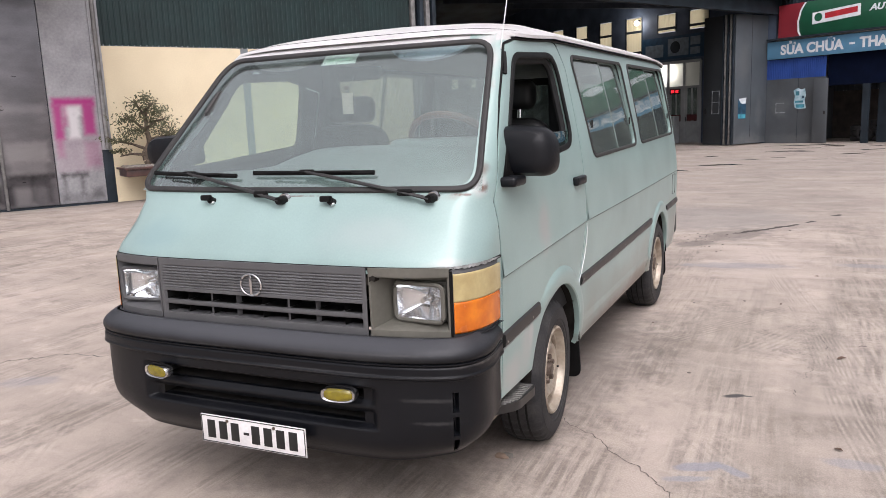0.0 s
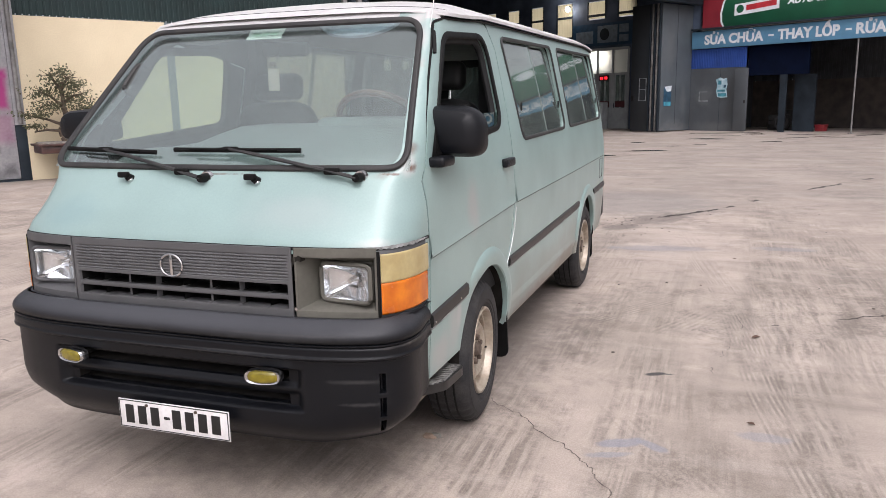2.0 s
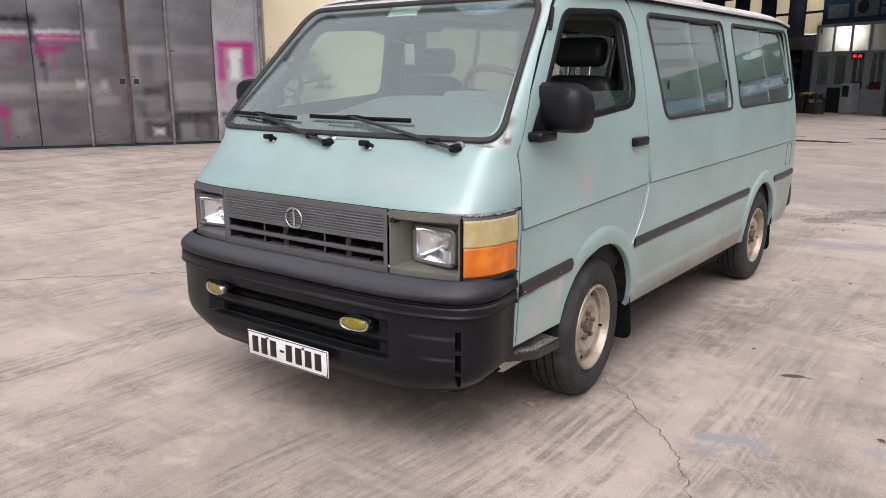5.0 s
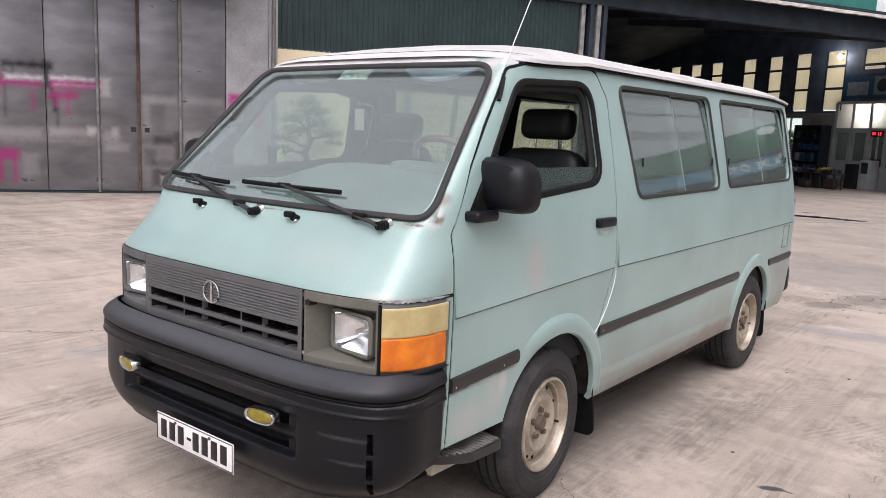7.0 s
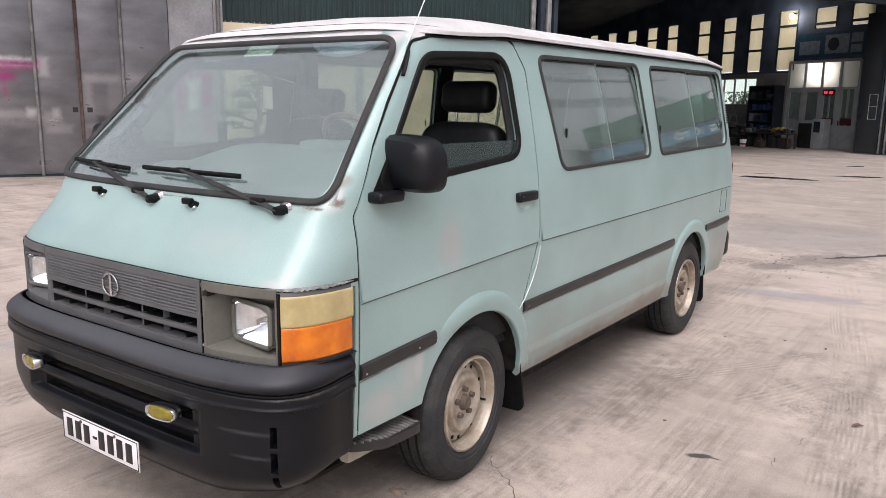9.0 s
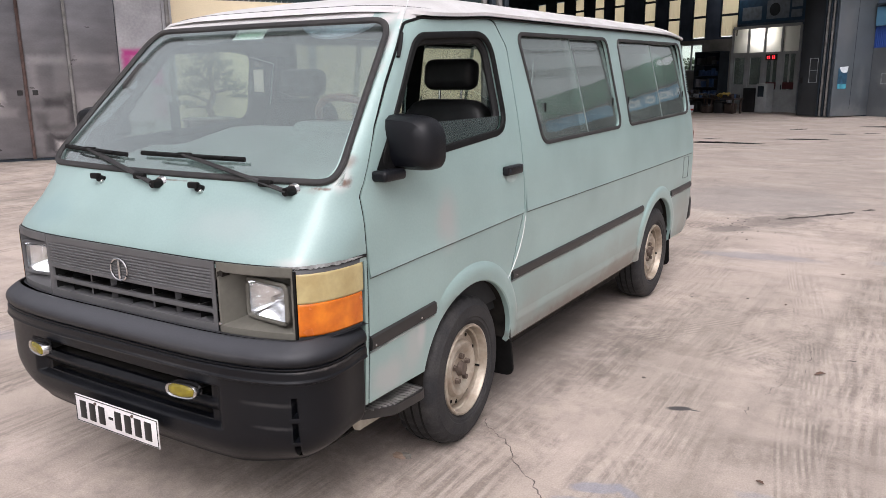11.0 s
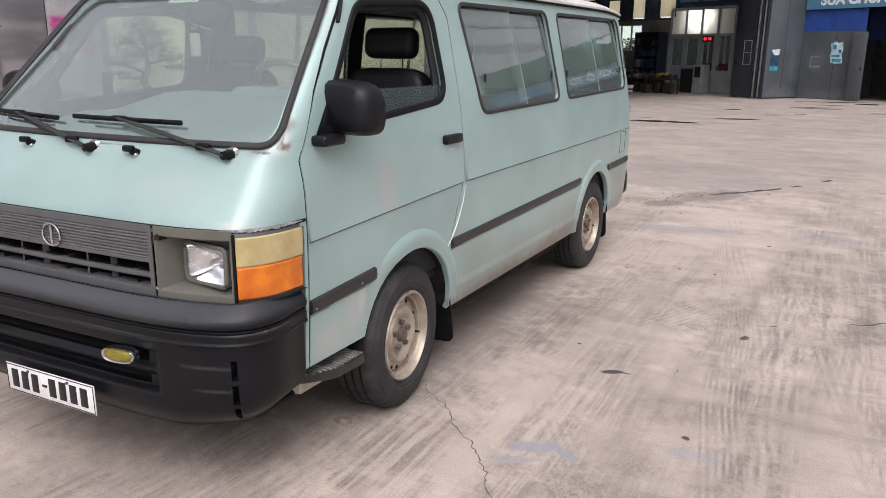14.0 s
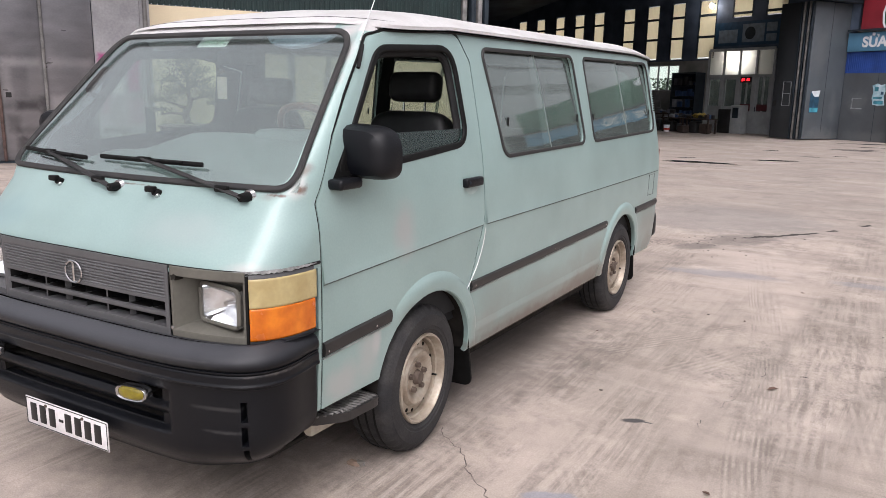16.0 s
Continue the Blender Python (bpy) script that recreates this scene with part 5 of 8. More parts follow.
def side_line(s, y0, y1, z0, z1, r, parent, mat, name):
    pth = [on_side(s, y0 + (y1 - y0) * t, z0 + (z1 - z0) * t, -0.001) for t in np.linspace(0, 1, 40)]
    return link(name, *tube(pth, r, False, 6, r), mat, parent, smooth=True)


for s in (1, -1):
    moulding(s, 0.358, 0.768, 0.632, 0.690, 0.06, doors[s])
    moulding(s, 1.42, 3.31, 0.640, 0.690, 0.018, van)
    moulding(s, 3.965, 4.52, 0.685, 0.735, 0.015, van)
    for y_, z_, par in ((0.375, 0.655, doors[s]), (0.66, 0.674, doors[s]), (1.45, 0.665, van), (2.4, 0.682, van), (3.28, 0.70, van), (4.0, 0.71, van)):
        p = on_side(s, y_, z_, 0.0)
        part("moulding_screw", cyl((p.x + s * 0.010, y_, z_), (p.x + s * 0.0155, y_, z_), 0.0045, n=8), chrome, par)
    # flared lips of the wheel arches
    for y in (HUB_F, HUB_R):
        a0, a1 = (-0.01, math.pi - 0.27) if y == HUB_F else (-0.01, math.pi + 0.01)
        vs, fs = [], []
        n = 36
        for i in range(n + 1):
            a = a0 + (a1 - a0) * i / n
            fade = 1 - 0.97 * smooth01(1.75, 2.45, a) if y == HUB_F else 1.0
            fade *= 0.10 + 0.90 * smooth01(-0.1, 0.6, a)
            for r, off in ((0.367, -0.014), (0.367, 0.006 * fade), (0.372, 0.012 * fade), (0.400, 0.0150 * fade), (0.424, 0.0150 * fade), (0.440, 0.0080 * fade), (0.456, -0.002)):
                yy, zz = y + r * math.cos(a), HUB_Z + 0.03 + r * math.sin(a) * (1.0 if math.sin(a) > 0 else 0.9)
                p = on_side(s, yy, max(0.36, zz), off - 0.0035 * (1 - fade) * (y == HUB_F and a > 1.7))
                vs.append((p.x, p.y, zz))
        k = 7
        for i in range(n):
            for j in range(k - 1):
                fs.append((i * k + j, i * k + j + 1, (i + 1) * k + j + 1, (i + 1) * k + j))
        link("arch_lip", vs, fs, paint, van, smooth=True)
    # soft bead and rusty lower edge of the sill
    vs, fs = [], []
    for i in range(31):
        y, zc = 1.475 + 1.80 * i / 30, 0.425 + 0.012 * i / 30
        for dz, off in ((0.045, -0.0008), (0.014, 0.0045), (0.0, 0.0055), (-0.012, 0.0035), (-0.045, -0.0008)):
            vs.append(on_side(s, y, zc + dz, off))
    fs = [(i * 5 + j, i * 5 + j + 1, i * 5 + j + 6, i * 5 + j + 5) for i in range(30) for j in range(4)]
    link("sill_bead", vs, fs, paint, van, smooth=True)
    link("sill_edge", *tube([on_side(s, 1.47 + 1.82 * i / 30, 0.332, -0.004) for i in range(31)], 0.006, False, 6), rust, van, smooth=True)
    # pressed crease along the flank
    seg = [(0.36, 1.525, 0.902, 0.950, doors[s]), (1.56, 4.50, 0.950, 0.972, van)]
    for y0, y1, z0, z1, par in seg:
        vs, fs = [], []
        for i in range(41):
            y = y0 + (y1 - y0) * i / 40
            zc = z0 + (z1 - z0) * i / 40
            for dz, off in ((0.16, -0.0006), (0.115, 0.0004), (0.075, 0.0016), (0.04, 0.0034), (0.014, 0.0060), (0.004, 0.0080), (0.0, 0.0078)):
                vs.append(on_side(s, y, zc + dz, off))
        for i in range(40):
            for j in range(6):
                fs.append((i * 7 + j, i * 7 + j + 1, (i + 1) * 7 + j + 1, (i + 1) * 7 + j))
        crease = link("flank_crease", vs, fs, paint, par, smooth=True)
        # strip on the undercut, the crease's shadow line put into its colour
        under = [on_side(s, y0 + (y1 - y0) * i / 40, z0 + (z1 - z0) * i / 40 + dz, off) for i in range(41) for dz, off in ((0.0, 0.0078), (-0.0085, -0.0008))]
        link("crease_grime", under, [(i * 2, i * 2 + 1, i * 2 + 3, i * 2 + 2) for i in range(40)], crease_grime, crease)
    if s == 1:
        pth = [on_side(s, 1.545 - 0.03 * t_ - 0.13 * t_ * t_, 0.93 - 0.27 * t_, 0.003) for t_ in np.linspace(0, 1, 12)]
        link("bare_door_edge", *tube(pth, 0.0022, False, 6), sign_white_early, doors[s], "bare pale metal edge", smooth=True)
    # door handle in its cup
    hy, hz = 1.42, 1.155
    hx = side_x(hy, hz)
    # flat disc for the cup, the light in its hollow painted as paler teal
    cup = [on_side(s, hy + 0.060 * math.cos(a), hz - 0.016 + 0.036 * math.sin(a), 0.0015) for a in np.linspace(0, 2 * math.pi, 24, endpoint=False)]
    cupo = link("handle_cup", cup, [tuple(range(24))], material("pale_cup_paint", (0.36, 0.45, 0.43), rough=0.4), doors[s])
    lo, hi = sorted((s * (hx - 0.005), s * (hx + 0.026)))
    hnd = part("door_handle", soft_box((lo, hy - 0.078, hz - 0.016), (hi, hy + 0.078, hz + 0.026), 0.010), black_plastic, doors[s], "black plastic door handle")
    part("lock", cyl((s * (hx + 0.02), hy - 0.055, hz + 0.006), (s * (hx + 0.029), hy - 0.055, hz + 0.006), 0.007), dark_steel, hnd)
    # door mirror: black shell on an arm, with its glass at the back
    mx, my, mz = (0.814, 0.608, 1.346) if s == 1 else (-0.905, 0.62, 1.382)
    hs = 1.0 if s == 1 else 0.74
    shell = bmesh.new()
    poly = rounded([(-0.135, -0.092), (0.138, -0.098), (0.138, 0.085), (-0.115, 0.100)], [0.05, 0.06, 0.095, 0.085], 8)
    poly = [(px * 1.06, pz * hs * 1.02) for px, pz in poly]
    n = len(poly)
    rings = [[shell.verts.new((mx + s * px * sc, my + dy, mz + pz * sc)) for px, pz in poly] for sc, dy in ((0.55, -0.075), (0.82, -0.065), (0.96, -0.04), (1.0, 0.0), (1.0, 0.035), (0.93, 0.04), (0.92, 0.02))]
    for a, b in zip(rings[:-1], rings[1:]):
        for i in range(n):
            shell.faces.new((a[i], a[(i + 1) % n], b[(i + 1) % n], b[i]))
    shell.faces.new(rings[0])
    dm = part("door_mirror", shell, black_plastic, doors[s], "black plastic door mirror")
    bmg = bmesh.new()
    bmg.faces.new([bmg.verts.new((mx + s * px * 0.92, my + 0.022, mz + pz * 0.92)) for px, pz in poly])
    part("mirror_glass", bmg, chrome, dm)
    foot = on_side(s, 0.49, 1.235, 0.0)
    lo, hi = sorted((foot.x - s * 0.01, foot.x + s * 0.058))
    part("mirror_foot", soft_box((lo, 0.418, 1.222), (hi, 0.545, 1.260), 0.014), black_plastic, dm)
    link("mirror_arm", *tube([Vector((foot.x + s * 0.02, 0.56, 1.24)), Vector((mx - s * 0.06, 0.60, 1.26)), Vector((mx - s * 0.04, 0.62, 1.30))], 0.018, False, 8), black_plastic, dm, smooth=True)
    tri = [on_side(s, y, z, 0.004) for y, z in ((0.44, 1.255), (0.62, 1.268), (0.62, 1.43), (0.585, 1.43))]
    link("mirror_sail", tri, [(0, 1, 2, 3)], rubber, dm)
    # small black marker on the screen pillar
    link("pillar_marker", *tube([on_side(s, y_, z_, 0.003) for y_, z_ in ((0.688, 1.643), (0.706, 1.668), (0.730, 1.704), (0.748, 1.730))], 0.008, False, 8, 0.006), rubber, van, smooth=True)
    # mud flaps
    for y in (HUB_F + 0.385, HUB_R + 0.37):
        lo, hi = sorted((s * 0.60, s * 0.80))
        bmf = bmesh.new()
        vs, fs = prism(rounded([(lo, 0.13), (hi, 0.13), (hi, 0.42), (lo, 0.42)], [0.05, 0.05, 0.01, 0.01]), "y", y - 0.004, y + 0.006)
        ring_ = [bmf.verts.new(v) for v in vs]
        for f in fs:
            bmf.faces.new([ring_[q] for q in f])
        bmesh.ops.rotate(bmf, verts=bmf.verts, cent=(0, y, 0.40), matrix=Matrix.Rotation(radians(10), 3, "X"))
        part("mud_flap", bmf, rubber, van, "black rubber mud flap")
    # vents behind the last side window
    bmv = bmesh.new()
    for i in range(8):
        z = 1.44 + i * 0.018
        p = on_side(s, 4.475, z, 0.0)
        add_box(bmv, (p.x - 0.004, 4.455, z), (p.x + 0.004, 4.495, z + 0.009))
    part("pillar_vent", bmv, rubber, van)
    lo, hi = sorted((s * 0.68, s * 0.79))
    part("rear_lamp", box((lo, 4.58, 0.86), (hi, 4.634, 1.14), 0.012), rear_red, van)
    flap = [on_side(s, 4.28 + dy, 0.79 + dz, 0.001) for dy, dz in ((0, 0), (0.14, 0), (0.14, 0.16), (0, 0.16))]
    if s == 1:
        link("filler_flap_line", *tube(flap, 0.002, True, 6), dark_trim, van, smooth=True)
bm = bmesh.new()
add_box(bm, (-0.80, 4.54, 0.40), (0.80, 4.69, 0.62), 0.05, 3)
part("rear_bumper", bm, black_plastic, van)

# step under the driver's door, between bumper and wheel
dusty_rib = material("dusty_step_metal", (0.17, 0.165, 0.158), rough=0.8, vary=0.3, scale=14, second=(0.08, 0.077, 0.074))
for s in (1, -1):
    outline = [(s * x, y) for x, y in rounded([(0.60, 0.38), (0.75, 0.38), (0.832, 0.48), (0.842, 0.69), (0.60, 0.69)], [0.01, 0.04, 0.08, 0.05, 0.01])]
    stp = link("door_step", *prism(outline, "z", 0.346, 0.381), dark_trim, van, "black ribbed metal door step")
    for i in range(14):
        y = 0.395 + i * 0.021
        x1_ = min(0.825, 0.725 + 0.09 * math.sqrt(max(0.0, (y - 0.375) / 0.1)))
        path_ = [Vector((s * (0.66 + (x1_ - 0.66) * t_), y + 0.004 * math.sin(t_ * 12.0 + i), 0.381)) for t_ in np.linspace(0, 1, 10)]
        link("tread_rib", *tube(path_, 0.0058, False, 6, 0.005), dusty_rib, stp, smooth=True)
    lo, hi = sorted((s * 0.60, s * 0.725))
    part("step_valance", box((lo, 0.40, 0.285), (hi, 0.66, 0.345), 0.01), cream_sill, stp)


# ---- wheels ----


def van_wheel(s, y):
    X = lambda d: s * d
    prof = [(0.205, 0.615), (0.25, 0.610), (0.295, 0.617), (0.320, 0.632), (0.327, 0.655), (0.3285, 0.71), (0.327, 0.768), (0.319, 0.790), (0.302, 0.803), (0.288, 0.807), (0.285, 0.811), (0.262, 0.814), (0.236, 0.813), (0.232, 0.809), (0.220, 0.809), (0.216, 0.804), (0.202, 0.797), (0.205, 0.615)]
    n = 144
    vs, fs = [], []
    for i in range(n):
        a = 2 * math.pi * i / n
        for q, (r, h) in enumerate(prof):
            if q in (3, 4, 6, 7) and i % 4 == 0:
                r -= 0.008
            vs.append((X(h), y + r * math.cos(a), WHEEL_Z + r * math.sin(a)))
    k = len(prof)
    fs = [(i * k + j, i * k + j + 1, ((i + 1) % n) * k + j + 1, ((i + 1) % n) * k + j) for i in range(n) for j in range(k - 1)]
    tyre = link("wheel", vs, fs, tyre_rubber, van, "worn black tyre on a cream steel rim", smooth=True)
    for h in (0.67, 0.71, 0.75):
        vs, fs = lathe([(0.3282, X(h - 0.005)), (0.3298, X(h - 0.004)), (0.3298, X(h + 0.004)), (0.3282, X(h + 0.005))], 72, "X", (0, y, WHEEL_Z))
        link("tread_groove", vs, fs, rubber, tyre, smooth=True)
    prof = [(0.203, 0.795), (0.199, 0.806), (0.191, 0.808), (0.187, 0.801), (0.184, 0.786), (0.181, 0.774), (0.174, 0.770), (0.172, 0.756), (0.169, 0.738), (0.1665, 0.738), (0.164, 0.752), (0.160, 0.757), (0.140, 0.761), (0.131, 0.764), (0.124, 0.776), (0.116, 0.783), (0.104, 0.783), (0.092, 0.775), (0.080, 0.764), (0.070, 0.762), (0.064, 0.768), (0.0, 0.768)]
    vs, fs = lathe([(r, X(h)) for r, h in prof], 64, "X", (0, y, WHEEL_Z))
    rim = link("rim", vs, fs, rim_paint, tyre, "cream steel rim with rust", smooth=True)
    for i in range(12):
        # pairs of oval vents round the disc
        a = 2 * math.pi * (i // 2) / 6 + 0.2 + (0.17 if i % 2 else -0.17)
        p = Vector((X(0.760), y + 0.150 * math.cos(a), WHEEL_Z + 0.150 * math.sin(a)))
        part("vent_hole", cyl(p - Vector((X(0.012), 0, 0)), p + Vector((X(0.0012), 0, 0)), 0.0088, n=12), under_black, rim)
    p = Vector((X(0.770), y + 0.168 * math.cos(-0.25), WHEEL_Z + 0.168 * math.sin(-0.25)))
    part("valve", cyl(p - Vector((X(0.025), 0, 0)), p + Vector((X(0.012), 0, 0)), 0.005, n=8), rubber, rim)
    for i in range(5):
        a = 2 * math.pi * i / 5 + 0.3
        p = Vector((X(0.768), y + 0.058 * math.cos(a), WHEEL_Z + 0.058 * math.sin(a)))
        part("wheel_nut", cyl(p, p + Vector((X(0.017), 0, 0)), 0.0145, 0.012, 6), rust, rim)
    part("hub_cap", cyl((X(0.765), y, WHEEL_Z), (X(0.790), y, WHEEL_Z), 0.036, 0.026), rust, rim)
    return tyre


for s in (1, -1):
    for y in (WHEEL_F, WHEEL_R):
        wheel_ = van_wheel(s, y)
        if y == WHEEL_F:
            # the front wheels are turned slightly to the driver's side
            turn = Matrix.Translation((s * 0.71, y, 0)) @ Matrix.Rotation(radians(4), 4, "Z") @ Matrix.Translation((-s * 0.71, -y, 0))
            for ob in [wheel_] + list(wheel_.children_recursive):
                ob.data.transform(turn)

# aerial
link("aerial", *tube([Vector((0.690, 0.758, 1.745)), Vector((0.600, 1.252, 2.385))], 0.0022, False, 6), sign_white_early, van)

# the whole body stands a little out of square, its far front corner drawn forward
SKEW = Matrix(((1, 0, 0, 0), (0.0275, 1, 0, -0.022), (0, 0, 1, 0), (0, 0, 0, 1)))
for ob in van.children_recursive:
    ob.data.transform(SKEW)

# ---- the workshop building: u runs along its long front, w goes in behind it ----
BASE = Matrix(((0.4828, -0.8757, 0, -11.5), (0.8757, 0.4828, 0, 9.35), (0, 0, 1, 0), (0, 0, 0, 1)))


def built(ob, label="", category="", group="", kind="structure"):
    ob.matrix_basis = BASE
    return tagged(ob, label, category, group, kind)


def corrugated(a, b, z0, z1, pitch, depth, along="u", at=0.0, thick=0.004):
    """A ribbed metal sheet from a to b; along u it lies at w = at, along w at u = at."""
    prof, x = [], a
    while x < b - 1e-6:
        for f, d in ((0.0, 0.0), (0.55, 0.0), (0.65, depth), (0.90, depth)):
            if x + f * pitch < b:
                prof.append((x + f * pitch, d))
        x += pitch
    prof.append((b, 0.0))
    vs, fs = [], []
    for p, d in prof:
        for k in (0, thick):
            for z in (z0, z1):
                vs.append((p, at - d + k, z) if along == "u" else (at - d + k, p, z))
    for i in range(len(prof) - 1):
        q = i * 4
        fs += [(q, q + 1, q + 5, q + 4), (q + 2, q + 3, q + 7, q + 6), (q, q + 2, q + 6, q + 4), (q + 1, q + 3, q + 7, q + 5)]
    fs += [(0, 1, 3, 2), (len(vs) - 4, len(vs) - 3, len(vs) - 1, len(vs) - 2)]
    return vs, fs


def ubox(u0, u1, w0, w1, z0, z1, bevel=0.0):
    return box((u0, w0, z0), (u1, w1, z1), bevel)


# steel sliding doors of the store, leaf by leaf
def steel_leaf(u0, u1, mat, label):
    leaf = part("steel_door", ubox(u0 + 0.008, u1 - 0.008, 0.0, 0.04, 0.05, 5.2, 0.004), mat)
    built(leaf, label, "door", "steel doors of the store", "thing")
    for e in (u0 + 0.008, u1 - 0.026):
        part("folded_edge", ubox(e, e + 0.018, -0.006, 0.002, 0.05, 5.2, 0.002), mat, leaf)
    return leaf


seams = [-8.4, -7.45, -6.5, -5.55, -4.62, -3.66, -2.87, -2.04, -1.10, -0.17]
leaves = {}
for a, b in zip(seams[:-1], seams[1:]):
    leaves[a] = steel_leaf(a, b, pale_door if a == -1.10 else steel_door, "tall pale grey steel door leaf with overspray" if a == -1.10 else "tall scuffed grey steel door leaf")
for i, u in enumerate((-7.45, -5.55, -3.66, -2.04)):
    post = part("door_post", ubox(u - 0.028, u + 0.028, -0.045, 0.0, 0.02, 5.2, 0.006), frame_steel)
    built(post, "grey steel post between door leaves", "post", "door posts", "thing")
post = part("door_post", ubox(-2.90, -2.84, -0.03, 0.0, 0.02, 5.2, 0.006), rust_post)
built(post, "rust-red steel post between door leaves", "post", "door posts", "thing")
for u in (-2.985, -2.715):
    part("lock_hole", ubox(u - 0.05, u + 0.05, -0.006, 0.002, 1.30, 1.40), plate_black, leaves[-3.66 if u < -2.87 else -2.87])
sill = part("door_track", ubox(-8.4, -0.17, -0.03, 0.06, 0.0, 0.04), dark_steel)
built(sill, "dark steel door track along the ground")

# post and downpipe beside the yellow wall
built(part("corner_post", ubox(-0.17, 0.03, 0.0, 0.12, 1.12, 5.2, 0.01), pale_door), "grey steel corner post")
built(part("post_foot", ubox(-0.17, 0.03, -0.004, 0.12, 0.0, 1.12, 0.006), dark_steel), "dark painted foot of the corner post")
built(link("downpipe", *tube([Vector((-0.07, -0.05, 1.14)), Vector((-0.07, -0.05, 5.2))], 0.045, False, 14), frame_steel, smooth=True), "grey downpipe on the corner post", "pipe", kind="thing")
# plastered wall with green cladding over it
built(part("wall_yellow", ubox(0.03, 3.03, 0.0, 0.18, 0.0, 3.26), yellow_plaster, smooth=False), "smooth cream-yellow plastered wall")
built(part("pilaster", ubox(3.03, 3.22, 0.02, 0.2, 0.0, 3.26), material("pale_blue_grey_paint", (0.17, 0.195, 0.205), rough=0.7, vary=0.06, scale=2), smooth=False), "pale blue-grey pilaster in the yellow wall")
built(part("wall_yellow_far", ubox(3.22, 7.75, 0.0, 0.18, 0.0, 3.26), yellow_plaster, smooth=False), "smooth cream-yellow plastered wall")
built(link("cladding_green", *corrugated(0.03, 7.75, 3.26, 5.6, 0.125, 0.018, "u", 0.03), green_sheet), "dark green ribbed metal cladding")
bm = bmesh.new()
u = 0.08
while u < 7.7:
    add_cyl(bm, (u, 0.0, 3.275), (u, -0.012, 3.275), 0.012, n=6)
    u += 0.125
built(part("cladding_screws", bm, sign_white), "pale screw heads along the cladding", kind="structure")
# stack of posts at the hall's near jamb
for i, u in enumerate((7.80, 8.02, 8.22, 8.42)):
    p = part("metal_gate", ubox(u, u + 0.12, -0.10 if i else -0.02, 0.10, 0.0, 5.0, 0.01), frame_steel if i % 2 == 0 else dark_steel)
    built(p, "grey folded door leaf at the hall opening", "gate", "hall gates", "thing")

# eaves beam and roof of the hall
built(part("eaves_beam", ubox(-9.0, 25.2, -0.10, 0.15, 5.0, 5.6), dark_steel, smooth=False), "dark steel beam over the doors")
# canopy out of view, added to shade the upper part of the store doors
built(part("roof_overhang", ubox(-9.0, -0.3, -2.7, 0.0, 4.95, 5.03), dark_steel, smooth=False), "unseen dark canopy added to shade the store doors")
built(part("roof_overhang_hall", ubox(-0.3, 25.4, -0.6, 0.0, 5.62, 5.70), dark_steel, smooth=False), "dark sheet roof overhang of the hall")
rg = random.Random(5)
vs, fs = [], []
for i in range(171):
    u_, lo_ = 8.0 + 0.1 * i, 5.50 + 0.03 * rg.random()
    vs += [(u_, -0.61 - 0.01 * rg.random(), lo_), (u_, -0.60, 5.61), (u_, -0.53, 5.61), (u_, -0.53, lo_)]
fs = [(i * 4 + a_, i * 4 + (a_ + 1) % 4, i * 4 + 4 + (a_ + 1) % 4, i * 4 + 4 + a_) for i in range(170) for a_ in range(4)]
built(link("eaves_flashing", vs, fs, material("torn_pale_flashing", (0.42, 0.40, 0.37), rough=0.8, vary=0.2, scale=3)), "torn pale flashing along the roof edge")
fsn = built(part("fascia_sign", ubox(12.5, 18.15, -0.12, -0.04, 5.78, 6.7, 0.01), material("teal_fascia", (0.03, 0.20, 0.17), rough=0.5, vary=0.1, scale=2)), "teal and white sign over the hall eaves", "sign", kind="thing")
part("white_panel", ubox(18.15, 21.5, -0.125, -0.04, 5.78, 6.7, 0.01), sign_white, fsn)
hall_roof_v, hall_roof_f = prism([(-0.1, 5.62), (13.0, 7.4), (26.0, 5.62), (26.0, 5.70), (13.0, 7.5), (-0.1, 5.70)], "x", -9.0, 25.13)
built(link("ceiling", hall_roof_v, hall_roof_f, hall_roof), "dark sheet metal hall roof")
bm = bmesh.new()
for i in range(8):
    w_ = 1.6 + 1.5 * i
    zz_ = 5.62 + 1.78 * (w_ + 0.1) / 13.1
    add_box(bm, (8.0, w_, zz_ - 0.20), (25.0, w_ + 0.08, zz_ - 0.06))
for i in range(4):
    u = 9.5 + i * 4.4
    beam = [bm.verts.new((uu, ww, 5.62 + 1.78 * (ww + 0.1) / 13.1 - dz)) for uu in (u, u + 0.14) for ww, dz in ((0.2, 0.50), (13.0, 0.50), (13.0, 0.21), (0.2, 0.21))]
    for f_ in ((0, 1, 2, 3), (4, 5, 6, 7), (0, 1, 5, 4), (1, 2, 6, 5), (2, 3, 7, 6), (3, 0, 4, 7)):
        bm.faces.new([beam[q_] for q_ in f_])
built(part("roof_trusses", bm, hall_roof, smooth=False), "dark steel roof beams of the hall")
# closing walls of the hall
built(part("wall_hall_back", ubox(-9.0, 25.2, 25.8, 26.0, 0.0, 6.0), hall_wall, smooth=False), "dark hall wall")
built(part("wall_hall_side", ubox(7.75, 7.9, 0.2, 26.0, 0.0, 7.4), hall_wall, smooth=False), "dark hall wall behind the plastered wall")
built(part("wall_store_side", ubox(-9.0, -8.8, 0.0, 26.0, 0.0, 6.0), hall_wall, smooth=False), "grey store wall")

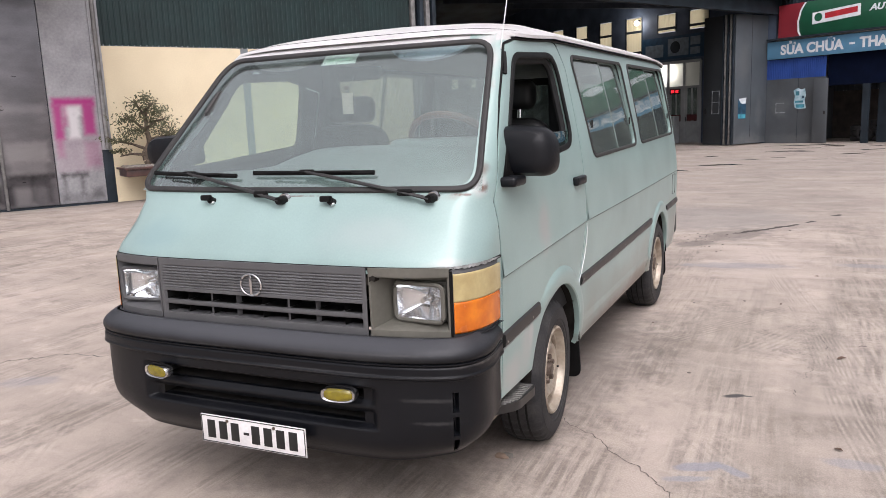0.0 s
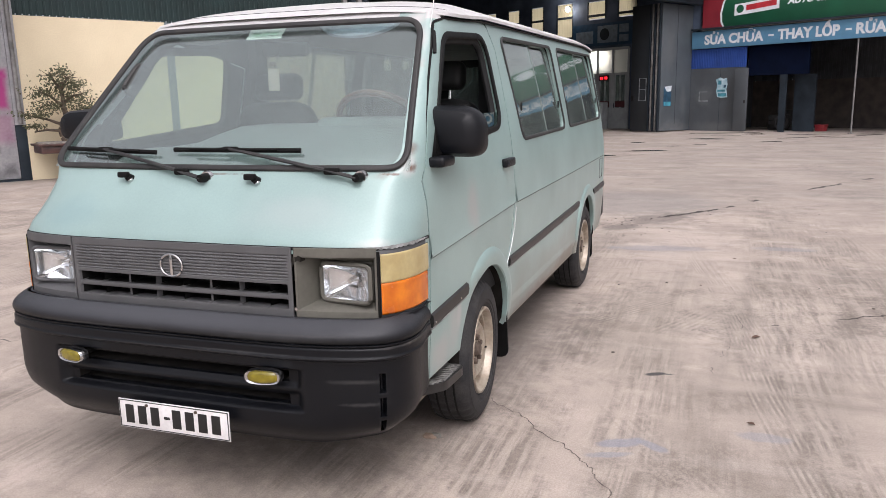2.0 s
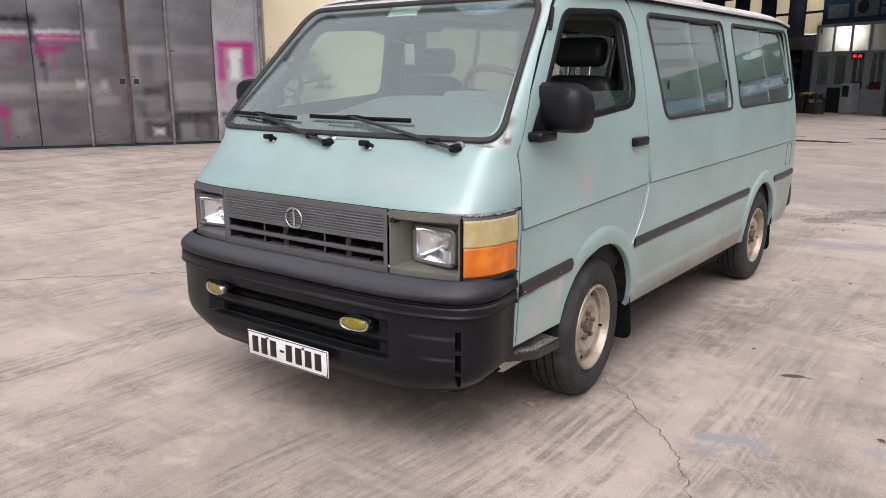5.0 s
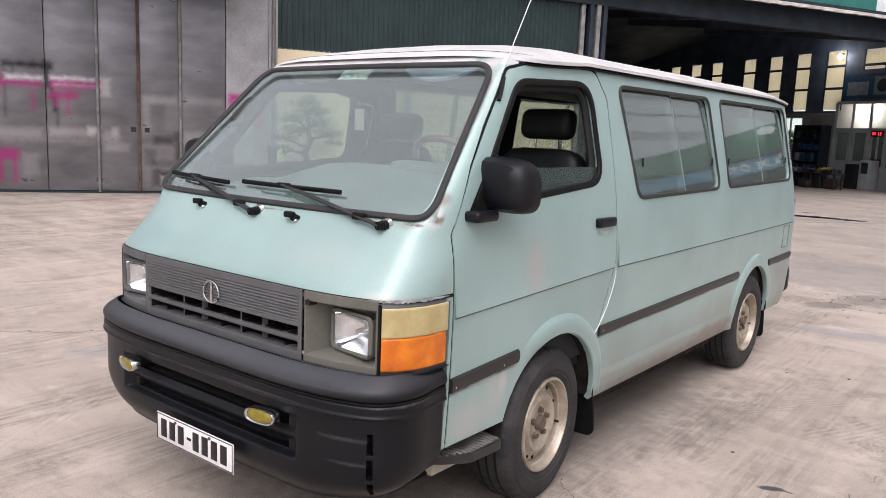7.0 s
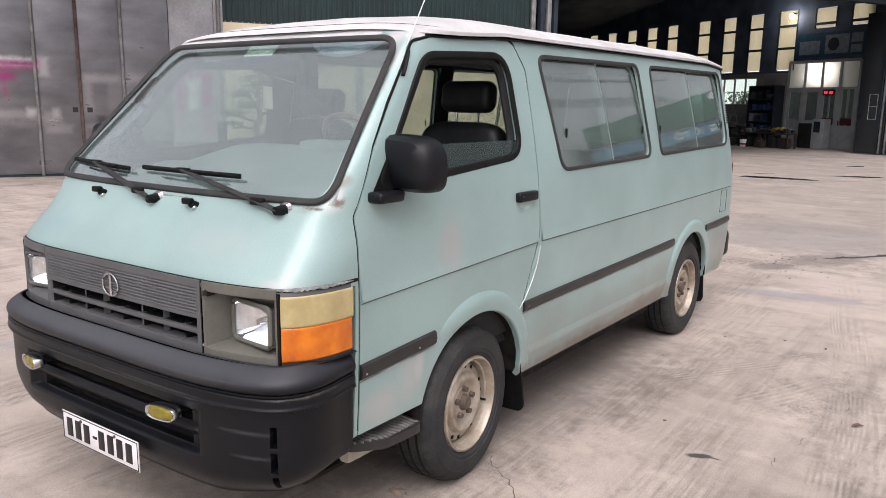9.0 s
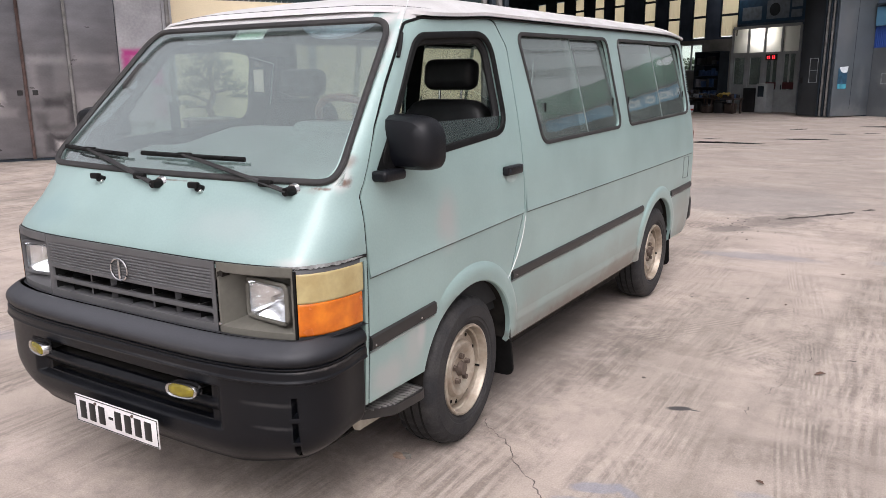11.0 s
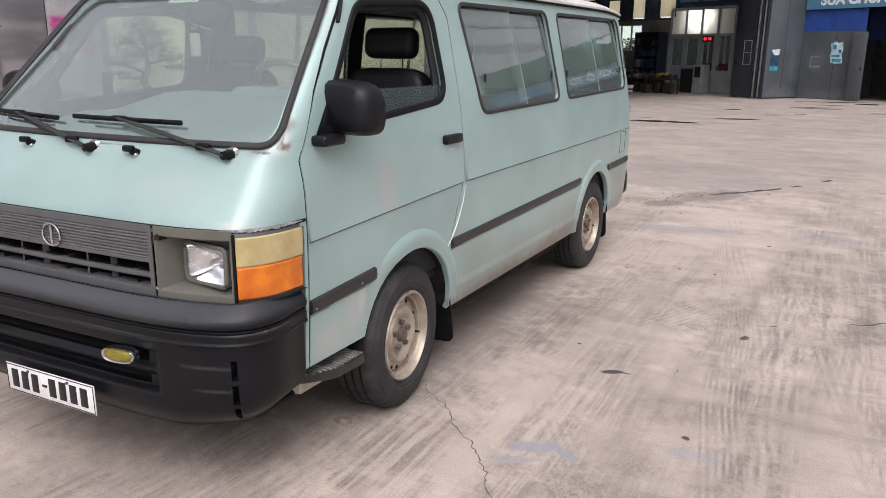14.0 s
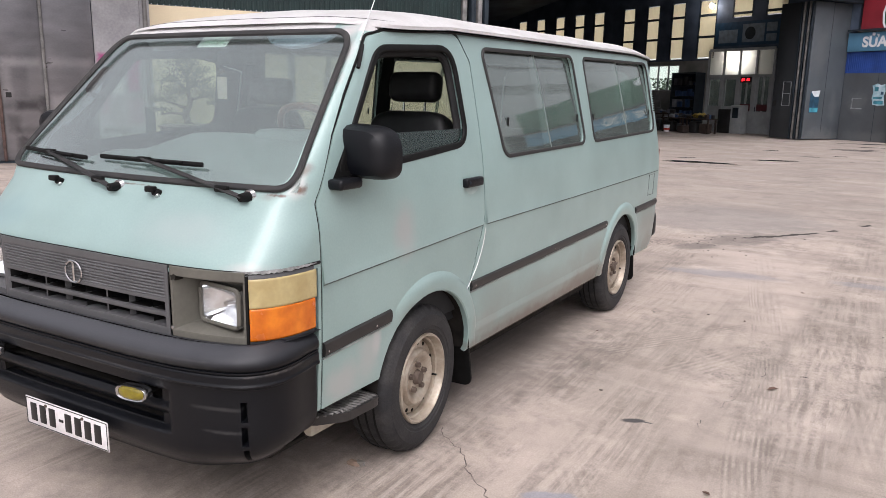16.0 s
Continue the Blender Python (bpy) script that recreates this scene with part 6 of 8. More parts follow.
# end wall of the hall with its upright translucent windows
END = 25.0
tall = [(7.12, 0.50), (8.86, 0.42), (10.47, 0.42), (12.13, 0.42), (14.4, 0.42), (16.0, 0.42), (17.7, 0.42), (19.5, 0.42), (21.3, 0.42)]
short = [(5.25, 0.52), (3.55, 0.52)]
end_wall = part("wall_end", ubox(END, END + 0.12, 0.0, 26.0, 0.0, 7.4), hall_wall, smooth=False)
end_wall.matrix_basis = Matrix.Identity(4)
holes = []
for w, h in tall:
    holes.append(prism([(w - h, 3.24), (w + h, 3.24), (w + h, 5.78), (w - h, 5.78)], "x", END - 0.3, END + 0.5))
for w, h in short:
    holes.append(prism([(w - h, 4.90), (w + h, 4.90), (w + h, 5.72), (w - h, 5.72)], "x", END - 0.3, END + 0.5))
holes.append(prism([(8.55, 1.76), (12.6, 1.76), (12.6, 2.98), (8.55, 2.98)], "x", END - 0.3, END + 0.5))
holes.append(prism([(3.40, -0.1), (6.80, -0.1), (6.80, 3.58), (3.40, 3.58)], "x", END - 0.3, END + 0.5))
cut(end_wall, holes)
end_wall.data.shade_flat()
built(end_wall, "dark blue hall end wall with tall windows")
built(part("dado_hall", ubox(END - 0.03, END, 6.8, 26.0, 0.0, 3.15), hall_plaster, smooth=False), "grey plastered lower hall wall")
cut_dado = bpy.data.objects["dado_hall"]
cut_dado.matrix_basis = Matrix.Identity(4)
cut(cut_dado, [prism([(8.55, 1.76), (12.6, 1.76), (12.6, 2.98), (8.55, 2.98)], "x", END - 0.3, END + 0.5)])
cut_dado.matrix_basis = BASE
cut_dado.data.shade_flat()


def tall_window(w, h, z0, z1, bars):
    wn_ = part("hall_window", ubox(END - 0.02, END + 0.02, w - h, w - h + 0.04, z0, z1), dark_steel, smooth=False)
    built(wn_, "tall translucent yellow hall window", "window", "hall windows", "thing")
    part("window_jamb", ubox(END - 0.02, END + 0.02, w + h - 0.04, w + h, z0, z1), dark_steel, wn_, smooth=False)
    edges = [z0] + bars + [z1]
    for a, b in zip(edges[:-1], edges[1:]):
        vs, fs = corrugated(w - h + 0.04, w + h - 0.04, a + 0.04, b - 0.04, 0.10, 0.012, "w", END + 0.03, 0.002)
        link("pane", vs, fs, hall_sheet, wn_)
    for b in bars:
        part("crossbar", ubox(END - 0.02, END + 0.03, w - h, w + h, b - 0.05, b + 0.05), dark_steel, wn_, smooth=False)


for w, h in tall:
    tall_window(w, h, 3.24, 5.78, [4.18, 5.12])
for w, h in short:
    tall_window(w, h, 4.90, 5.72, [5.08])
lw = part("window_low", ubox(END - 0.02, END + 0.04, 8.55, 12.6, 2.93, 2.98), room_white, smooth=False)
built(lw, "low window with bright frosted panes", "window", kind="thing")
part("window_rail", ubox(END - 0.02, END + 0.04, 8.55, 12.6, 1.76, 1.81), room_white, lw, smooth=False)
for w in (8.57, 9.24, 9.9, 10.56, 11.2, 11.9, 12.55):
    part("mullion", ubox(END - 0.02, END + 0.04, w - 0.03, w + 0.03, 1.81, 2.93), room_white, lw, smooth=False)
pn = part("pane", ubox(END, END + 0.006, 8.56, 12.59, 1.8, 2.94), clear_pane, lw, smooth=False)
pn.visible_shadow = False

# shrubs outside the low window
rs_ = random.Random(77)
vs, fs = [], []
for _ in range(2600):
    c = Vector((END + 3.0 + 1.2 * rs_.random(), 8.0 + 5.5 * rs_.random(), 2.25 * rs_.random() ** 0.6 + 0.2))
    e1 = Vector((rs_.uniform(-1, 1), rs_.uniform(-1, 1), rs_.uniform(-1, 1))).normalized() * rs_.uniform(0.06, 0.14)
    e2 = e1.orthogonal().normalized() * 0.06
    k = len(vs)
    vs += [c - e1, c + e2, c + e1, c - e2]
    fs.append((k, k + 1, k + 2, k + 3))
built(link("shrubs", vs, fs, material("shrub_leaves", (0.06, 0.10, 0.05), rough=0.6, vary=0.3, scale=3)), "green shrubs outside the hall window", "shrub", kind="stuff")

# glowing backdrop added outside the low window, in place of the bright distance
built(part("backdrop", ubox(END + 14.0, END + 14.1, 2.0, 34.0, 0.0, 6.5), glowing("backdrop_glow", (0.80, 0.86, 0.82), 0.55), smooth=False), "glowing backdrop for the bright distance outside the hall window")

# glazed office front in the end wall
office = part("office_front", ubox(END - 0.05, END + 0.03, 3.40, 6.80, 3.50, 3.62), room_white, smooth=False)
built(office, "white-framed glazed office front with lit upper panes", "partition", kind="thing")
part("rail", ubox(END - 0.05, END + 0.03, 3.40, 6.80, 2.40, 2.50), room_white, office, smooth=False)
xs = [6.80, 5.95, 5.10, 4.25, 3.40]
for w in xs:
    part("upright", ubox(END - 0.05, END + 0.03, w - 0.05, w + 0.05, 0.0, 3.55), room_white, office, smooth=False)
for a, b in zip(xs[:-1], xs[1:]):
    part("upper_pane", ubox(END - 0.01, END + 0.0, b + 0.05, a - 0.05, 2.50, 3.50), frosted, office, smooth=False)
for a, b in zip(xs[:2], xs[1:3]):
    part("lower_panel", ubox(END - 0.02, END + 0.02, b + 0.05, a - 0.05, 0.0, 1.15), room_white, office, smooth=False)
    part("frame_rail", ubox(END - 0.03, END + 0.02, b + 0.05, a - 0.05, 2.30, 2.40), room_white, office, smooth=False)
    part("stile", ubox(END - 0.03, END + 0.02, b + 0.05, b + 0.15, 1.15, 2.30), room_white, office, smooth=False)
    part("stile", ubox(END - 0.03, END + 0.02, a - 0.15, a - 0.05, 1.15, 2.30), room_white, office, smooth=False)
    part("window_pane", ubox(END - 0.005, END, b + 0.15, a - 0.15, 1.15, 2.30), window_glass, office, smooth=False)
for k, (a, b) in enumerate(((5.05, 4.30), (4.20, 3.45))):
    dr = part("office_door", ubox(END - 0.04, END + 0.01, b, a, 0.02, 0.95), room_white, office, smooth=False)
    for lo, hi in ((b, b + 0.12), (a - 0.12, a), ((a + b) / 2 - 0.04, (a + b) / 2 + 0.04)):
        part("stile", ubox(END - 0.04, END + 0.01, lo, hi, 0.95, 2.40), room_white, dr, smooth=False)
    part("door_pane", ubox(END - 0.02, END - 0.015, b, a, 0.95, 2.40), window_glass, dr, smooth=False)
    part("notice", ubox(END - 0.05, END - 0.042, b + 0.1, a - 0.12, 0.98, 1.25), material("dull_red_card", (0.07, 0.012, 0.016), rough=0.6), dr, smooth=False)
    part("handle", ubox(END - 0.08, END - 0.04, a - 0.08, a - 0.05, 0.95, 1.15), dark_steel, dr, smooth=False)
# office room behind, with its lamp
bm = bmesh.new()
add_box(bm, (END + 0.13, 3.2, 0.0), (END + 3.0, 3.3, 3.7))
add_box(bm, (END + 0.13, 6.9, 0.0), (END + 3.0, 7.0, 3.7))
add_box(bm, (END + 2.95, 3.2, 0.0), (END + 3.05, 7.0, 3.7))
add_box(bm, (END + 0.13, 3.2, 3.65), (END + 3.05, 7.0, 3.75))
built(part("office_walls", bm, hall_plaster, smooth=False), "plain office room walls")
tubeo = built(part("tube_lamp", ubox(END + 0.30, END + 0.36, 4.7, 5.9, 3.20, 3.26, 0.01), lamp_white), "white tube lamp inside the office", "lamp", kind="thing")
# red clock display
clk = built(part("digital_clock", ubox(END - 0.14, END - 0.06, 4.42, 4.94, 2.16, 2.40, 0.01), plate_black), "red digital wall clock over the doors", "clock", kind="thing")
for w in (4.48, 4.57, 4.73, 4.82):
    part("display_bar", ubox(END - 0.146, END - 0.138, w, w + 0.035, 2.22, 2.34), red_led, clk, smooth=False)
# banner over the office
ban = built(part("banner", ubox(END - 0.03, END - 0.01, 0.9, 6.6, 3.72, 4.72), material("dark_blue_banner", (0.012, 0.05, 0.10), rough=0.5), smooth=False), "dark blue banner with pale machine shapes", "banner", kind="thing")
pale_print = material("pale_print", (0.16, 0.20, 0.24), rough=0.6)
for w0, w1, z0, z1 in ((4.05, 5.15, 3.85, 4.60), (3.45, 3.95, 4.25, 4.6), (3.45, 3.95, 3.85, 4.15), (2.2, 3.1, 3.85, 4.6), (5.4, 6.4, 3.85, 4.4)):
    pr = part("printed_shape", ubox(END - 0.034, END - 0.028, w0, w1, z0, z1), pale_print, ban, smooth=False)
for w, r in ((4.75, 0.26), (2.65, 0.28)):
    part("printed_disc", cyl((END - 0.040, w, 4.22), (END - 0.030, w, 4.22), r, n=24), dark_steel, ban)
# bulb on the wall and its light
blb = built(link("wall_lamp", *lathe([(0.0, -0.12), (0.07, -0.09), (0.11, 0.0), (0.07, 0.09), (0.0, 0.12)], 16, "Z", (END - 0.25, 6.75, 5.48)), lamp_white, smooth=True), "bright white lamp on the hall wall", "lamp", kind="thing")
part("bracket", ubox(END - 0.25, END, 6.73, 6.77, 5.58, 5.62), dark_steel, blb)
hl = new("hall_lamp_light", bpy.data.lights.new("hall_lamp_light", "POINT"))
hl.data.energy, hl.data.shadow_soft_size, hl.data.color = 22, 0.15, (1.0, 0.95, 0.86)
hl.location = BASE @ Vector((END - 0.5, 6.75, 5.48))
ol = new("office_light", bpy.data.lights.new("office_light", "POINT"))
ol.data.energy, ol.data.shadow_soft_size, ol.data.color = 10, 0.2, (0.95, 1.0, 0.97)
ol.location = BASE @ Vector((END + 0.5, 5.3, 3.05))


# shelf unit, table with clutter, cabinets by the office
sh = built(part("shelf_unit", ubox(24.35, 24.95, 6.95, 6.99, 0.0, 2.6), dark_steel, smooth=False), "dark blue tool shelf full of parts", "shelf", kind="thing")
part("upright", ubox(24.35, 24.95, 8.35, 8.39, 0.0, 2.6), dark_steel, sh, smooth=False)
part("back", ubox(24.93, 24.96, 6.95, 8.39, 0.0, 2.6), material("navy_sheet", (0.01, 0.018, 0.04), rough=0.6), sh, smooth=False)
for z in (0.5, 1.0, 1.5, 2.0, 2.56):
    part("shelf_board", ubox(24.35, 24.95, 6.99, 8.35, z, z + 0.04), dark_steel, sh, smooth=False)
clut = [material("clutter_blue", (0.02, 0.05, 0.12), rough=0.5), material("clutter_grey", (0.05, 0.055, 0.06), rough=0.6), material("clutter_black", (0.015, 0.015, 0.016), rough=0.5), material("clutter_pale", (0.16, 0.17, 0.19), rough=0.6), material("clutter_brown", (0.030, 0.019, 0.015), rough=0.7), material("clutter_ochre", (0.10, 0.075, 0.03), rough=0.6)]
r = random.Random(3)
for z in (0.54, 1.04, 1.54, 2.04):
    w = 7.02
    while w < 8.2:
        d = 0.08 + 0.2 * r.random()
        h = 0.1 + 0.28 * r.random()
        c = built(part("tool_box" if r.random() < 0.5 else "can", ubox(24.42, 24.42 + 0.35 * r.random() + 0.1, w, w + d, z, z + h, 0.012), clut[r.choice((0, 0, 1, 2, 2, 3))]), "small box of workshop parts on the shelf", "box", "boxes on the shelf", "thing")
        w += d + 0.03 + 0.08 * r.random()


def work_table(u, w, lu, lw, h):
    t = built(part("work_table", ubox(u, u + lu, w, w + lw, h - 0.05, h, 0.01), clut[4]), "brown workshop table under clutter", "table", kind="thing")
    for a in (0.05, lu - 0.11):
        for b in (0.05, lw - 0.11):
            part("leg", ubox(u + a, u + a + 0.06, w + b, w + b + 0.06, 0, h - 0.05), clut[4], t)
    return t


work_table(23.2, 7.1, 0.7, 1.2, 0.78)
work_table(23.4, 8.9, 0.7, 1.4, 0.72)
work_table(22.6, 4.50, 0.6, 1.30, 0.62)
work_table(22.6, 5.88, 0.6, 1.30, 0.62)
for i in range(40):
    w, d = 4.52 + (1.1 * r.random() if i % 2 else 1.38 + 1.1 * r.random()), 0.06 + 0.13 * r.random()
    u, hh = 22.62 + 0.4 * r.random(), 0.04 + 0.16 * r.random()
    if i % 3 == 0:
        built(part("part_on_table", cyl((u + 0.06, w, 0.62 + d / 2), (u + 0.06, w + 0.10 + d, 0.62 + d / 2), d / 2, n=14), clut[r.randint(0, 5)]), "round workshop part lying on the table", "part", "parts on the tables", "thing")
    else:
        built(part("part_on_table", ubox(u, u + d, w, w + d * 1.4, 0.62, 0.62 + hh, 0.015), clut[r.randint(0, 5)]), "workshop part lying on the table", "part", "parts on the tables", "thing")
cloth_v, cloth_f = [], []
for i in range(13):
    for j in range(9):
        a_, b_ = i / 12, j / 8
        cloth_v.append((22.66 + 0.42 * b_, 4.85 + 0.62 * a_, 0.80 + 0.05 * math.sin(9 * a_ + 4 * b_) + 0.03 * math.sin(17 * b_) - 0.10 * abs(2 * a_ - 1) ** 2))
cloth_f = [(i * 9 + j, i * 9 + j + 1, i * 9 + j + 10, i * 9 + j + 9) for i in range(12) for j in range(8)]
rag = built(link("yellow_rag", cloth_v, cloth_f, material("yellow_rag_cloth", (0.34, 0.25, 0.06), rough=0.9, vary=0.3, scale=6), smooth=True), "crumpled yellow rag over parts on the table", "rag", kind="thing")
rag.modifiers.new("cloth", 'SOLIDIFY').thickness = 0.012
for u, w, hh, m in ((22.7, 4.7, 0.42, 4), (22.65, 5.2, 0.50, 2), (22.75, 6.0, 0.36, 1), (22.7, 6.6, 0.45, 2), (22.35, 5.6, 0.30, 4), (22.3, 7.3, 0.34, 2)):
    built(part("engine_block", ubox(u, u + 0.4, w, w + 0.40, 0.0, hh, 0.06), clut[m]), "dark engine part under the table", "machine part", "engine parts", "thing")
for i in range(16):
    w = 7.15 + 1.0 * r.random() if i < 8 else 8.95 + 1.2 * r.random()
    z = 0.78 if i < 8 else 0.72
    u = 23.25 + 0.45 * r.random()
    if i >= 8:
        u += 0.2
    d = 0.07 + 0.12 * r.random()
    built(part("part_on_table", ubox(u, u + d, w, w + d * 1.5, z, z + 0.05 + 0.14 * r.random(), 0.015), clut[r.randint(0, 5)]), "workshop part lying on the table", "part", "parts on the tables", "thing")
for u, w, hh, m in ((23.3, 7.3, 0.45, 2), (23.35, 7.9, 0.5, 1), (23.5, 9.2, 0.4, 4), (23.6, 9.8, 0.45, 2)):
    built(part("engine_block", ubox(u, u + 0.45, w, w + 0.45, 0.0, hh, 0.06), clut[m]), "dark engine part under the table", "machine part", "engine parts", "thing")
bk = built(link("bucket", *lathe([(0.0, 0.0), (0.11, 0.0), (0.14, 0.30), (0.13, 0.30), (0.10, 0.02)], 20, "Z", (22.4, 6.6, 0.0)), sign_white, smooth=True), "white plastic bucket on the hall floor", "bucket", kind="thing")
part("band", cyl((22.4, 6.6, 0.08), (22.4, 6.6, 0.16), 0.131, 0.136, 20), material("bucket_red", (0.4, 0.03, 0.02), rough=0.5), bk)
built(part("dark_cabinet", ubox(24.3, 24.85, 4.92, 5.50, 0.0, 1.02, 0.02), clut[2]), "dark metal cabinet beside the office", "cabinet", kind="thing")
ac = built(part("air_cooler", ubox(24.3, 24.75, 4.30, 4.85, 0.0, 1.2, 0.03), room_white), "white upright air cooler beside the office door", "cooler", kind="thing")
part("grille", ubox(24.29, 24.31, 4.44, 4.74, 0.66, 1.1), dark_steel, ac, smooth=False)
# a stepladder by the low window
ld = built(link("stepladder", *tube([Vector((24.3, 9.6, 0)), Vector((24.5, 9.35, 1.9)), Vector((24.8, 9.1, 0))], 0.03, False, 8), frame_steel, smooth=True), "grey folding stepladder in the hall", "ladder", kind="thing")
for i in range(5):
    z = 0.3 + i * 0.33
    f = z / 1.9
    part("rung", cyl((24.3 + 0.2 * f, 9.6 - 0.25 * f, z), (24.8 - 0.3 * f, 9.1 + 0.25 * f, z), 0.018, n=8), frame_steel, ld)

# folded hall doors at the far jamb
dark_leaf = material("dark_grey_leaf", (0.026, 0.030, 0.034), rough=0.5, metal=0.2, vary=0.1, scale=0.9, second=(0.021, 0.024, 0.027))
light_leaf = material("grey_leaf", (0.088, 0.102, 0.114), rough=0.5, metal=0.2, vary=0.1, scale=0.8)
strip_grey = material("dulled_strip", (0.24, 0.26, 0.27), rough=0.6, vary=0.3, scale=5)
fold = built(part("metal_gate", ubox(22.98, 23.04, 1.0, 1.83, 0.04, 5.0, 0.006), dark_leaf), "dark grey folded hall door leaf", "gate", "hall gates", "thing")
for lo, hi in ((1.08, 1.10), (1.40, 1.42)):
    part("frame_strip", ubox(22.965, 22.985, lo, hi, 1.25, 2.15), strip_grey, fold, smooth=False)
for z in (1.25, 2.13, 1.7):
    part("frame_strip", ubox(22.965, 22.985, 1.08, 1.42, z, z + 0.02), strip_grey, fold, smooth=False)
part("hinge_box", ubox(22.94, 22.98, 1.65, 1.76, 1.25, 1.45), plate_black, fold, smooth=False)
for i in range(5):
    e = built(part("metal_gate", ubox(22.90, 22.98, 0.46 + i * 0.11, 0.52 + i * 0.11, 0.03, 5.0, 0.008), frame_steel if i % 2 else dark_steel), "grey edge of a folded door leaf", "gate", "hall gates", "thing")
LEAF = Matrix.Translation((23.0, 0.43, 0.0)) @ Matrix.Rotation(math.atan2(-0.13, 2.0), 4, "Z")
lf = part("metal_gate", ubox(0.0, 1.97, 0.0, 0.05, 0.04, 5.0, 0.006), light_leaf)
built(lf, "grey hall door leaf with a poster", "gate", "hall gates", "thing")
lf.matrix_basis = BASE @ LEAF
part("leaf_seam", ubox(0.98, 0.995, -0.004, 0.002, 0.3, 5.0), dark_steel, lf, smooth=False)
stained(light_leaf, [((1.0, 0.0, 0.15), (1.3, 0.5, 0.45), (0.17, 0.178, 0.185), 0.6), ((0.5, 0.0, 3.2), (0.6, 0.5, 1.2), (0.12, 0.125, 0.13), 0.6), ((1.5, 0.0, 1.2), (0.3, 0.5, 0.8), (0.16, 0.172, 0.182), 0.5)], ragged=0.7, noise_scale=2.5)
stained(grey_sheet, [((END, -0.9, 0.12), (0.6, 1.4, 0.35), (0.135, 0.14, 0.145), 0.55), ((END, -0.3, 1.4), (0.5, 0.5, 0.5), (0.16, 0.165, 0.17), 0.5)], ragged=0.7, noise_scale=2.5)
teal_print = material("teal_poster", (0.05, 0.25, 0.33), rough=0.5, vary=0.3, scale=3)
navy_print = material("navy_poster", (0.02, 0.07, 0.12), rough=0.5, vary=0.3, scale=4)
pale_teal_paper = material("pale_teal_poster", (0.42, 0.52, 0.56), rough=0.6, vary=0.25, scale=4, second=(0.16, 0.33, 0.40))
white_paper = material("white_poster_paper", (0.6, 0.65, 0.68), rough=0.6, vary=0.1, scale=3)
ps = part("poster", ubox(0.22, 0.70, -0.008, -0.002, 1.02, 1.78), navy_print, smooth=False)
built(ps, "torn teal poster on the hall door", "poster", kind="thing")
ps.matrix_basis = BASE @ LEAF
part("poster_foot", ubox(0.24, 0.68, -0.011, -0.007, 1.04, 1.2), teal_print, ps, smooth=False)
link("torn_corner", [(0.25, -0.012, 1.8), (0.72, -0.012, 1.84), (0.68, -0.012, 1.62), (0.46, -0.012, 1.60), (0.36, -0.012, 1.66)], [(0, 1, 2, 3, 4)], white_paper, ps)

# ---- tyre and wash bay that stands forward at the end ----
gw = built(part("wall_grey", ubox(END - 0.012, END + 0.12, -2.08, 0.31, 0.0, 2.50), grey_sheet, smooth=False), "grey sheet metal wall with a poster")
part("wall_seam", ubox(END - 0.018, END - 0.010, -1.026, -1.014, 0.0, 2.5), dark_steel, gw, smooth=False)
torn = [(-1.36, 1.34), (-1.10, 1.32), (-0.92, 1.36), (-0.86, 1.58), (-0.90, 1.80), (-0.84, 2.04), (-1.02, 2.12), (-1.16, 2.06), (-1.30, 2.10), (-1.34, 1.84), (-1.30, 1.66)]
vs, fs = prism(torn, "x", END - 0.024, END - 0.016)
pb = built(link("poster", vs, fs, pale_teal_paper), "torn teal and white poster on the grey wall", "poster", kind="thing")
for lo, hi, z0, z1, m in ((-1.30, -0.95, 1.37, 1.50, teal_print), (-1.24, -0.92, 1.56, 1.64, teal_print), (-1.08, -0.94, 1.84, 2.0, teal_print), (-1.28, -1.18, 1.72, 1.82, navy_print)):
    part("printed_patch", ubox(END - 0.027, END - 0.023, lo, hi, z0, z1), m, pb, smooth=False)
mk = built(part("bent_strip", ubox(END - 0.032, END - 0.016, -0.52, -0.12, 1.18, 1.22), strip_grey, smooth=False), "bent pale strip frame on the grey wall", "frame", kind="thing")
part("strip", ubox(END - 0.032, END - 0.016, -0.14, -0.10, 1.18, 1.55), strip_grey, mk, smooth=False)
part("strip", ubox(END - 0.032, END - 0.016, -0.46, -0.12, 1.55, 1.58), strip_grey, mk, smooth=False)
built(link("cladding_blue", *corrugated(-2.08, 0.31, 2.50, 3.26, 0.075, 0.02, "w", END - 0.006), blue_sheet), "blue ribbed metal cladding")
jl = built(part("swing_gate", ubox(END - 0.25, END - 0.19, -2.30, -1.76, 0.03, 2.42, 0.006), grey_sheet), "grey steel bay gate standing open", "gate", kind="thing")
part("lock", ubox(END - 0.27, END - 0.25, -2.24, -2.17, 1.1, 1.22), plate_black, jl, smooth=False)
# bay: back wall of brick and sheet, blue side wall, dark roof
BAY = END + 4.2
built(part("wall_bay_blue", ubox(END + 0.2, END + 0.3, -4.4, -2.05, 2.15, 3.3), navy_paint, smooth=False), "blue painted wall over the bay door")
built(part("wall_bay_pier", ubox(END + 0.9, END + 1.0, -4.4, -3.60, 0.0, 2.15), dark_steel, smooth=False), "dark steel panel beside the bay door")
built(part("bay_door_frame", ubox(END + 0.15, END + 0.24, -3.62, -3.38, 0.0, 2.15), dark_steel, smooth=False), "grey steel door frame")
brick_back = built(part("wall_bay_back", ubox(BAY + 0.06, BAY + 0.2, -13.0, -0.2, 0.0, 2.0), brick_old, smooth=False), "old dark brick wall at the back of the bay")
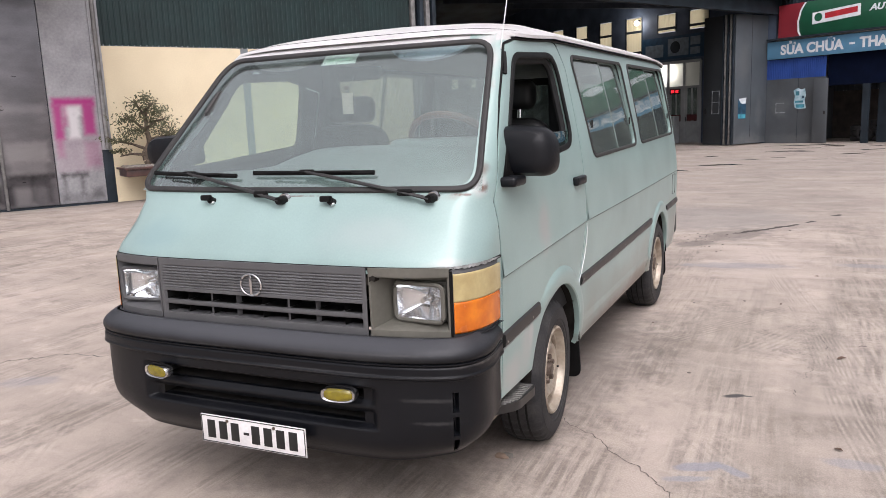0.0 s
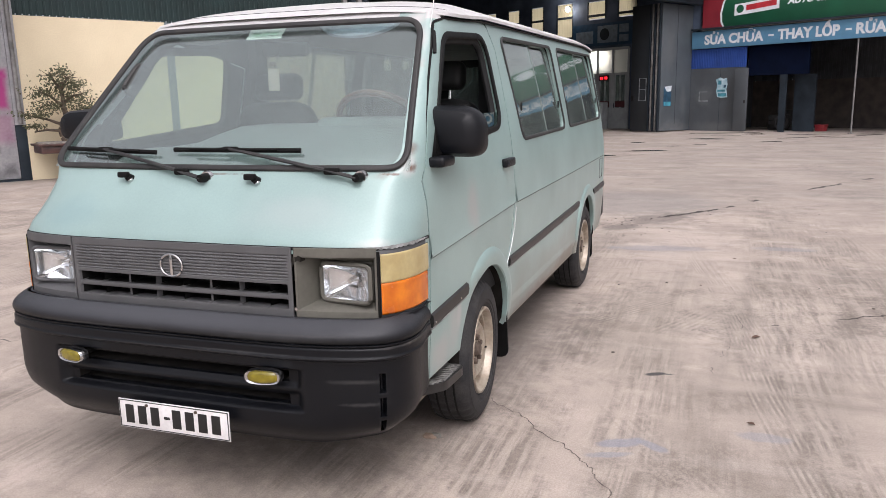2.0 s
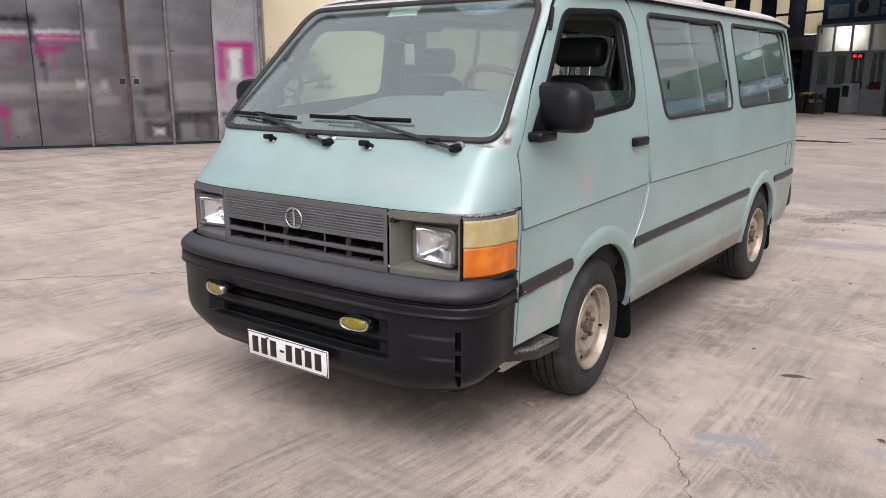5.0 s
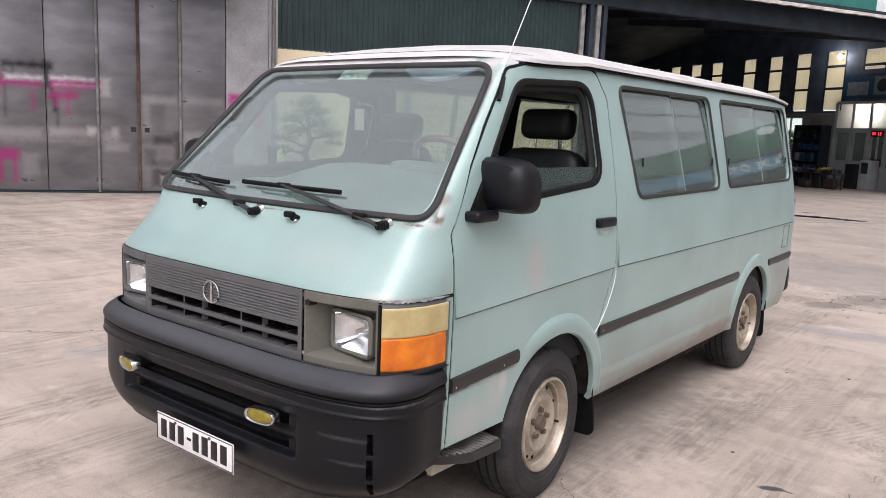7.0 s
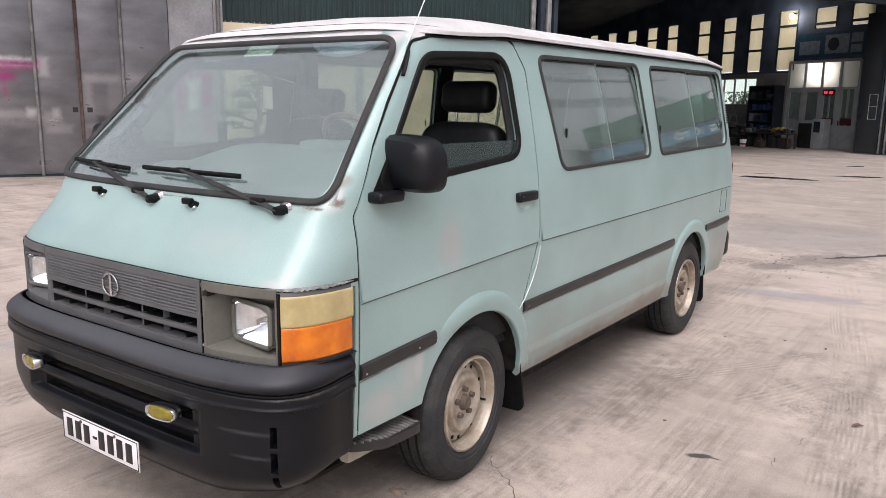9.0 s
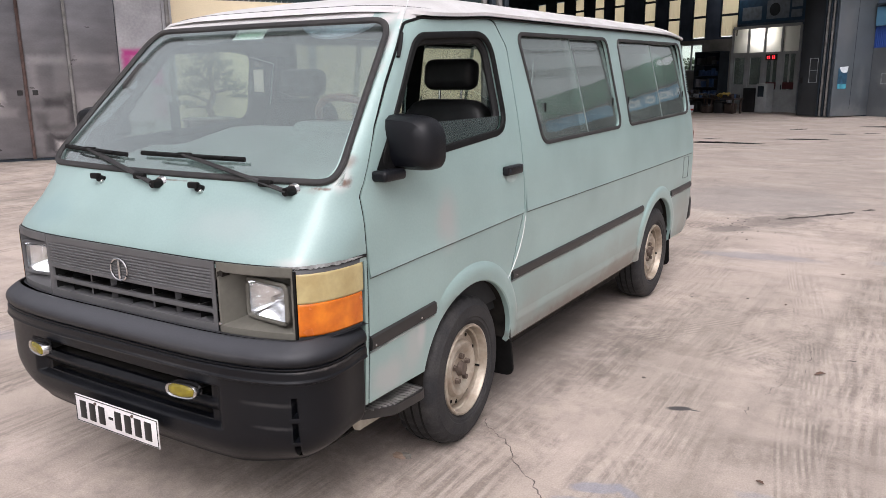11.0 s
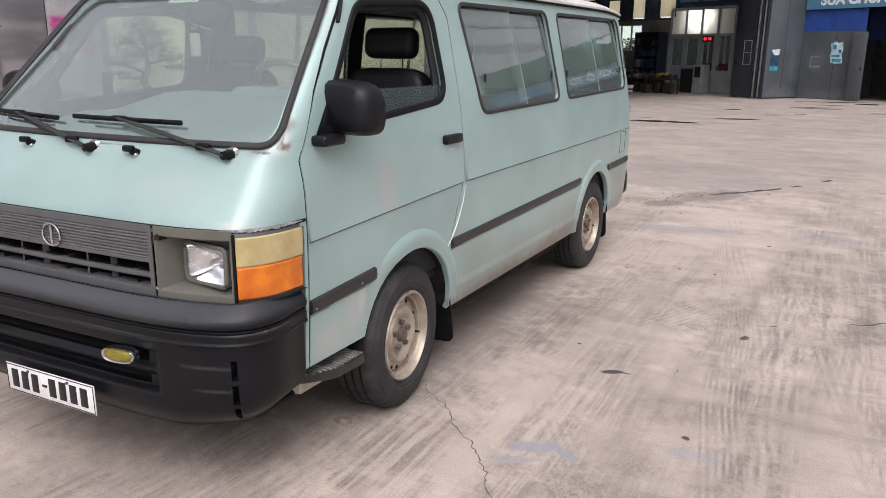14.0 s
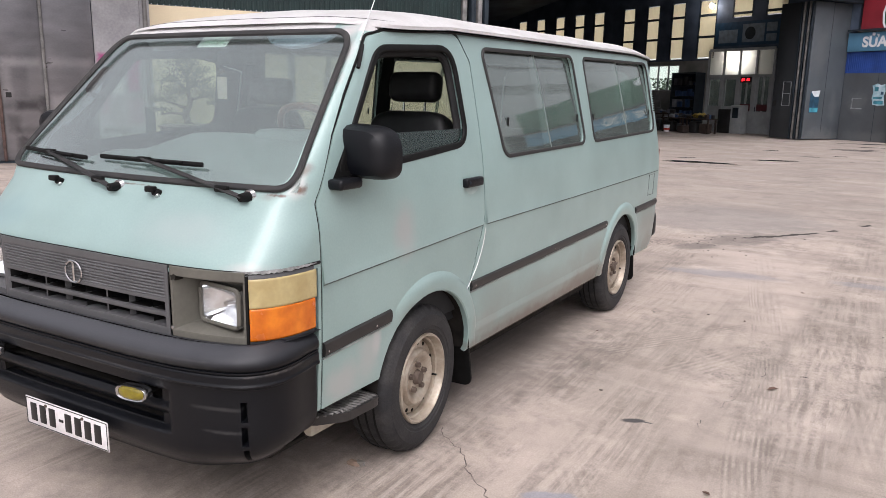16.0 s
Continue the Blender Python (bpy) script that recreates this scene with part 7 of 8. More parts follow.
built(link("cladding_bay", *corrugated(-13.0, -0.2, 2.0, 4.2, 0.15, 0.025, "w", BAY + 0.05), material("grey_old_sheet", (0.035, 0.038, 0.042), rough=0.6, vary=0.2, scale=2)), "old grey ribbed sheet over the brick wall")
built(part("wall_bay_end", ubox(END, BAY + 0.2, -13.2, -13.0, 0.0, 4.2), grey_sheet, smooth=False), "grey end wall of the bay")
built(part("wall_bay_side", ubox(END + 0.12, BAY + 0.2, -0.2, 0.0, 0.0, 4.2), grey_sheet, smooth=False), "grey side wall of the bay")
built(part("ceiling_bay", ubox(END - 0.3, BAY + 0.3, -13.2, 0.2, 4.0, 4.06), dark_steel, smooth=False), "dark sheet roof of the bay")
pl = built(link("canopy_post", *tube([Vector((END - 0.05, -6.15, 0.0)), Vector((END - 0.05, -6.15, 3.3))], 0.03, False, 12), frame_steel, smooth=True), "thin grey steel canopy post", "post", kind="thing")
part("base_plate", ubox(END - 0.13, END + 0.03, -6.23, -6.07, 0.0, 0.015), frame_steel, pl)
rd = built(part("red_crate", ubox(END + 1.2, END + 1.5, -4.70, -4.35, 0.0, 0.24, 0.02), material("red_plastic", (0.22, 0.015, 0.02), rough=0.5)), "red plastic crate on the bay floor", "crate", kind="thing")
part("rim", ubox(END + 1.18, END + 1.52, -4.72, -4.33, 0.20, 0.25, 0.01), bpy.data.materials["red_plastic"], rd)
rt = random.Random(12)


def spare_tyre(u, w, z, flat):
    prof_ = [(0.19, -0.08), (0.26, -0.10), (0.30, -0.085), (0.315, -0.05), (0.315, 0.05), (0.30, 0.085), (0.26, 0.10), (0.19, 0.08), (0.19, -0.08)]
    ob = link("spare_tyre", *lathe(prof_, 24, "Z", (0, 0, 0)), tyre_rubber, smooth=True)
    built(ob, "dark spare tyre stacked in the bay", "tyre", "spare tyres", "thing")
    ob.matrix_basis = BASE @ Matrix.Translation((u, w, z)) @ (Matrix.Identity(4) if flat else Matrix.Rotation(radians(82), 4, "Y"))


for w, k_ in ((-2.5, 3), (-3.2, 4)):
    for q in range(k_):
        spare_tyre(END + 1.9 + 0.05 * rt.random(), w + 0.04 * rt.random(), 0.10 + 0.20 * q, True)
spare_tyre(END + 1.5, -2.9, 0.316, False)
# sign band and billboard
built(link("cladding_gable", *corrugated(-3.2, 3.4, 3.3, 6.3, 0.15, 0.025, "w", END + 0.25), dark_steel), "dark ribbed gable sheet behind the signs")
band = built(part("sign_band", ubox(END - 0.12, END - 0.04, -12.5, 0.27, 3.28, 3.95, 0.01), sign_blue), "faded blue sign with white lettering", "sign", kind="thing")
board = built(part("billboard", ubox(END - 0.10, END + 0.02, -12.5, -0.17, 4.05, 5.30, 0.01), sign_green), "green billboard with a red end panel", "billboard", kind="thing")
built(part("sign_gutter", ubox(END - 0.14, END + 0.1, -12.5, -0.1, 3.97, 4.03, 0.005), frame_steel), "grey metal strip under the billboard")


def lettering(text, w_left, z, height, width, parent, mat, u, shear=0.0):
    cu = bpy.data.curves.new("lettering", 'FONT')
    cu.body, cu.size, cu.extrude, cu.shear, cu.offset = text, 1.0, 0.01, shear, 0.04
    ob = new("lettering", cu)
    bpy.context.view_layer.update()
    me = bpy.data.meshes.new_from_object(ob.evaluated_get(bpy.context.evaluated_depsgraph_get()))
    bpy.data.objects.remove(ob)
    xs_ = [v.co.x for v in me.vertices]
    x0, x1 = min(xs_), max(xs_)
    for v in me.vertices:
        x, y, z_ = v.co
        v.co = (u - 0.012 - z_ * 0.5, w_left - (x - x0) / (x1 - x0) * width, z + y * height)
    me.flip_normals()
    me.materials.clear()
    return link_mesh("lettering", me, mat, parent)


for txt, a, b in (("SỬA CHỮA", -0.31, -2.76), ("THAY LỐP", -3.31, -5.53), ("RỬA XE", -6.07, -7.75), ("Ô TÔ", -8.0, -9.2)):
    lettering(txt, a, 3.44, 0.50, a - b, band, sign_white, END - 0.12)
for a in (-2.95, -5.72):
    part("dash", ubox(END - 0.135, END - 0.118, a - 0.2, a, 3.57, 3.64), sign_white, band, smooth=False)
lettering("AUTO SERVICE", -3.58, 4.68, 0.30, 2.32, board, sign_white, END - 0.10, 0.25)
red = [(-0.17, 4.05), (-0.17, 5.30), (-1.20, 5.30), (-1.02, 5.0), (-0.92, 4.6), (-0.95, 4.25), (-1.05, 4.05)]
link("red_panel", *prism(red, "x", END - 0.106, END - 0.098), sign_red, board)
edge = [(w_ - 0.0, z_) for w_, z_ in ((-1.20, 5.30), (-1.02, 5.0), (-0.92, 4.6), (-0.95, 4.25), (-1.05, 4.05))]
link("white_edge", *prism(edge + [(w_ - 0.07, z_) for w_, z_ in reversed(edge)], "x", END - 0.108, END - 0.097), sign_white, board)
logo = [(-1.52, 4.44), (-1.52, 4.86), (-3.28, 4.98), (-3.28, 4.56)]
lg = link("logo_panel", *prism(logo, "x", END - 0.112, END - 0.098), sign_white, board)
red_ink = material("red_ink", (0.45, 0.02, 0.03), rough=0.5)
part("logo_disc", cyl((END - 0.118, -1.75, 4.68), (END - 0.110, -1.75, 4.68), 0.15, n=24), sign_green, lg)
link("logo_bar", *prism([(-2.0, 4.60), (-2.0, 4.80), (-3.18, 4.89), (-3.18, 4.69)], "x", END - 0.118, END - 0.110), red_ink, lg)
rd_ = random.Random(8)
pic = [(-6.3 - 0.9 * (0.5 + 0.5 * math.cos(a)) + 0.06 * rd_.random(), 5.05 + 0.18 * math.sin(a) + 0.06 * rd_.random()) for a in np.linspace(0, 2 * math.pi, 18, endpoint=False)]
link("printed_shape", *prism(pic, "x", END - 0.108, END - 0.099), sign_white, board)

# ---- bonsai on a stand before the yellow wall ----
bons = new("bonsai_tree")
bons.matrix_basis = BASE @ Matrix.Translation((0.60, -0.55, -0.42)) @ Matrix.Diagonal((1.2, 1.15, 1.22, 1))
tagged(bons, "gnarled bonsai tree with small olive leaves in a brown tray", "bonsai")
part("stand", box((0.0, -0.2, 0.344), (0.34, 0.2, 0.80), 0.03), pot_brown, bons)
part("tray", box((-0.45, -0.28, 0.80), (0.42, 0.28, 0.93), 0.03), pot_brown, bons)
part("tray_lip", box((-0.48, -0.32, 0.92), (0.45, 0.32, 0.96), 0.012), pot_brown, bons)
part("soil", box((-0.42, -0.24, 0.93), (0.40, 0.24, 0.985), 0.02), stone_grey, bons)
rb = random.Random(21)
tips = []
trunk_paths = [([(0.02, 0, 0.97), (-0.04, 0.02, 1.15), (0.05, -0.02, 1.35), (0.02, 0.0, 1.6), (0.04, 0.02, 1.95)], 0.075, 0.02)]
bm = bmesh.new()


def limb(pts, r0, r1):
    pts = [Vector(p) for p in pts]
    dense_ = []
    for a, b in zip(pts[:-1], pts[1:]):
        for k in range(4):
            dense_.append(a.lerp(b, k / 4) + Vector((rb.uniform(-1, 1), rb.uniform(-1, 1), 0)) * 0.008)
    dense_.append(pts[-1])
    n_ = len(dense_)
    for i in range(n_ - 1):
        ra, rb_ = r0 + (r1 - r0) * i / n_, r0 + (r1 - r0) * (i + 1) / n_
        add_cyl(bm, dense_[i], dense_[i + 1], ra, rb_, 8)
    return dense_


main = limb(*trunk_paths[0])
arms = [((0.0, 0, 1.25), (-0.25, 0.05, 1.35), (-0.55, 0.0, 1.42)), ((0.02, 0, 1.4), (0.25, -0.05, 1.45), (0.52, 0, 1.52)), ((0.03, 0, 1.55), (-0.18, -0.05, 1.72), (-0.33, -0.02, 1.80)), ((0.02, 0, 1.6), (0.2, 0.06, 1.72), (0.36, 0.05, 1.75)), ((0.0, 0, 1.15), (-0.28, -0.04, 1.18), (-0.46, 0.0, 1.15)), ((0.03, 0, 1.8), (-0.1, 0.04, 2.0), (-0.12, 0.02, 2.08)), ((0.03, 0, 1.85), (0.12, -0.04, 2.0), (0.16, 0.0, 2.02))]
for a in arms:
    d_ = limb(a, 0.028, 0.008)
    for _ in range(7):
        q = d_[rb.randint(4, len(d_) - 1)]
        e = q + Vector((rb.uniform(-0.16, 0.16), rb.uniform(-0.14, 0.14), rb.uniform(0.0, 0.14)))
        add_cyl(bm, q, e, 0.006, 0.003, 5)
        tips.append(e)
    tips.append(d_[-1])
part("trunk", bm, bark, bons)
pads = [(-0.42, 1.42, 0.26, 0.07), (0.44, 1.50, 0.30, 0.09), (-0.18, 1.56, 0.34, 0.11), (0.25, 1.66, 0.34, 0.12), (-0.26, 1.76, 0.26, 0.10), (0.05, 1.84, 0.32, 0.12), (0.22, 1.92, 0.22, 0.10), (-0.05, 2.00, 0.24, 0.11), (0.05, 2.12, 0.16, 0.10), (-0.46, 1.24, 0.15, 0.05), (0.52, 1.36, 0.18, 0.06)]
vs, fs = [], []
for cx, cz, rx_, rz_ in pads:
    for _ in range(int(720 * rx_)):
        u_, v_, w_ = rb.gauss(0, 0.5), rb.gauss(0, 0.45), rb.gauss(0, 0.5)
        c = Vector((cx + rx_ * u_, rx_ * 0.8 * v_, cz + rz_ * w_))
        s_ = rb.uniform(0.018, 0.033)
        e1 = Vector((rb.uniform(-1, 1), rb.uniform(-1, 1), rb.uniform(-1, 1))).normalized() * s_
        e2 = e1.orthogonal().normalized() * s_ * 0.6
        k = len(vs)
        vs += [c - e1, c + e2, c + e1, c - e2]
        fs.append((k, k + 1, k + 2, k + 3))
cr = link("crown", vs, fs, leaf_green, bons)

# ---- ground ----
gm = bpy.data.materials.new("stained_concrete")
gm.use_nodes = True
gn, gl_ = gm.node_tree.nodes, gm.node_tree.links
gb = gn["Principled BSDF"]
gtc = gn.new("ShaderNodeTexCoord")
POS = gtc.outputs["Object"]


def gnoise(scale, detail=6, rough=0.6, vec=None):
    n = gn.new("ShaderNodeTexNoise")
    n.inputs["Scale"].default_value, n.inputs["Detail"].default_value, n.inputs["Roughness"].default_value = scale, detail, rough
    gl_.new(vec or POS, n.inputs["Vector"])
    return n.outputs["Fac"]


def gmap(scale, rot=0.0, loc=(0, 0, 0)):
    m = gn.new("ShaderNodeMapping")
    m.inputs["Scale"].default_value, m.inputs["Rotation"].default_value, m.inputs["Location"].default_value = scale, (0, 0, radians(rot)), loc
    gl_.new(POS, m.inputs["Vector"])
    return m.outputs["Vector"]


def grange(v, a, b, lo=0.0, hi=1.0):
    m = gn.new("ShaderNodeMapRange")
    m.interpolation_type = 'SMOOTHSTEP'
    for k, x in zip(("From Min", "From Max", "To Min", "To Max"), (a, b, lo, hi)):
        m.inputs[k].default_value = x
    gl_.new(v, m.inputs["Value"])
    return m.outputs["Result"]


def gmath(op, a, b):
    m = gn.new("ShaderNodeMath")
    m.operation, m.use_clamp = op, False
    for i, v in enumerate((a, b)):
        if isinstance(v, (int, float)):
            m.inputs[i].default_value = v
        else:
            gl_.new(v, m.inputs[i])
    return m.outputs[0]


def gmix(fac, a, b, mode='MIX'):
    m = gn.new("ShaderNodeMix")
    m.data_type, m.blend_type = 'RGBA', mode
    for i, v in ((0, fac), (6, a), (7, b)):
        if isinstance(v, (int, float)):
            m.inputs[i].default_value = v
        elif isinstance(v, tuple):
            m.inputs[i].default_value = (*v, 1)
        else:
            gl_.new(v, m.inputs[i])
    return m.outputs[2]


def spot(x, y, rx, ry, rot=0.0, soft=0.5, ragged=0.5):
    """A ragged stain of that size at that place."""
    m = gn.new("ShaderNodeMapping")
    m.vector_type = 'TEXTURE'
    m.inputs["Location"].default_value, m.inputs["Rotation"].default_value, m.inputs["Scale"].default_value = (x, y, 0), (0, 0, radians(rot)), (rx, ry, 1)
    gl_.new(POS, m.inputs["Vector"])
    ln = gn.new("ShaderNodeVectorMath")
    ln.operation = 'LENGTH'
    gl_.new(m.outputs["Vector"], ln.inputs[0])
    d = gmath('ADD', ln.outputs["Value"], gmath('MULTIPLY', gmath('SUBTRACT', gnoise(9.0, 5), 0.5), ragged * 2))
    return grange(d, 1.0, 1.0 - soft)


# a wavering copy of the place, so that no mark runs dead straight
wn_ = gn.new("ShaderNodeTexNoise")
wn_.inputs["Scale"].default_value, wn_.inputs["Detail"].default_value = 0.45, 2
gl_.new(POS, wn_.inputs["Vector"])
ws, wa = gn.new("ShaderNodeVectorMath"), gn.new("ShaderNodeVectorMath")
ws.operation, wa.operation = 'MULTIPLY_ADD', 'ADD'
ws.inputs[1].default_value, ws.inputs[2].default_value = (0.16, 0.16, 0), (-0.08, -0.08, 0)
gl_.new(wn_.outputs["Color"], ws.inputs[0])
gl_.new(ws.outputs["Vector"], wa.inputs[0])
gl_.new(POS, wa.inputs[1])
WAVER = wa.outputs["Vector"]


def wmap(scale, rot=0.0, loc=(0, 0, 0)):
    m = gn.new("ShaderNodeMapping")
    m.inputs["Scale"].default_value, m.inputs["Rotation"].default_value, m.inputs["Location"].default_value = scale, (0, 0, radians(rot)), loc
    gl_.new(WAVER, m.inputs["Vector"])
    return m.outputs["Vector"]


sep = gn.new("ShaderNodeSeparateXYZ")
gl_.new(POS, sep.inputs[0])
NEAR = grange(gmath('ADD', sep.outputs["Y"], gmath('MULTIPLY', gnoise(0.4, 3), 4.0)), 12.0, 6.5, 0.12, 1.0)
LIGHT, MID, DIRT, DARK = (0.446, 0.375, 0.325), (0.354, 0.297, 0.257), (0.228, 0.190, 0.162), (0.148, 0.124, 0.106)
col = gmix(grange(gnoise(0.5, 8, 0.62), 0.38, 0.64), LIGHT, MID)
col = gmix(grange(gnoise(1.3, 9, 0.68, wmap((1, 0.6, 1), 20)), 0.50, 0.68, 0, 0.55), col, DIRT)
col = gmix(grange(gnoise(3.4, 8, 0.72), 0.52, 0.70, 0, 0.50), col, DIRT)
col = gmix(grange(gnoise(2.3, 8, 0.7, wmap((1, 1, 1), 0, (7, 2, 0))), 0.52, 0.66, 0, 0.6), col, (0.52, 0.438, 0.385))


def lanes(rot, width, long, lo, ribs, k, colour, loc):
    """Tyre lanes: bands along one direction, filled with fine ribs, worn away in patches."""
    global col
    band = grange(gnoise(1.0, 2, 0.4, wmap((width, long, 1), rot, loc)), lo, lo + 0.05)
    rib = grange(gnoise(1.0, 4, 0.6, wmap((ribs, 1.5, 1), rot, loc)), 0.42, 0.62)
    gone = gmath('MULTIPLY', grange(gnoise(2.2, 8, 0.75), 0.40, 0.58), grange(gnoise(1.0, 3, 0.6, wmap((30.0, 26.0, 1), rot)), 0.30, 0.55, 0.45, 1.0))
    f = gmath('MULTIPLY', gmath('MULTIPLY', band, rib), gmath('MULTIPLY', gone, NEAR))
    col = gmix(gmath('MULTIPLY', f, k), col, colour)


lanes(4, 1.5, 0.10, 0.51, 24.0, 0.75, DARK, (0, 0, 0))
lanes(-14, 1.3, 0.12, 0.53, 30.0, 0.65, DARK, (3, 8, 0))
lanes(12, 2.0, 0.10, 0.52, 40.0, 0.7, DIRT, (9, 1, 0))
lanes(38, 1.2, 0.15, 0.55, 26.0, 0.6, DIRT, (1, 5, 0))
lanes(-40, 1.0, 0.2, 0.60, 22.0, 0.5, DIRT, (4, 4, 0))
lanes(2, 1.1, 0.10, 0.57, 18.0, 0.5, LIGHT, (2, 7, 0))
# dark rubbed patches with a tread grain
tread = gnoise(1.0, 3, 0.6, wmap((60.0, 34.0, 1), 24))
patch = gmath('MULTIPLY', grange(gnoise(0.9, 6, 0.62, wmap((1, 0.7, 1), -12, (5, 9, 0))), 0.50, 0.62), grange(gnoise(5.0, 6, 0.7), 0.42, 0.60))
col = gmix(gmath('MULTIPLY', gmath('MULTIPLY', patch, grange(tread, 0.40, 0.62, 0.35, 1.0)), 0.7), col, DARK)
# broad washed bands across the far yard
for sc_, rot_, c_, k_ in (((0.35, 1.3, 1), -20, DIRT, 0.5), ((0.5, 2.4, 1), -24, (0.49, 0.42, 0.375), 0.5), ((0.22, 2.0, 1), -14, DARK, 0.4)):
    col = gmix(grange(gnoise(1.0, 7, 0.68, wmap(sc_, rot_)), 0.52, 0.70, 0, k_), col, c_)
# sooty lanes beside the van
for args, k_ in (((2.0, 3.2, 0.16, 2.3, -6), 0.5), ((2.55, 2.6, 0.22, 2.0, -10), 0.45), ((1.45, 3.4, 0.45, 2.4, -4), 0.4), ((3.1, 4.4, 0.3, 1.8, -12), 0.4), ((1.9, 0.9, 0.7, 0.5, 10), 0.3)):
    wear = grange(gnoise(1.0, 5, 0.65, wmap((16.0, 0.8, 1), 8)), 0.38, 0.62, 0.25, 1.0)
    col = gmix(gmath('MULTIPLY', gmath('MULTIPLY', spot(*args, soft=0.9, ragged=0.6), wear), k_), col, DARK)
# a greyer, darker tone over the far yard towards the workshop
apron = gmath('MULTIPLY', grange(gmath('ADD', sep.outputs["Y"], gmath('MULTIPLY', gnoise(0.3, 4), 5.0)), 9.0, 13.0), grange(gnoise(0.8, 7, 0.7, wmap((0.4, 1.6, 1), -20, (3, 1, 0))), 0.30, 0.62, 0.35, 1.0))
col = gmix(gmath('MULTIPLY', apron, 0.55), col, (0.205, 0.178, 0.160))
# printed tread of tyres, bar by bar
def tread_track(x, y, rot, half, long, k, pitch=0.05):
    global col
    m = gn.new("ShaderNodeMapping")
    m.vector_type = 'TEXTURE'
    m.inputs["Location"].default_value, m.inputs["Rotation"].default_value = (x, y, 0), (0, 0, radians(rot))
    gl_.new(WAVER, m.inputs["Vector"])
    sp = gn.new("ShaderNodeSeparateXYZ")
    gl_.new(m.outputs["Vector"], sp.inputs[0])
    ax, ay = gmath('ABSOLUTE', sp.outputs["X"], 0), gmath('ABSOLUTE', sp.outputs["Y"], 0)
    inside = gmath('MULTIPLY', grange(ax, half, half * 0.8), grange(ay, long, long * 0.5))
    bars = grange(gmath('SINE', gmath('ADD', gmath('MULTIPLY', sp.outputs["Y"], 6.283 / pitch), gmath('MULTIPLY', ax, 45.0)), 0), -0.1, 0.5)
    grooves = grange(gmath('SINE', gmath('MULTIPLY', sp.outputs["X"], 6.283 / 0.045), 0), -0.5, 0.2)
    f = gmath('MULTIPLY', gmath('MULTIPLY', inside, gmath('MULTIPLY', bars, grooves)), grange(gnoise(3.0, 6, 0.7), 0.44, 0.62))
    col = gmix(gmath('MULTIPLY', f, k * 0.55), col, DARK)


for args in ((1.75, 2.7, -22, 0.10, 1.1, 0.5), (2.25, 2.2, 3, 0.09, 1.9, 0.55), (2.62, 3.4, 6, 0.10, 2.4, 0.55), (3.0, 2.2, -4, 0.09, 1.7, 0.45), (1.5, 3.3, -30, 0.09, 0.8, 0.4), (-1.8, 1.6, 40, 0.1, 1.6, 0.4), (3.3, 5.2, 12, 0.1, 2.2, 0.45), (2.0, 0.7, 62, 0.09, 0.9, 0.4)):
    tread_track(*args)
# smooth lines dragged by ribbed tyres, dark ribs between pale ones
def line_track(x, y, rot, half, long, k, pitch):
    global col
    m = gn.new("ShaderNodeMapping")
    m.vector_type = 'TEXTURE'
    m.inputs["Location"].default_value, m.inputs["Rotation"].default_value = (x, y, 0), (0, 0, radians(rot))
    gl_.new(WAVER, m.inputs["Vector"])
    sp = gn.new("ShaderNodeSeparateXYZ")
    gl_.new(m.outputs["Vector"], sp.inputs[0])
    ax, ay = gmath('ABSOLUTE', sp.outputs["X"], 0), gmath('ABSOLUTE', sp.outputs["Y"], 0)
    inside = gmath('MULTIPLY', grange(ax, half, half * 0.85), grange(ay, long, long * 0.45))
    wave = gmath('SINE', gmath('ADD', gmath('MULTIPLY', sp.outputs["X"], 6.283 / pitch), gmath('MULTIPLY', gnoise(1.2, 2), 1.2)), 0)
    worn = gmath('MULTIPLY', grange(gnoise(4.5, 7, 0.75), 0.40, 0.62), grange(gnoise(1.6, 4, 0.6), 0.40, 0.58, 0.12, 0.62))
    col = gmix(gmath('MULTIPLY', gmath('MULTIPLY', inside, grange(wave, 0.1, 0.5)), gmath('MULTIPLY', worn, k)), col, DARK)
    col = gmix(gmath('MULTIPLY', gmath('MULTIPLY', inside, grange(wave, -0.35, -0.75)), gmath('MULTIPLY', worn, k * 0.7)), col, (0.47, 0.405, 0.355))


for args in ((1.86, 3.4, 10, 0.05, 2.6, 0.55, 0.022), (2.22, 2.0, 9, 0.03, 1.6, 0.6, 0.045), (1.98, 2.7, 7, 0.11, 2.2, 0.55, 0.024), (2.28, 2.3, 5, 0.09, 2.2, 0.8, 0.05), (2.56, 2.4, 11, 0.13, 2.0, 0.6, 0.04), (2.15, 1.3, 8, 0.10, 1.1, 0.75, 0.03), (1.35, 3.2, -33, 0.10, 1.0, 0.6, 0.035), (1.55, 2.6, -22, 0.12, 1.2, 0.55, 0.04), (2.9, 2.4, -8, 0.10, 1.9, 0.6, 0.045), (1.6, 1.0, 30, 0.09, 0.9, 0.45, 0.04), (1.0, 0.2, -20, 0.10, 1.3, 0.15, 0.045), (3.2, 4.6, 4, 0.10, 2.6, 0.55, 0.05), (1.7, 5.0, 10, 0.10, 1.8, 0.45, 0.05), (-1.7, 0.4, 35, 0.1, 1.8, 0.45, 0.05)):
    line_track(*args)
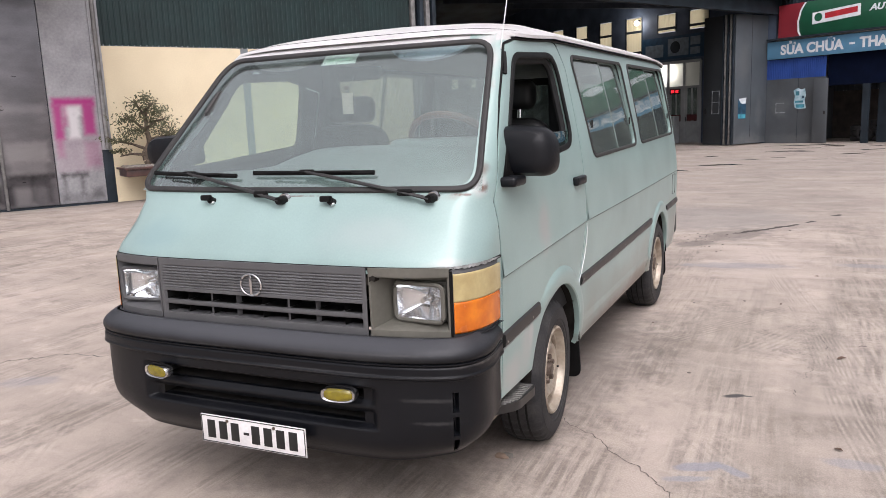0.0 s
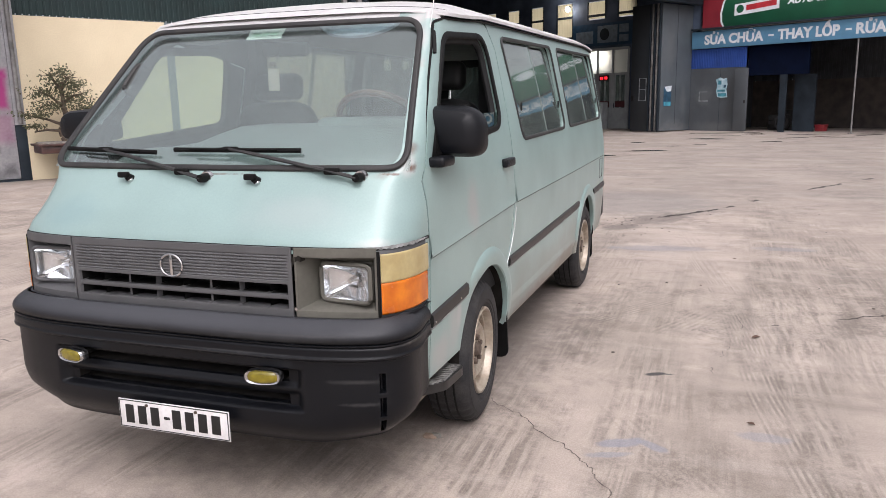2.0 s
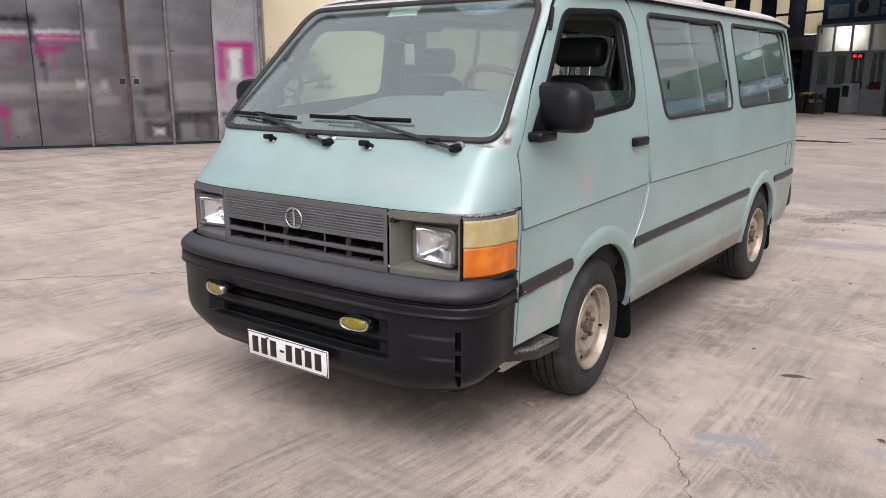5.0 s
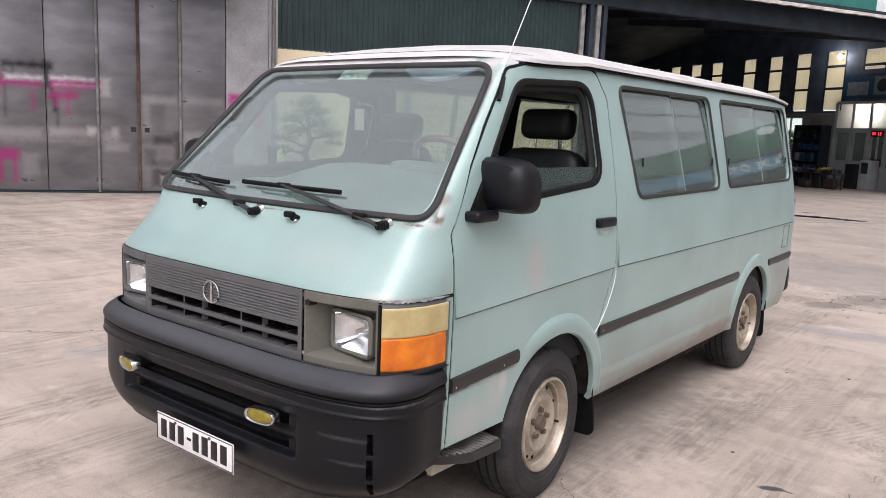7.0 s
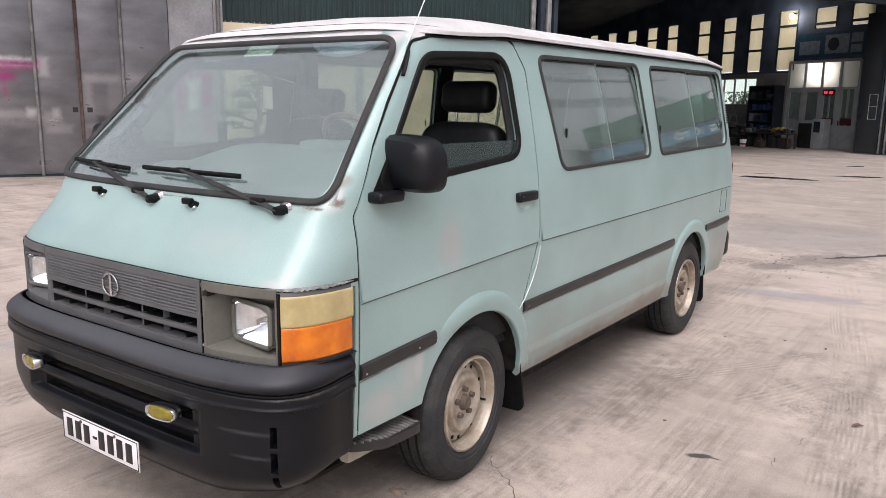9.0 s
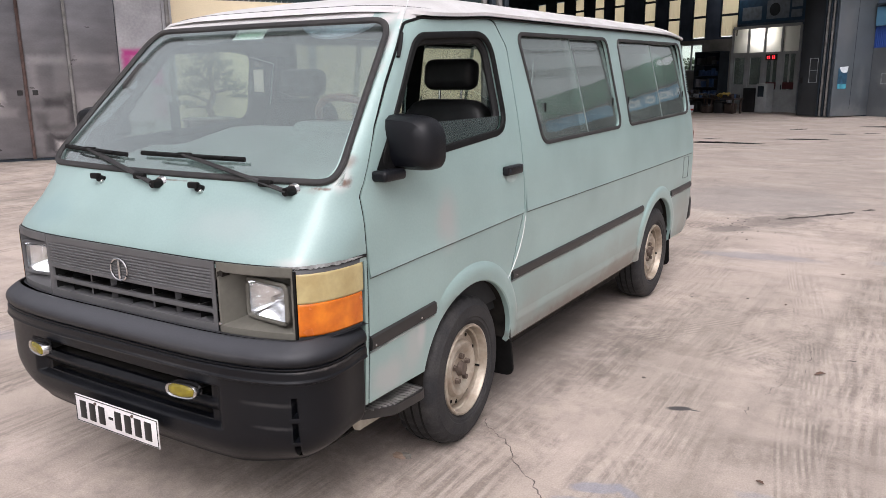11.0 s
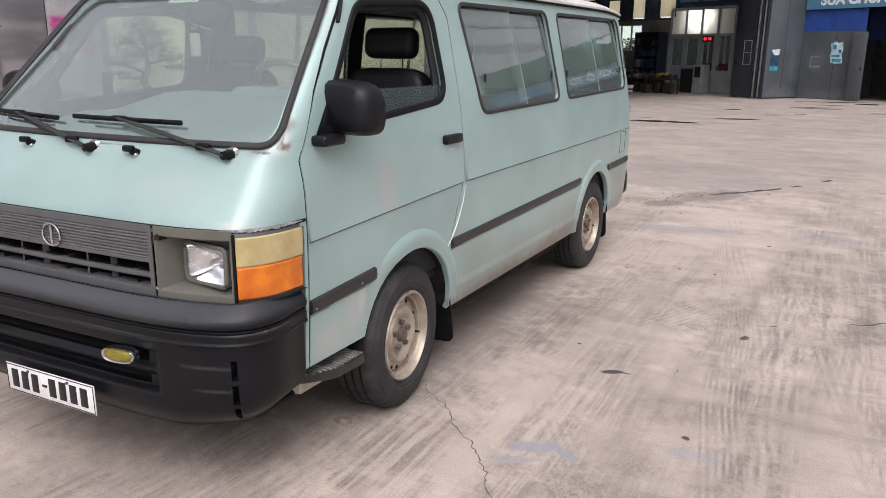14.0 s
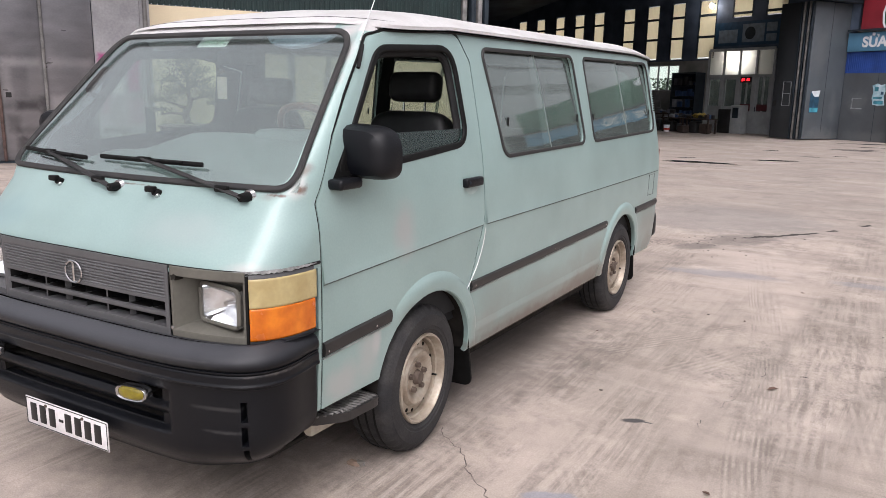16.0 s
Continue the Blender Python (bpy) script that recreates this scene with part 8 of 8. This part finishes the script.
# sooty smudges between the tracks
for args, k_ in (((1.95, 1.55, 0.28, 0.22, 20), 0.45), ((1.60, 3.65, 0.26, 0.16, 30), 0.5), ((2.40, 3.9, 0.32, 0.5, 8), 0.4), ((2.65, 3.0, 0.3, 0.22, 0), 0.45), ((2.05, 2.2, 0.16, 0.5, 9), 0.4), ((1.15, 3.0, 0.22, 1.4, -6), 0.45), ((2.75, 1.7, 0.25, 0.5, 12), 0.35)):
    grit = grange(gnoise(1.0, 5, 0.7, wmap((26.0, 7.0, 1), 9)), 0.36, 0.60, 0.2, 1.0)
    col = gmix(gmath('MULTIPLY', gmath('MULTIPLY', spot(*args, soft=0.8, ragged=0.9), grit), k_), col, DARK)
# broken, pitted concrete behind the van
pits = gmath('MULTIPLY', grange(gnoise(16.0, 7, 0.75), 0.46, 0.58), spot(0.45, 9.4, 1.1, 0.75, 20, soft=0.6, ragged=0.9))
col = gmix(gmath('MULTIPLY', pits, 0.6), col, DIRT)
pits_b = gmath('MULTIPLY', grange(gnoise(22.0, 7, 0.75), 0.47, 0.58), spot(0.45, 6.55, 0.55, 0.22, 30, soft=0.6, ragged=0.9))
col = gmix(gmath('MULTIPLY', pits_b, 0.75), col, DARK)
# oil smear, bluish paint patches, damp marks, dirt and painted shade under the van
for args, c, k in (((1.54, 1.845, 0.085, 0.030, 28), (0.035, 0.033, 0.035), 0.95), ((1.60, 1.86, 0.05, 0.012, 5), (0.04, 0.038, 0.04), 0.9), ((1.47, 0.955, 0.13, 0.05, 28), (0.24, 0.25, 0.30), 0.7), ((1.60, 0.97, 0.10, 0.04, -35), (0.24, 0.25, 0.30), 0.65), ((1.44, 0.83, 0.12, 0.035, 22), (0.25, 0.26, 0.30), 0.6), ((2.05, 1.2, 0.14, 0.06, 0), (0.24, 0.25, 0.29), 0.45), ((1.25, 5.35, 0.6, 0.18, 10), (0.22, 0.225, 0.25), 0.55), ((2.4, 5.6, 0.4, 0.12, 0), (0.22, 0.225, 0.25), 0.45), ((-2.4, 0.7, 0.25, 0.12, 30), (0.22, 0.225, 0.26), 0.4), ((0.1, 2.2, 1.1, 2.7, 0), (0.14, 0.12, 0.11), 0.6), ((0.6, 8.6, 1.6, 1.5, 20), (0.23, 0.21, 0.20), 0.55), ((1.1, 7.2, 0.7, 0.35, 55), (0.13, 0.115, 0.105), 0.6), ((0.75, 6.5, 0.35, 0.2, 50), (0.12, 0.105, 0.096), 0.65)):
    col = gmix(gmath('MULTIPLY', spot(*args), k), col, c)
col = gmix(1.0, col, gmix(grange(gnoise(130, 4, 0.7), 0.3, 0.7), (0.84, 0.84, 0.84), (1.12, 1.12, 1.12)), 'MULTIPLY')
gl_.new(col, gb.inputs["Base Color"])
gl_.new(grange(gnoise(1.2, 5), 0.3, 0.7, 0.62, 0.9), gb.inputs["Roughness"])
bp = gn.new("ShaderNodeBump")
bp.inputs["Strength"].default_value, bp.inputs["Distance"].default_value = 0.8, 0.006
gl_.new(gmath('ADD', gmath('MULTIPLY', gnoise(14, 8, 0.7), 1.0), gmath('MULTIPLY', gnoise(120, 3), 0.25)), bp.inputs["Height"])
gl_.new(bp.outputs["Normal"], gb.inputs["Normal"])

G = 600.0
xs = [-G, -60, -20, -10, -5, -2, 0, 2, 4, 8, 14, 22, 60, G]
ys = [-G, -60, -20, -8, -4, 0, 4, 8, 12, 18, 26, 34, 60, G]
vs = [(x, y, 0.0) for y in ys for x in xs]
k = len(xs)
fs = [(j * k + i, j * k + i + 1, (j + 1) * k + i + 1, (j + 1) * k + i) for j in range(len(ys) - 1) for i in range(k - 1)]
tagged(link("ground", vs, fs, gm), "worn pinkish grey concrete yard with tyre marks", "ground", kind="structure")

crack_deep = material("crack_shadow_dirt", (0.06, 0.05, 0.045), rough=0.95, vary=0.3, scale=20)
crack_dark = material("crack_dirt", (0.15, 0.125, 0.112), rough=0.95, vary=0.3, scale=20)
joint_grey = material("joint_dirt", (0.19, 0.165, 0.15), rough=0.95, vary=0.3, scale=10)


def crack(name, pts, width, mat, label, seed, wobble=0.012, step=0.03, breaks=0.0):
    """A ragged open crack along points, of uneven width."""
    r = random.Random(seed)
    vs, fs = [], []
    path = []
    for (x0, y0), (x1, y1) in zip(pts[:-1], pts[1:]):
        n = max(2, int(math.hypot(x1 - x0, y1 - y0) / step))
        for i in range(n):
            t = i / n
            path.append((x0 + (x1 - x0) * t + r.gauss(0, wobble), y0 + (y1 - y0) * t + r.gauss(0, wobble)))
    path.append(pts[-1])
    on = True
    for i in range(len(path) - 1):
        if breaks and r.random() < breaks:
            on = not on
        if not on:
            continue
        a, b = Vector((*path[i], 0.0022)), Vector((*path[i + 1], 0.0022))
        t = (b - a).normalized()
        s = Vector((-t.y, t.x, 0))
        w0, w1 = width * r.uniform(0.4, 1.4), width * r.uniform(0.4, 1.4)
        k = len(vs)
        vs += [a - s * w0, a + s * w0, b + s * w1, b - s * w1]
        fs.append((k, k + 1, k + 2, k + 3))
    return tagged(link(name, vs, fs, mat), label, "crack", kind="structure")


crack("ground_crack", [(0.79, 1.25), (0.905, 1.16), (1.02, 1.07), (1.106, 0.953), (1.24, 0.86), (1.39, 0.68), (1.55, 0.40), (1.60, 0.1), (1.75, -0.3)], 0.0028, crack_dark, "thin dark crack across the concrete", 1, 0.008, 0.025)
crack("ground_crack", [(1.80, 1.95), (1.92, 2.44), (2.02, 2.75), (1.95, 3.05)], 0.002, joint_grey, "thin branching crack in the concrete", 2, 0.012, 0.03, 0.15)
crack("ground_crack", [(2.16, 2.93), (2.39, 3.08), (2.63, 3.23), (2.81, 3.38), (3.3, 3.7), (4.4, 4.5)], 0.007, crack_deep, "long open dark crack in the concrete", 3, 0.012, 0.03, 0.08)
crack("ground_joint", [(0.0, 5.5), (0.54, 6.35), (1.07, 7.23), (1.74, 8.13), (2.5, 9.69), (4.2, 12.5)], 0.034, crack_deep, "broken slab joint in the concrete", 4, 0.02, 0.05, 0.05)
crack("ground_joint", [(-3.57, 0.18), (-2.92, 0.89), (-2.72, 1.15), (-2.27, 1.25), (-1.0, 2.6)], 0.006, joint_grey, "broken slab joint in the concrete", 5, 0.02, 0.06, 0.08)
crack("ground_joint", [(-3.5, 13.2), (-0.97, 16.5), (1.24, 19.4), (5.3, 25.6), (8.0, 29.5)], 0.02, joint_grey, "slab joint in the concrete", 6, 0.03, 0.2)
crack("ground_joint", [(-6.5, 20.7), (-4.2, 24.0), (-0.77, 28.8)], 0.03, joint_grey, "slab joint in the concrete", 9, 0.02, 0.2)
crack("ground_joint", [(-9.5, 2.0), (-6.5, 6.5), (-4.0, 10.5)], 0.012, joint_grey, "slab joint in the concrete", 7, 0.02, 0.1, 0.06)


def puddle(pts_c, rx, ry, rot, seed):
    r = random.Random(seed)
    n = 28
    vs = []
    for i in range(n):
        a = 2 * math.pi * i / n
        q = 0.7 + 0.45 * r.random()
        x, y = rx * q * math.cos(a), ry * q * math.sin(a)
        c, s = math.cos(radians(rot)), math.sin(radians(rot))
        vs.append((pts_c[0] + c * x - s * y, pts_c[1] + s * x + c * y, 0.003))
    return tagged(link("oil_stain", vs, [tuple(range(n))], dark_oil), "dark oily wet patch on the concrete", "stain", kind="structure")


def wet_streak(a, b, half, seed):
    c = ((a[0] + b[0]) / 2, (a[1] + b[1]) / 2)
    puddle(c, math.dist(a, b) / 2 * 1.15, half, math.degrees(math.atan2(b[1] - a[1], b[0] - a[0])), seed)


for i, (a, b, half) in enumerate((((-2.4, 17.05), (-0.85, 17.2), 0.26), ((-0.69, 18.75), (0.3, 19.15), 0.20), ((-2.4, 18.1), (-2.0, 18.5), 0.05), ((-1.0, 22.5), (-0.65, 22.9), 0.12), ((0.65, 28.6), (2.9, 29.2), 0.22), ((2.4, 27.9), (3.1, 28.3), 0.25), ((2.8, 23.1), (3.4, 23.4), 0.14), ((3.4, 25.2), (4.3, 25.6), 0.16), ((4.5, 26.1), (5.4, 26.7), 0.12), ((5.9, 27.0), (6.9, 27.6), 0.22), ((0.2, 20.9), (0.6, 21.0), 0.07), ((0.9, 21.7), (1.3, 21.7), 0.07))):
    wet_streak(a, b, half, 30 + i)
for i in range(10):
    rr = random.Random(200 + i)
    x = rr.uniform(0.5, 8.0)
    y = 24.5 + 0.45 * x + rr.uniform(-1.0, 2.2)
    wet_streak((x, y), (x + rr.uniform(0.4, 1.6), y + rr.uniform(0.1, 0.7)), rr.uniform(0.04, 0.12), 60 + i)

# stone chips, a dead leaf, grit
def chip(name, x, y, size, mat, label, seed):
    r = random.Random(seed)
    bm = bmesh.new()
    bmesh.ops.create_icosphere(bm, subdivisions=2, radius=1)
    for v in bm.verts:
        v.co *= 0.8 + 0.4 * r.random()
        v.co = Vector((v.co.x * size[0], v.co.y * size[1], max(-0.2, v.co.z) * size[2] + size[2] * 0.2))
    ob = part(name, bm, mat, None, smooth=False)
    ob.location = (x, y, 0.0)
    return tagged(ob, label, "stone")


chip("stone", 0.665, 0.75, (0.034, 0.018, 0.014), material("tan_stone", (0.28, 0.20, 0.15), rough=0.9), "small tan stone by the front wheel", 1)
r = random.Random(17)
for i in range(60):
    a = r.random()
    x, y = (0.45 + 0.6 * r.random() + 0.3 * a, 5.9 + 1.2 * r.random() + 0.4 * a) if i < 46 else (0.9 + 2.6 * r.random(), 1.4 + 7 * r.random())
    s = 0.004 + 0.008 * r.random()
    chip("stone_chip", x, y, (s, s * 0.8, s * 0.6), stone_grey if r.random() < 0.7 else crack_dark, "small grey stone chip on the concrete", 40 + i)
chip("stone_chip", 0.69, 0.765, (0.028, 0.020, 0.015), stone_grey, "broken grey lump of mortar under the step", 90)
lf_mat = material("dry_brown_leaf", (0.09, 0.05, 0.035), rough=0.8, vary=0.3)


def dead_leaf(x, y, rot, size):
    pts = [(-1, 0, 0.02), (-0.4, 0.35, 0.25), (0.3, 0.4, 0.35), (1, 0, 0.1), (0.3, -0.38, 0.3), (-0.4, -0.3, 0.12), (0, 0, 0.05)]
    vs = [Vector(p) * size for p in pts]
    fs = [(0, 1, 6), (1, 2, 6), (2, 3, 6), (3, 4, 6), (4, 5, 6), (5, 0, 6)]
    ob = link("dead_leaf", vs, fs, lf_mat)
    ob.matrix_basis = pose(x, y, 0.004, 0, 0, rot)
    return tagged(ob, "curled dry brown leaf on the concrete", "leaf")


for x, y, rot, s in ((2.06, 2.65, 40, 0.035), (2.0, 1.32, -30, 0.022), (1.7, 3.9, 80, 0.02), (0.9, 3.1, 10, 0.012), (1.95, 5.0, 0, 0.02)):
    dead_leaf(x, y, rot, s)

# ---- what stands across the yard, mirrored in the van's windows ----
def line_x(y):
    return 6.0 + (y + 30.0) / 53.0


for z0, dx in ((4.62, -0.35), (4.75, -0.2), (4.90, 0.0), (5.02, 0.15), (5.14, 0.3), (5.55, -0.2), (5.70, 0.2), (6.3, 0.1)):
    pth = [Vector((line_x(-30 + 53 * t) + dx, -30 + 53 * t, z0 - 0.5 * math.sin(math.pi * ((t * 2) % 1.0)))) for t in np.linspace(0, 1, 46)]
    tagged(link("power_line", *tube(pth, 0.013, False, 5), rubber), "black overhead power line", "cable", "power lines")
for y in (-30.0, -3.5):
    pole = tagged(part("utility_pole", cyl((line_x(y), y, 0), (line_x(y), y, 7.0), 0.14, 0.10), hall_plaster), "grey concrete utility pole", "pole", "utility poles")
    for z in (4.78, 5.55, 6.3):
        part("crossarm", box((line_x(y) - 0.45, y - 0.05, z - 0.10), (line_x(y) + 0.45, y + 0.05, z)), hall_plaster, pole, smooth=False)
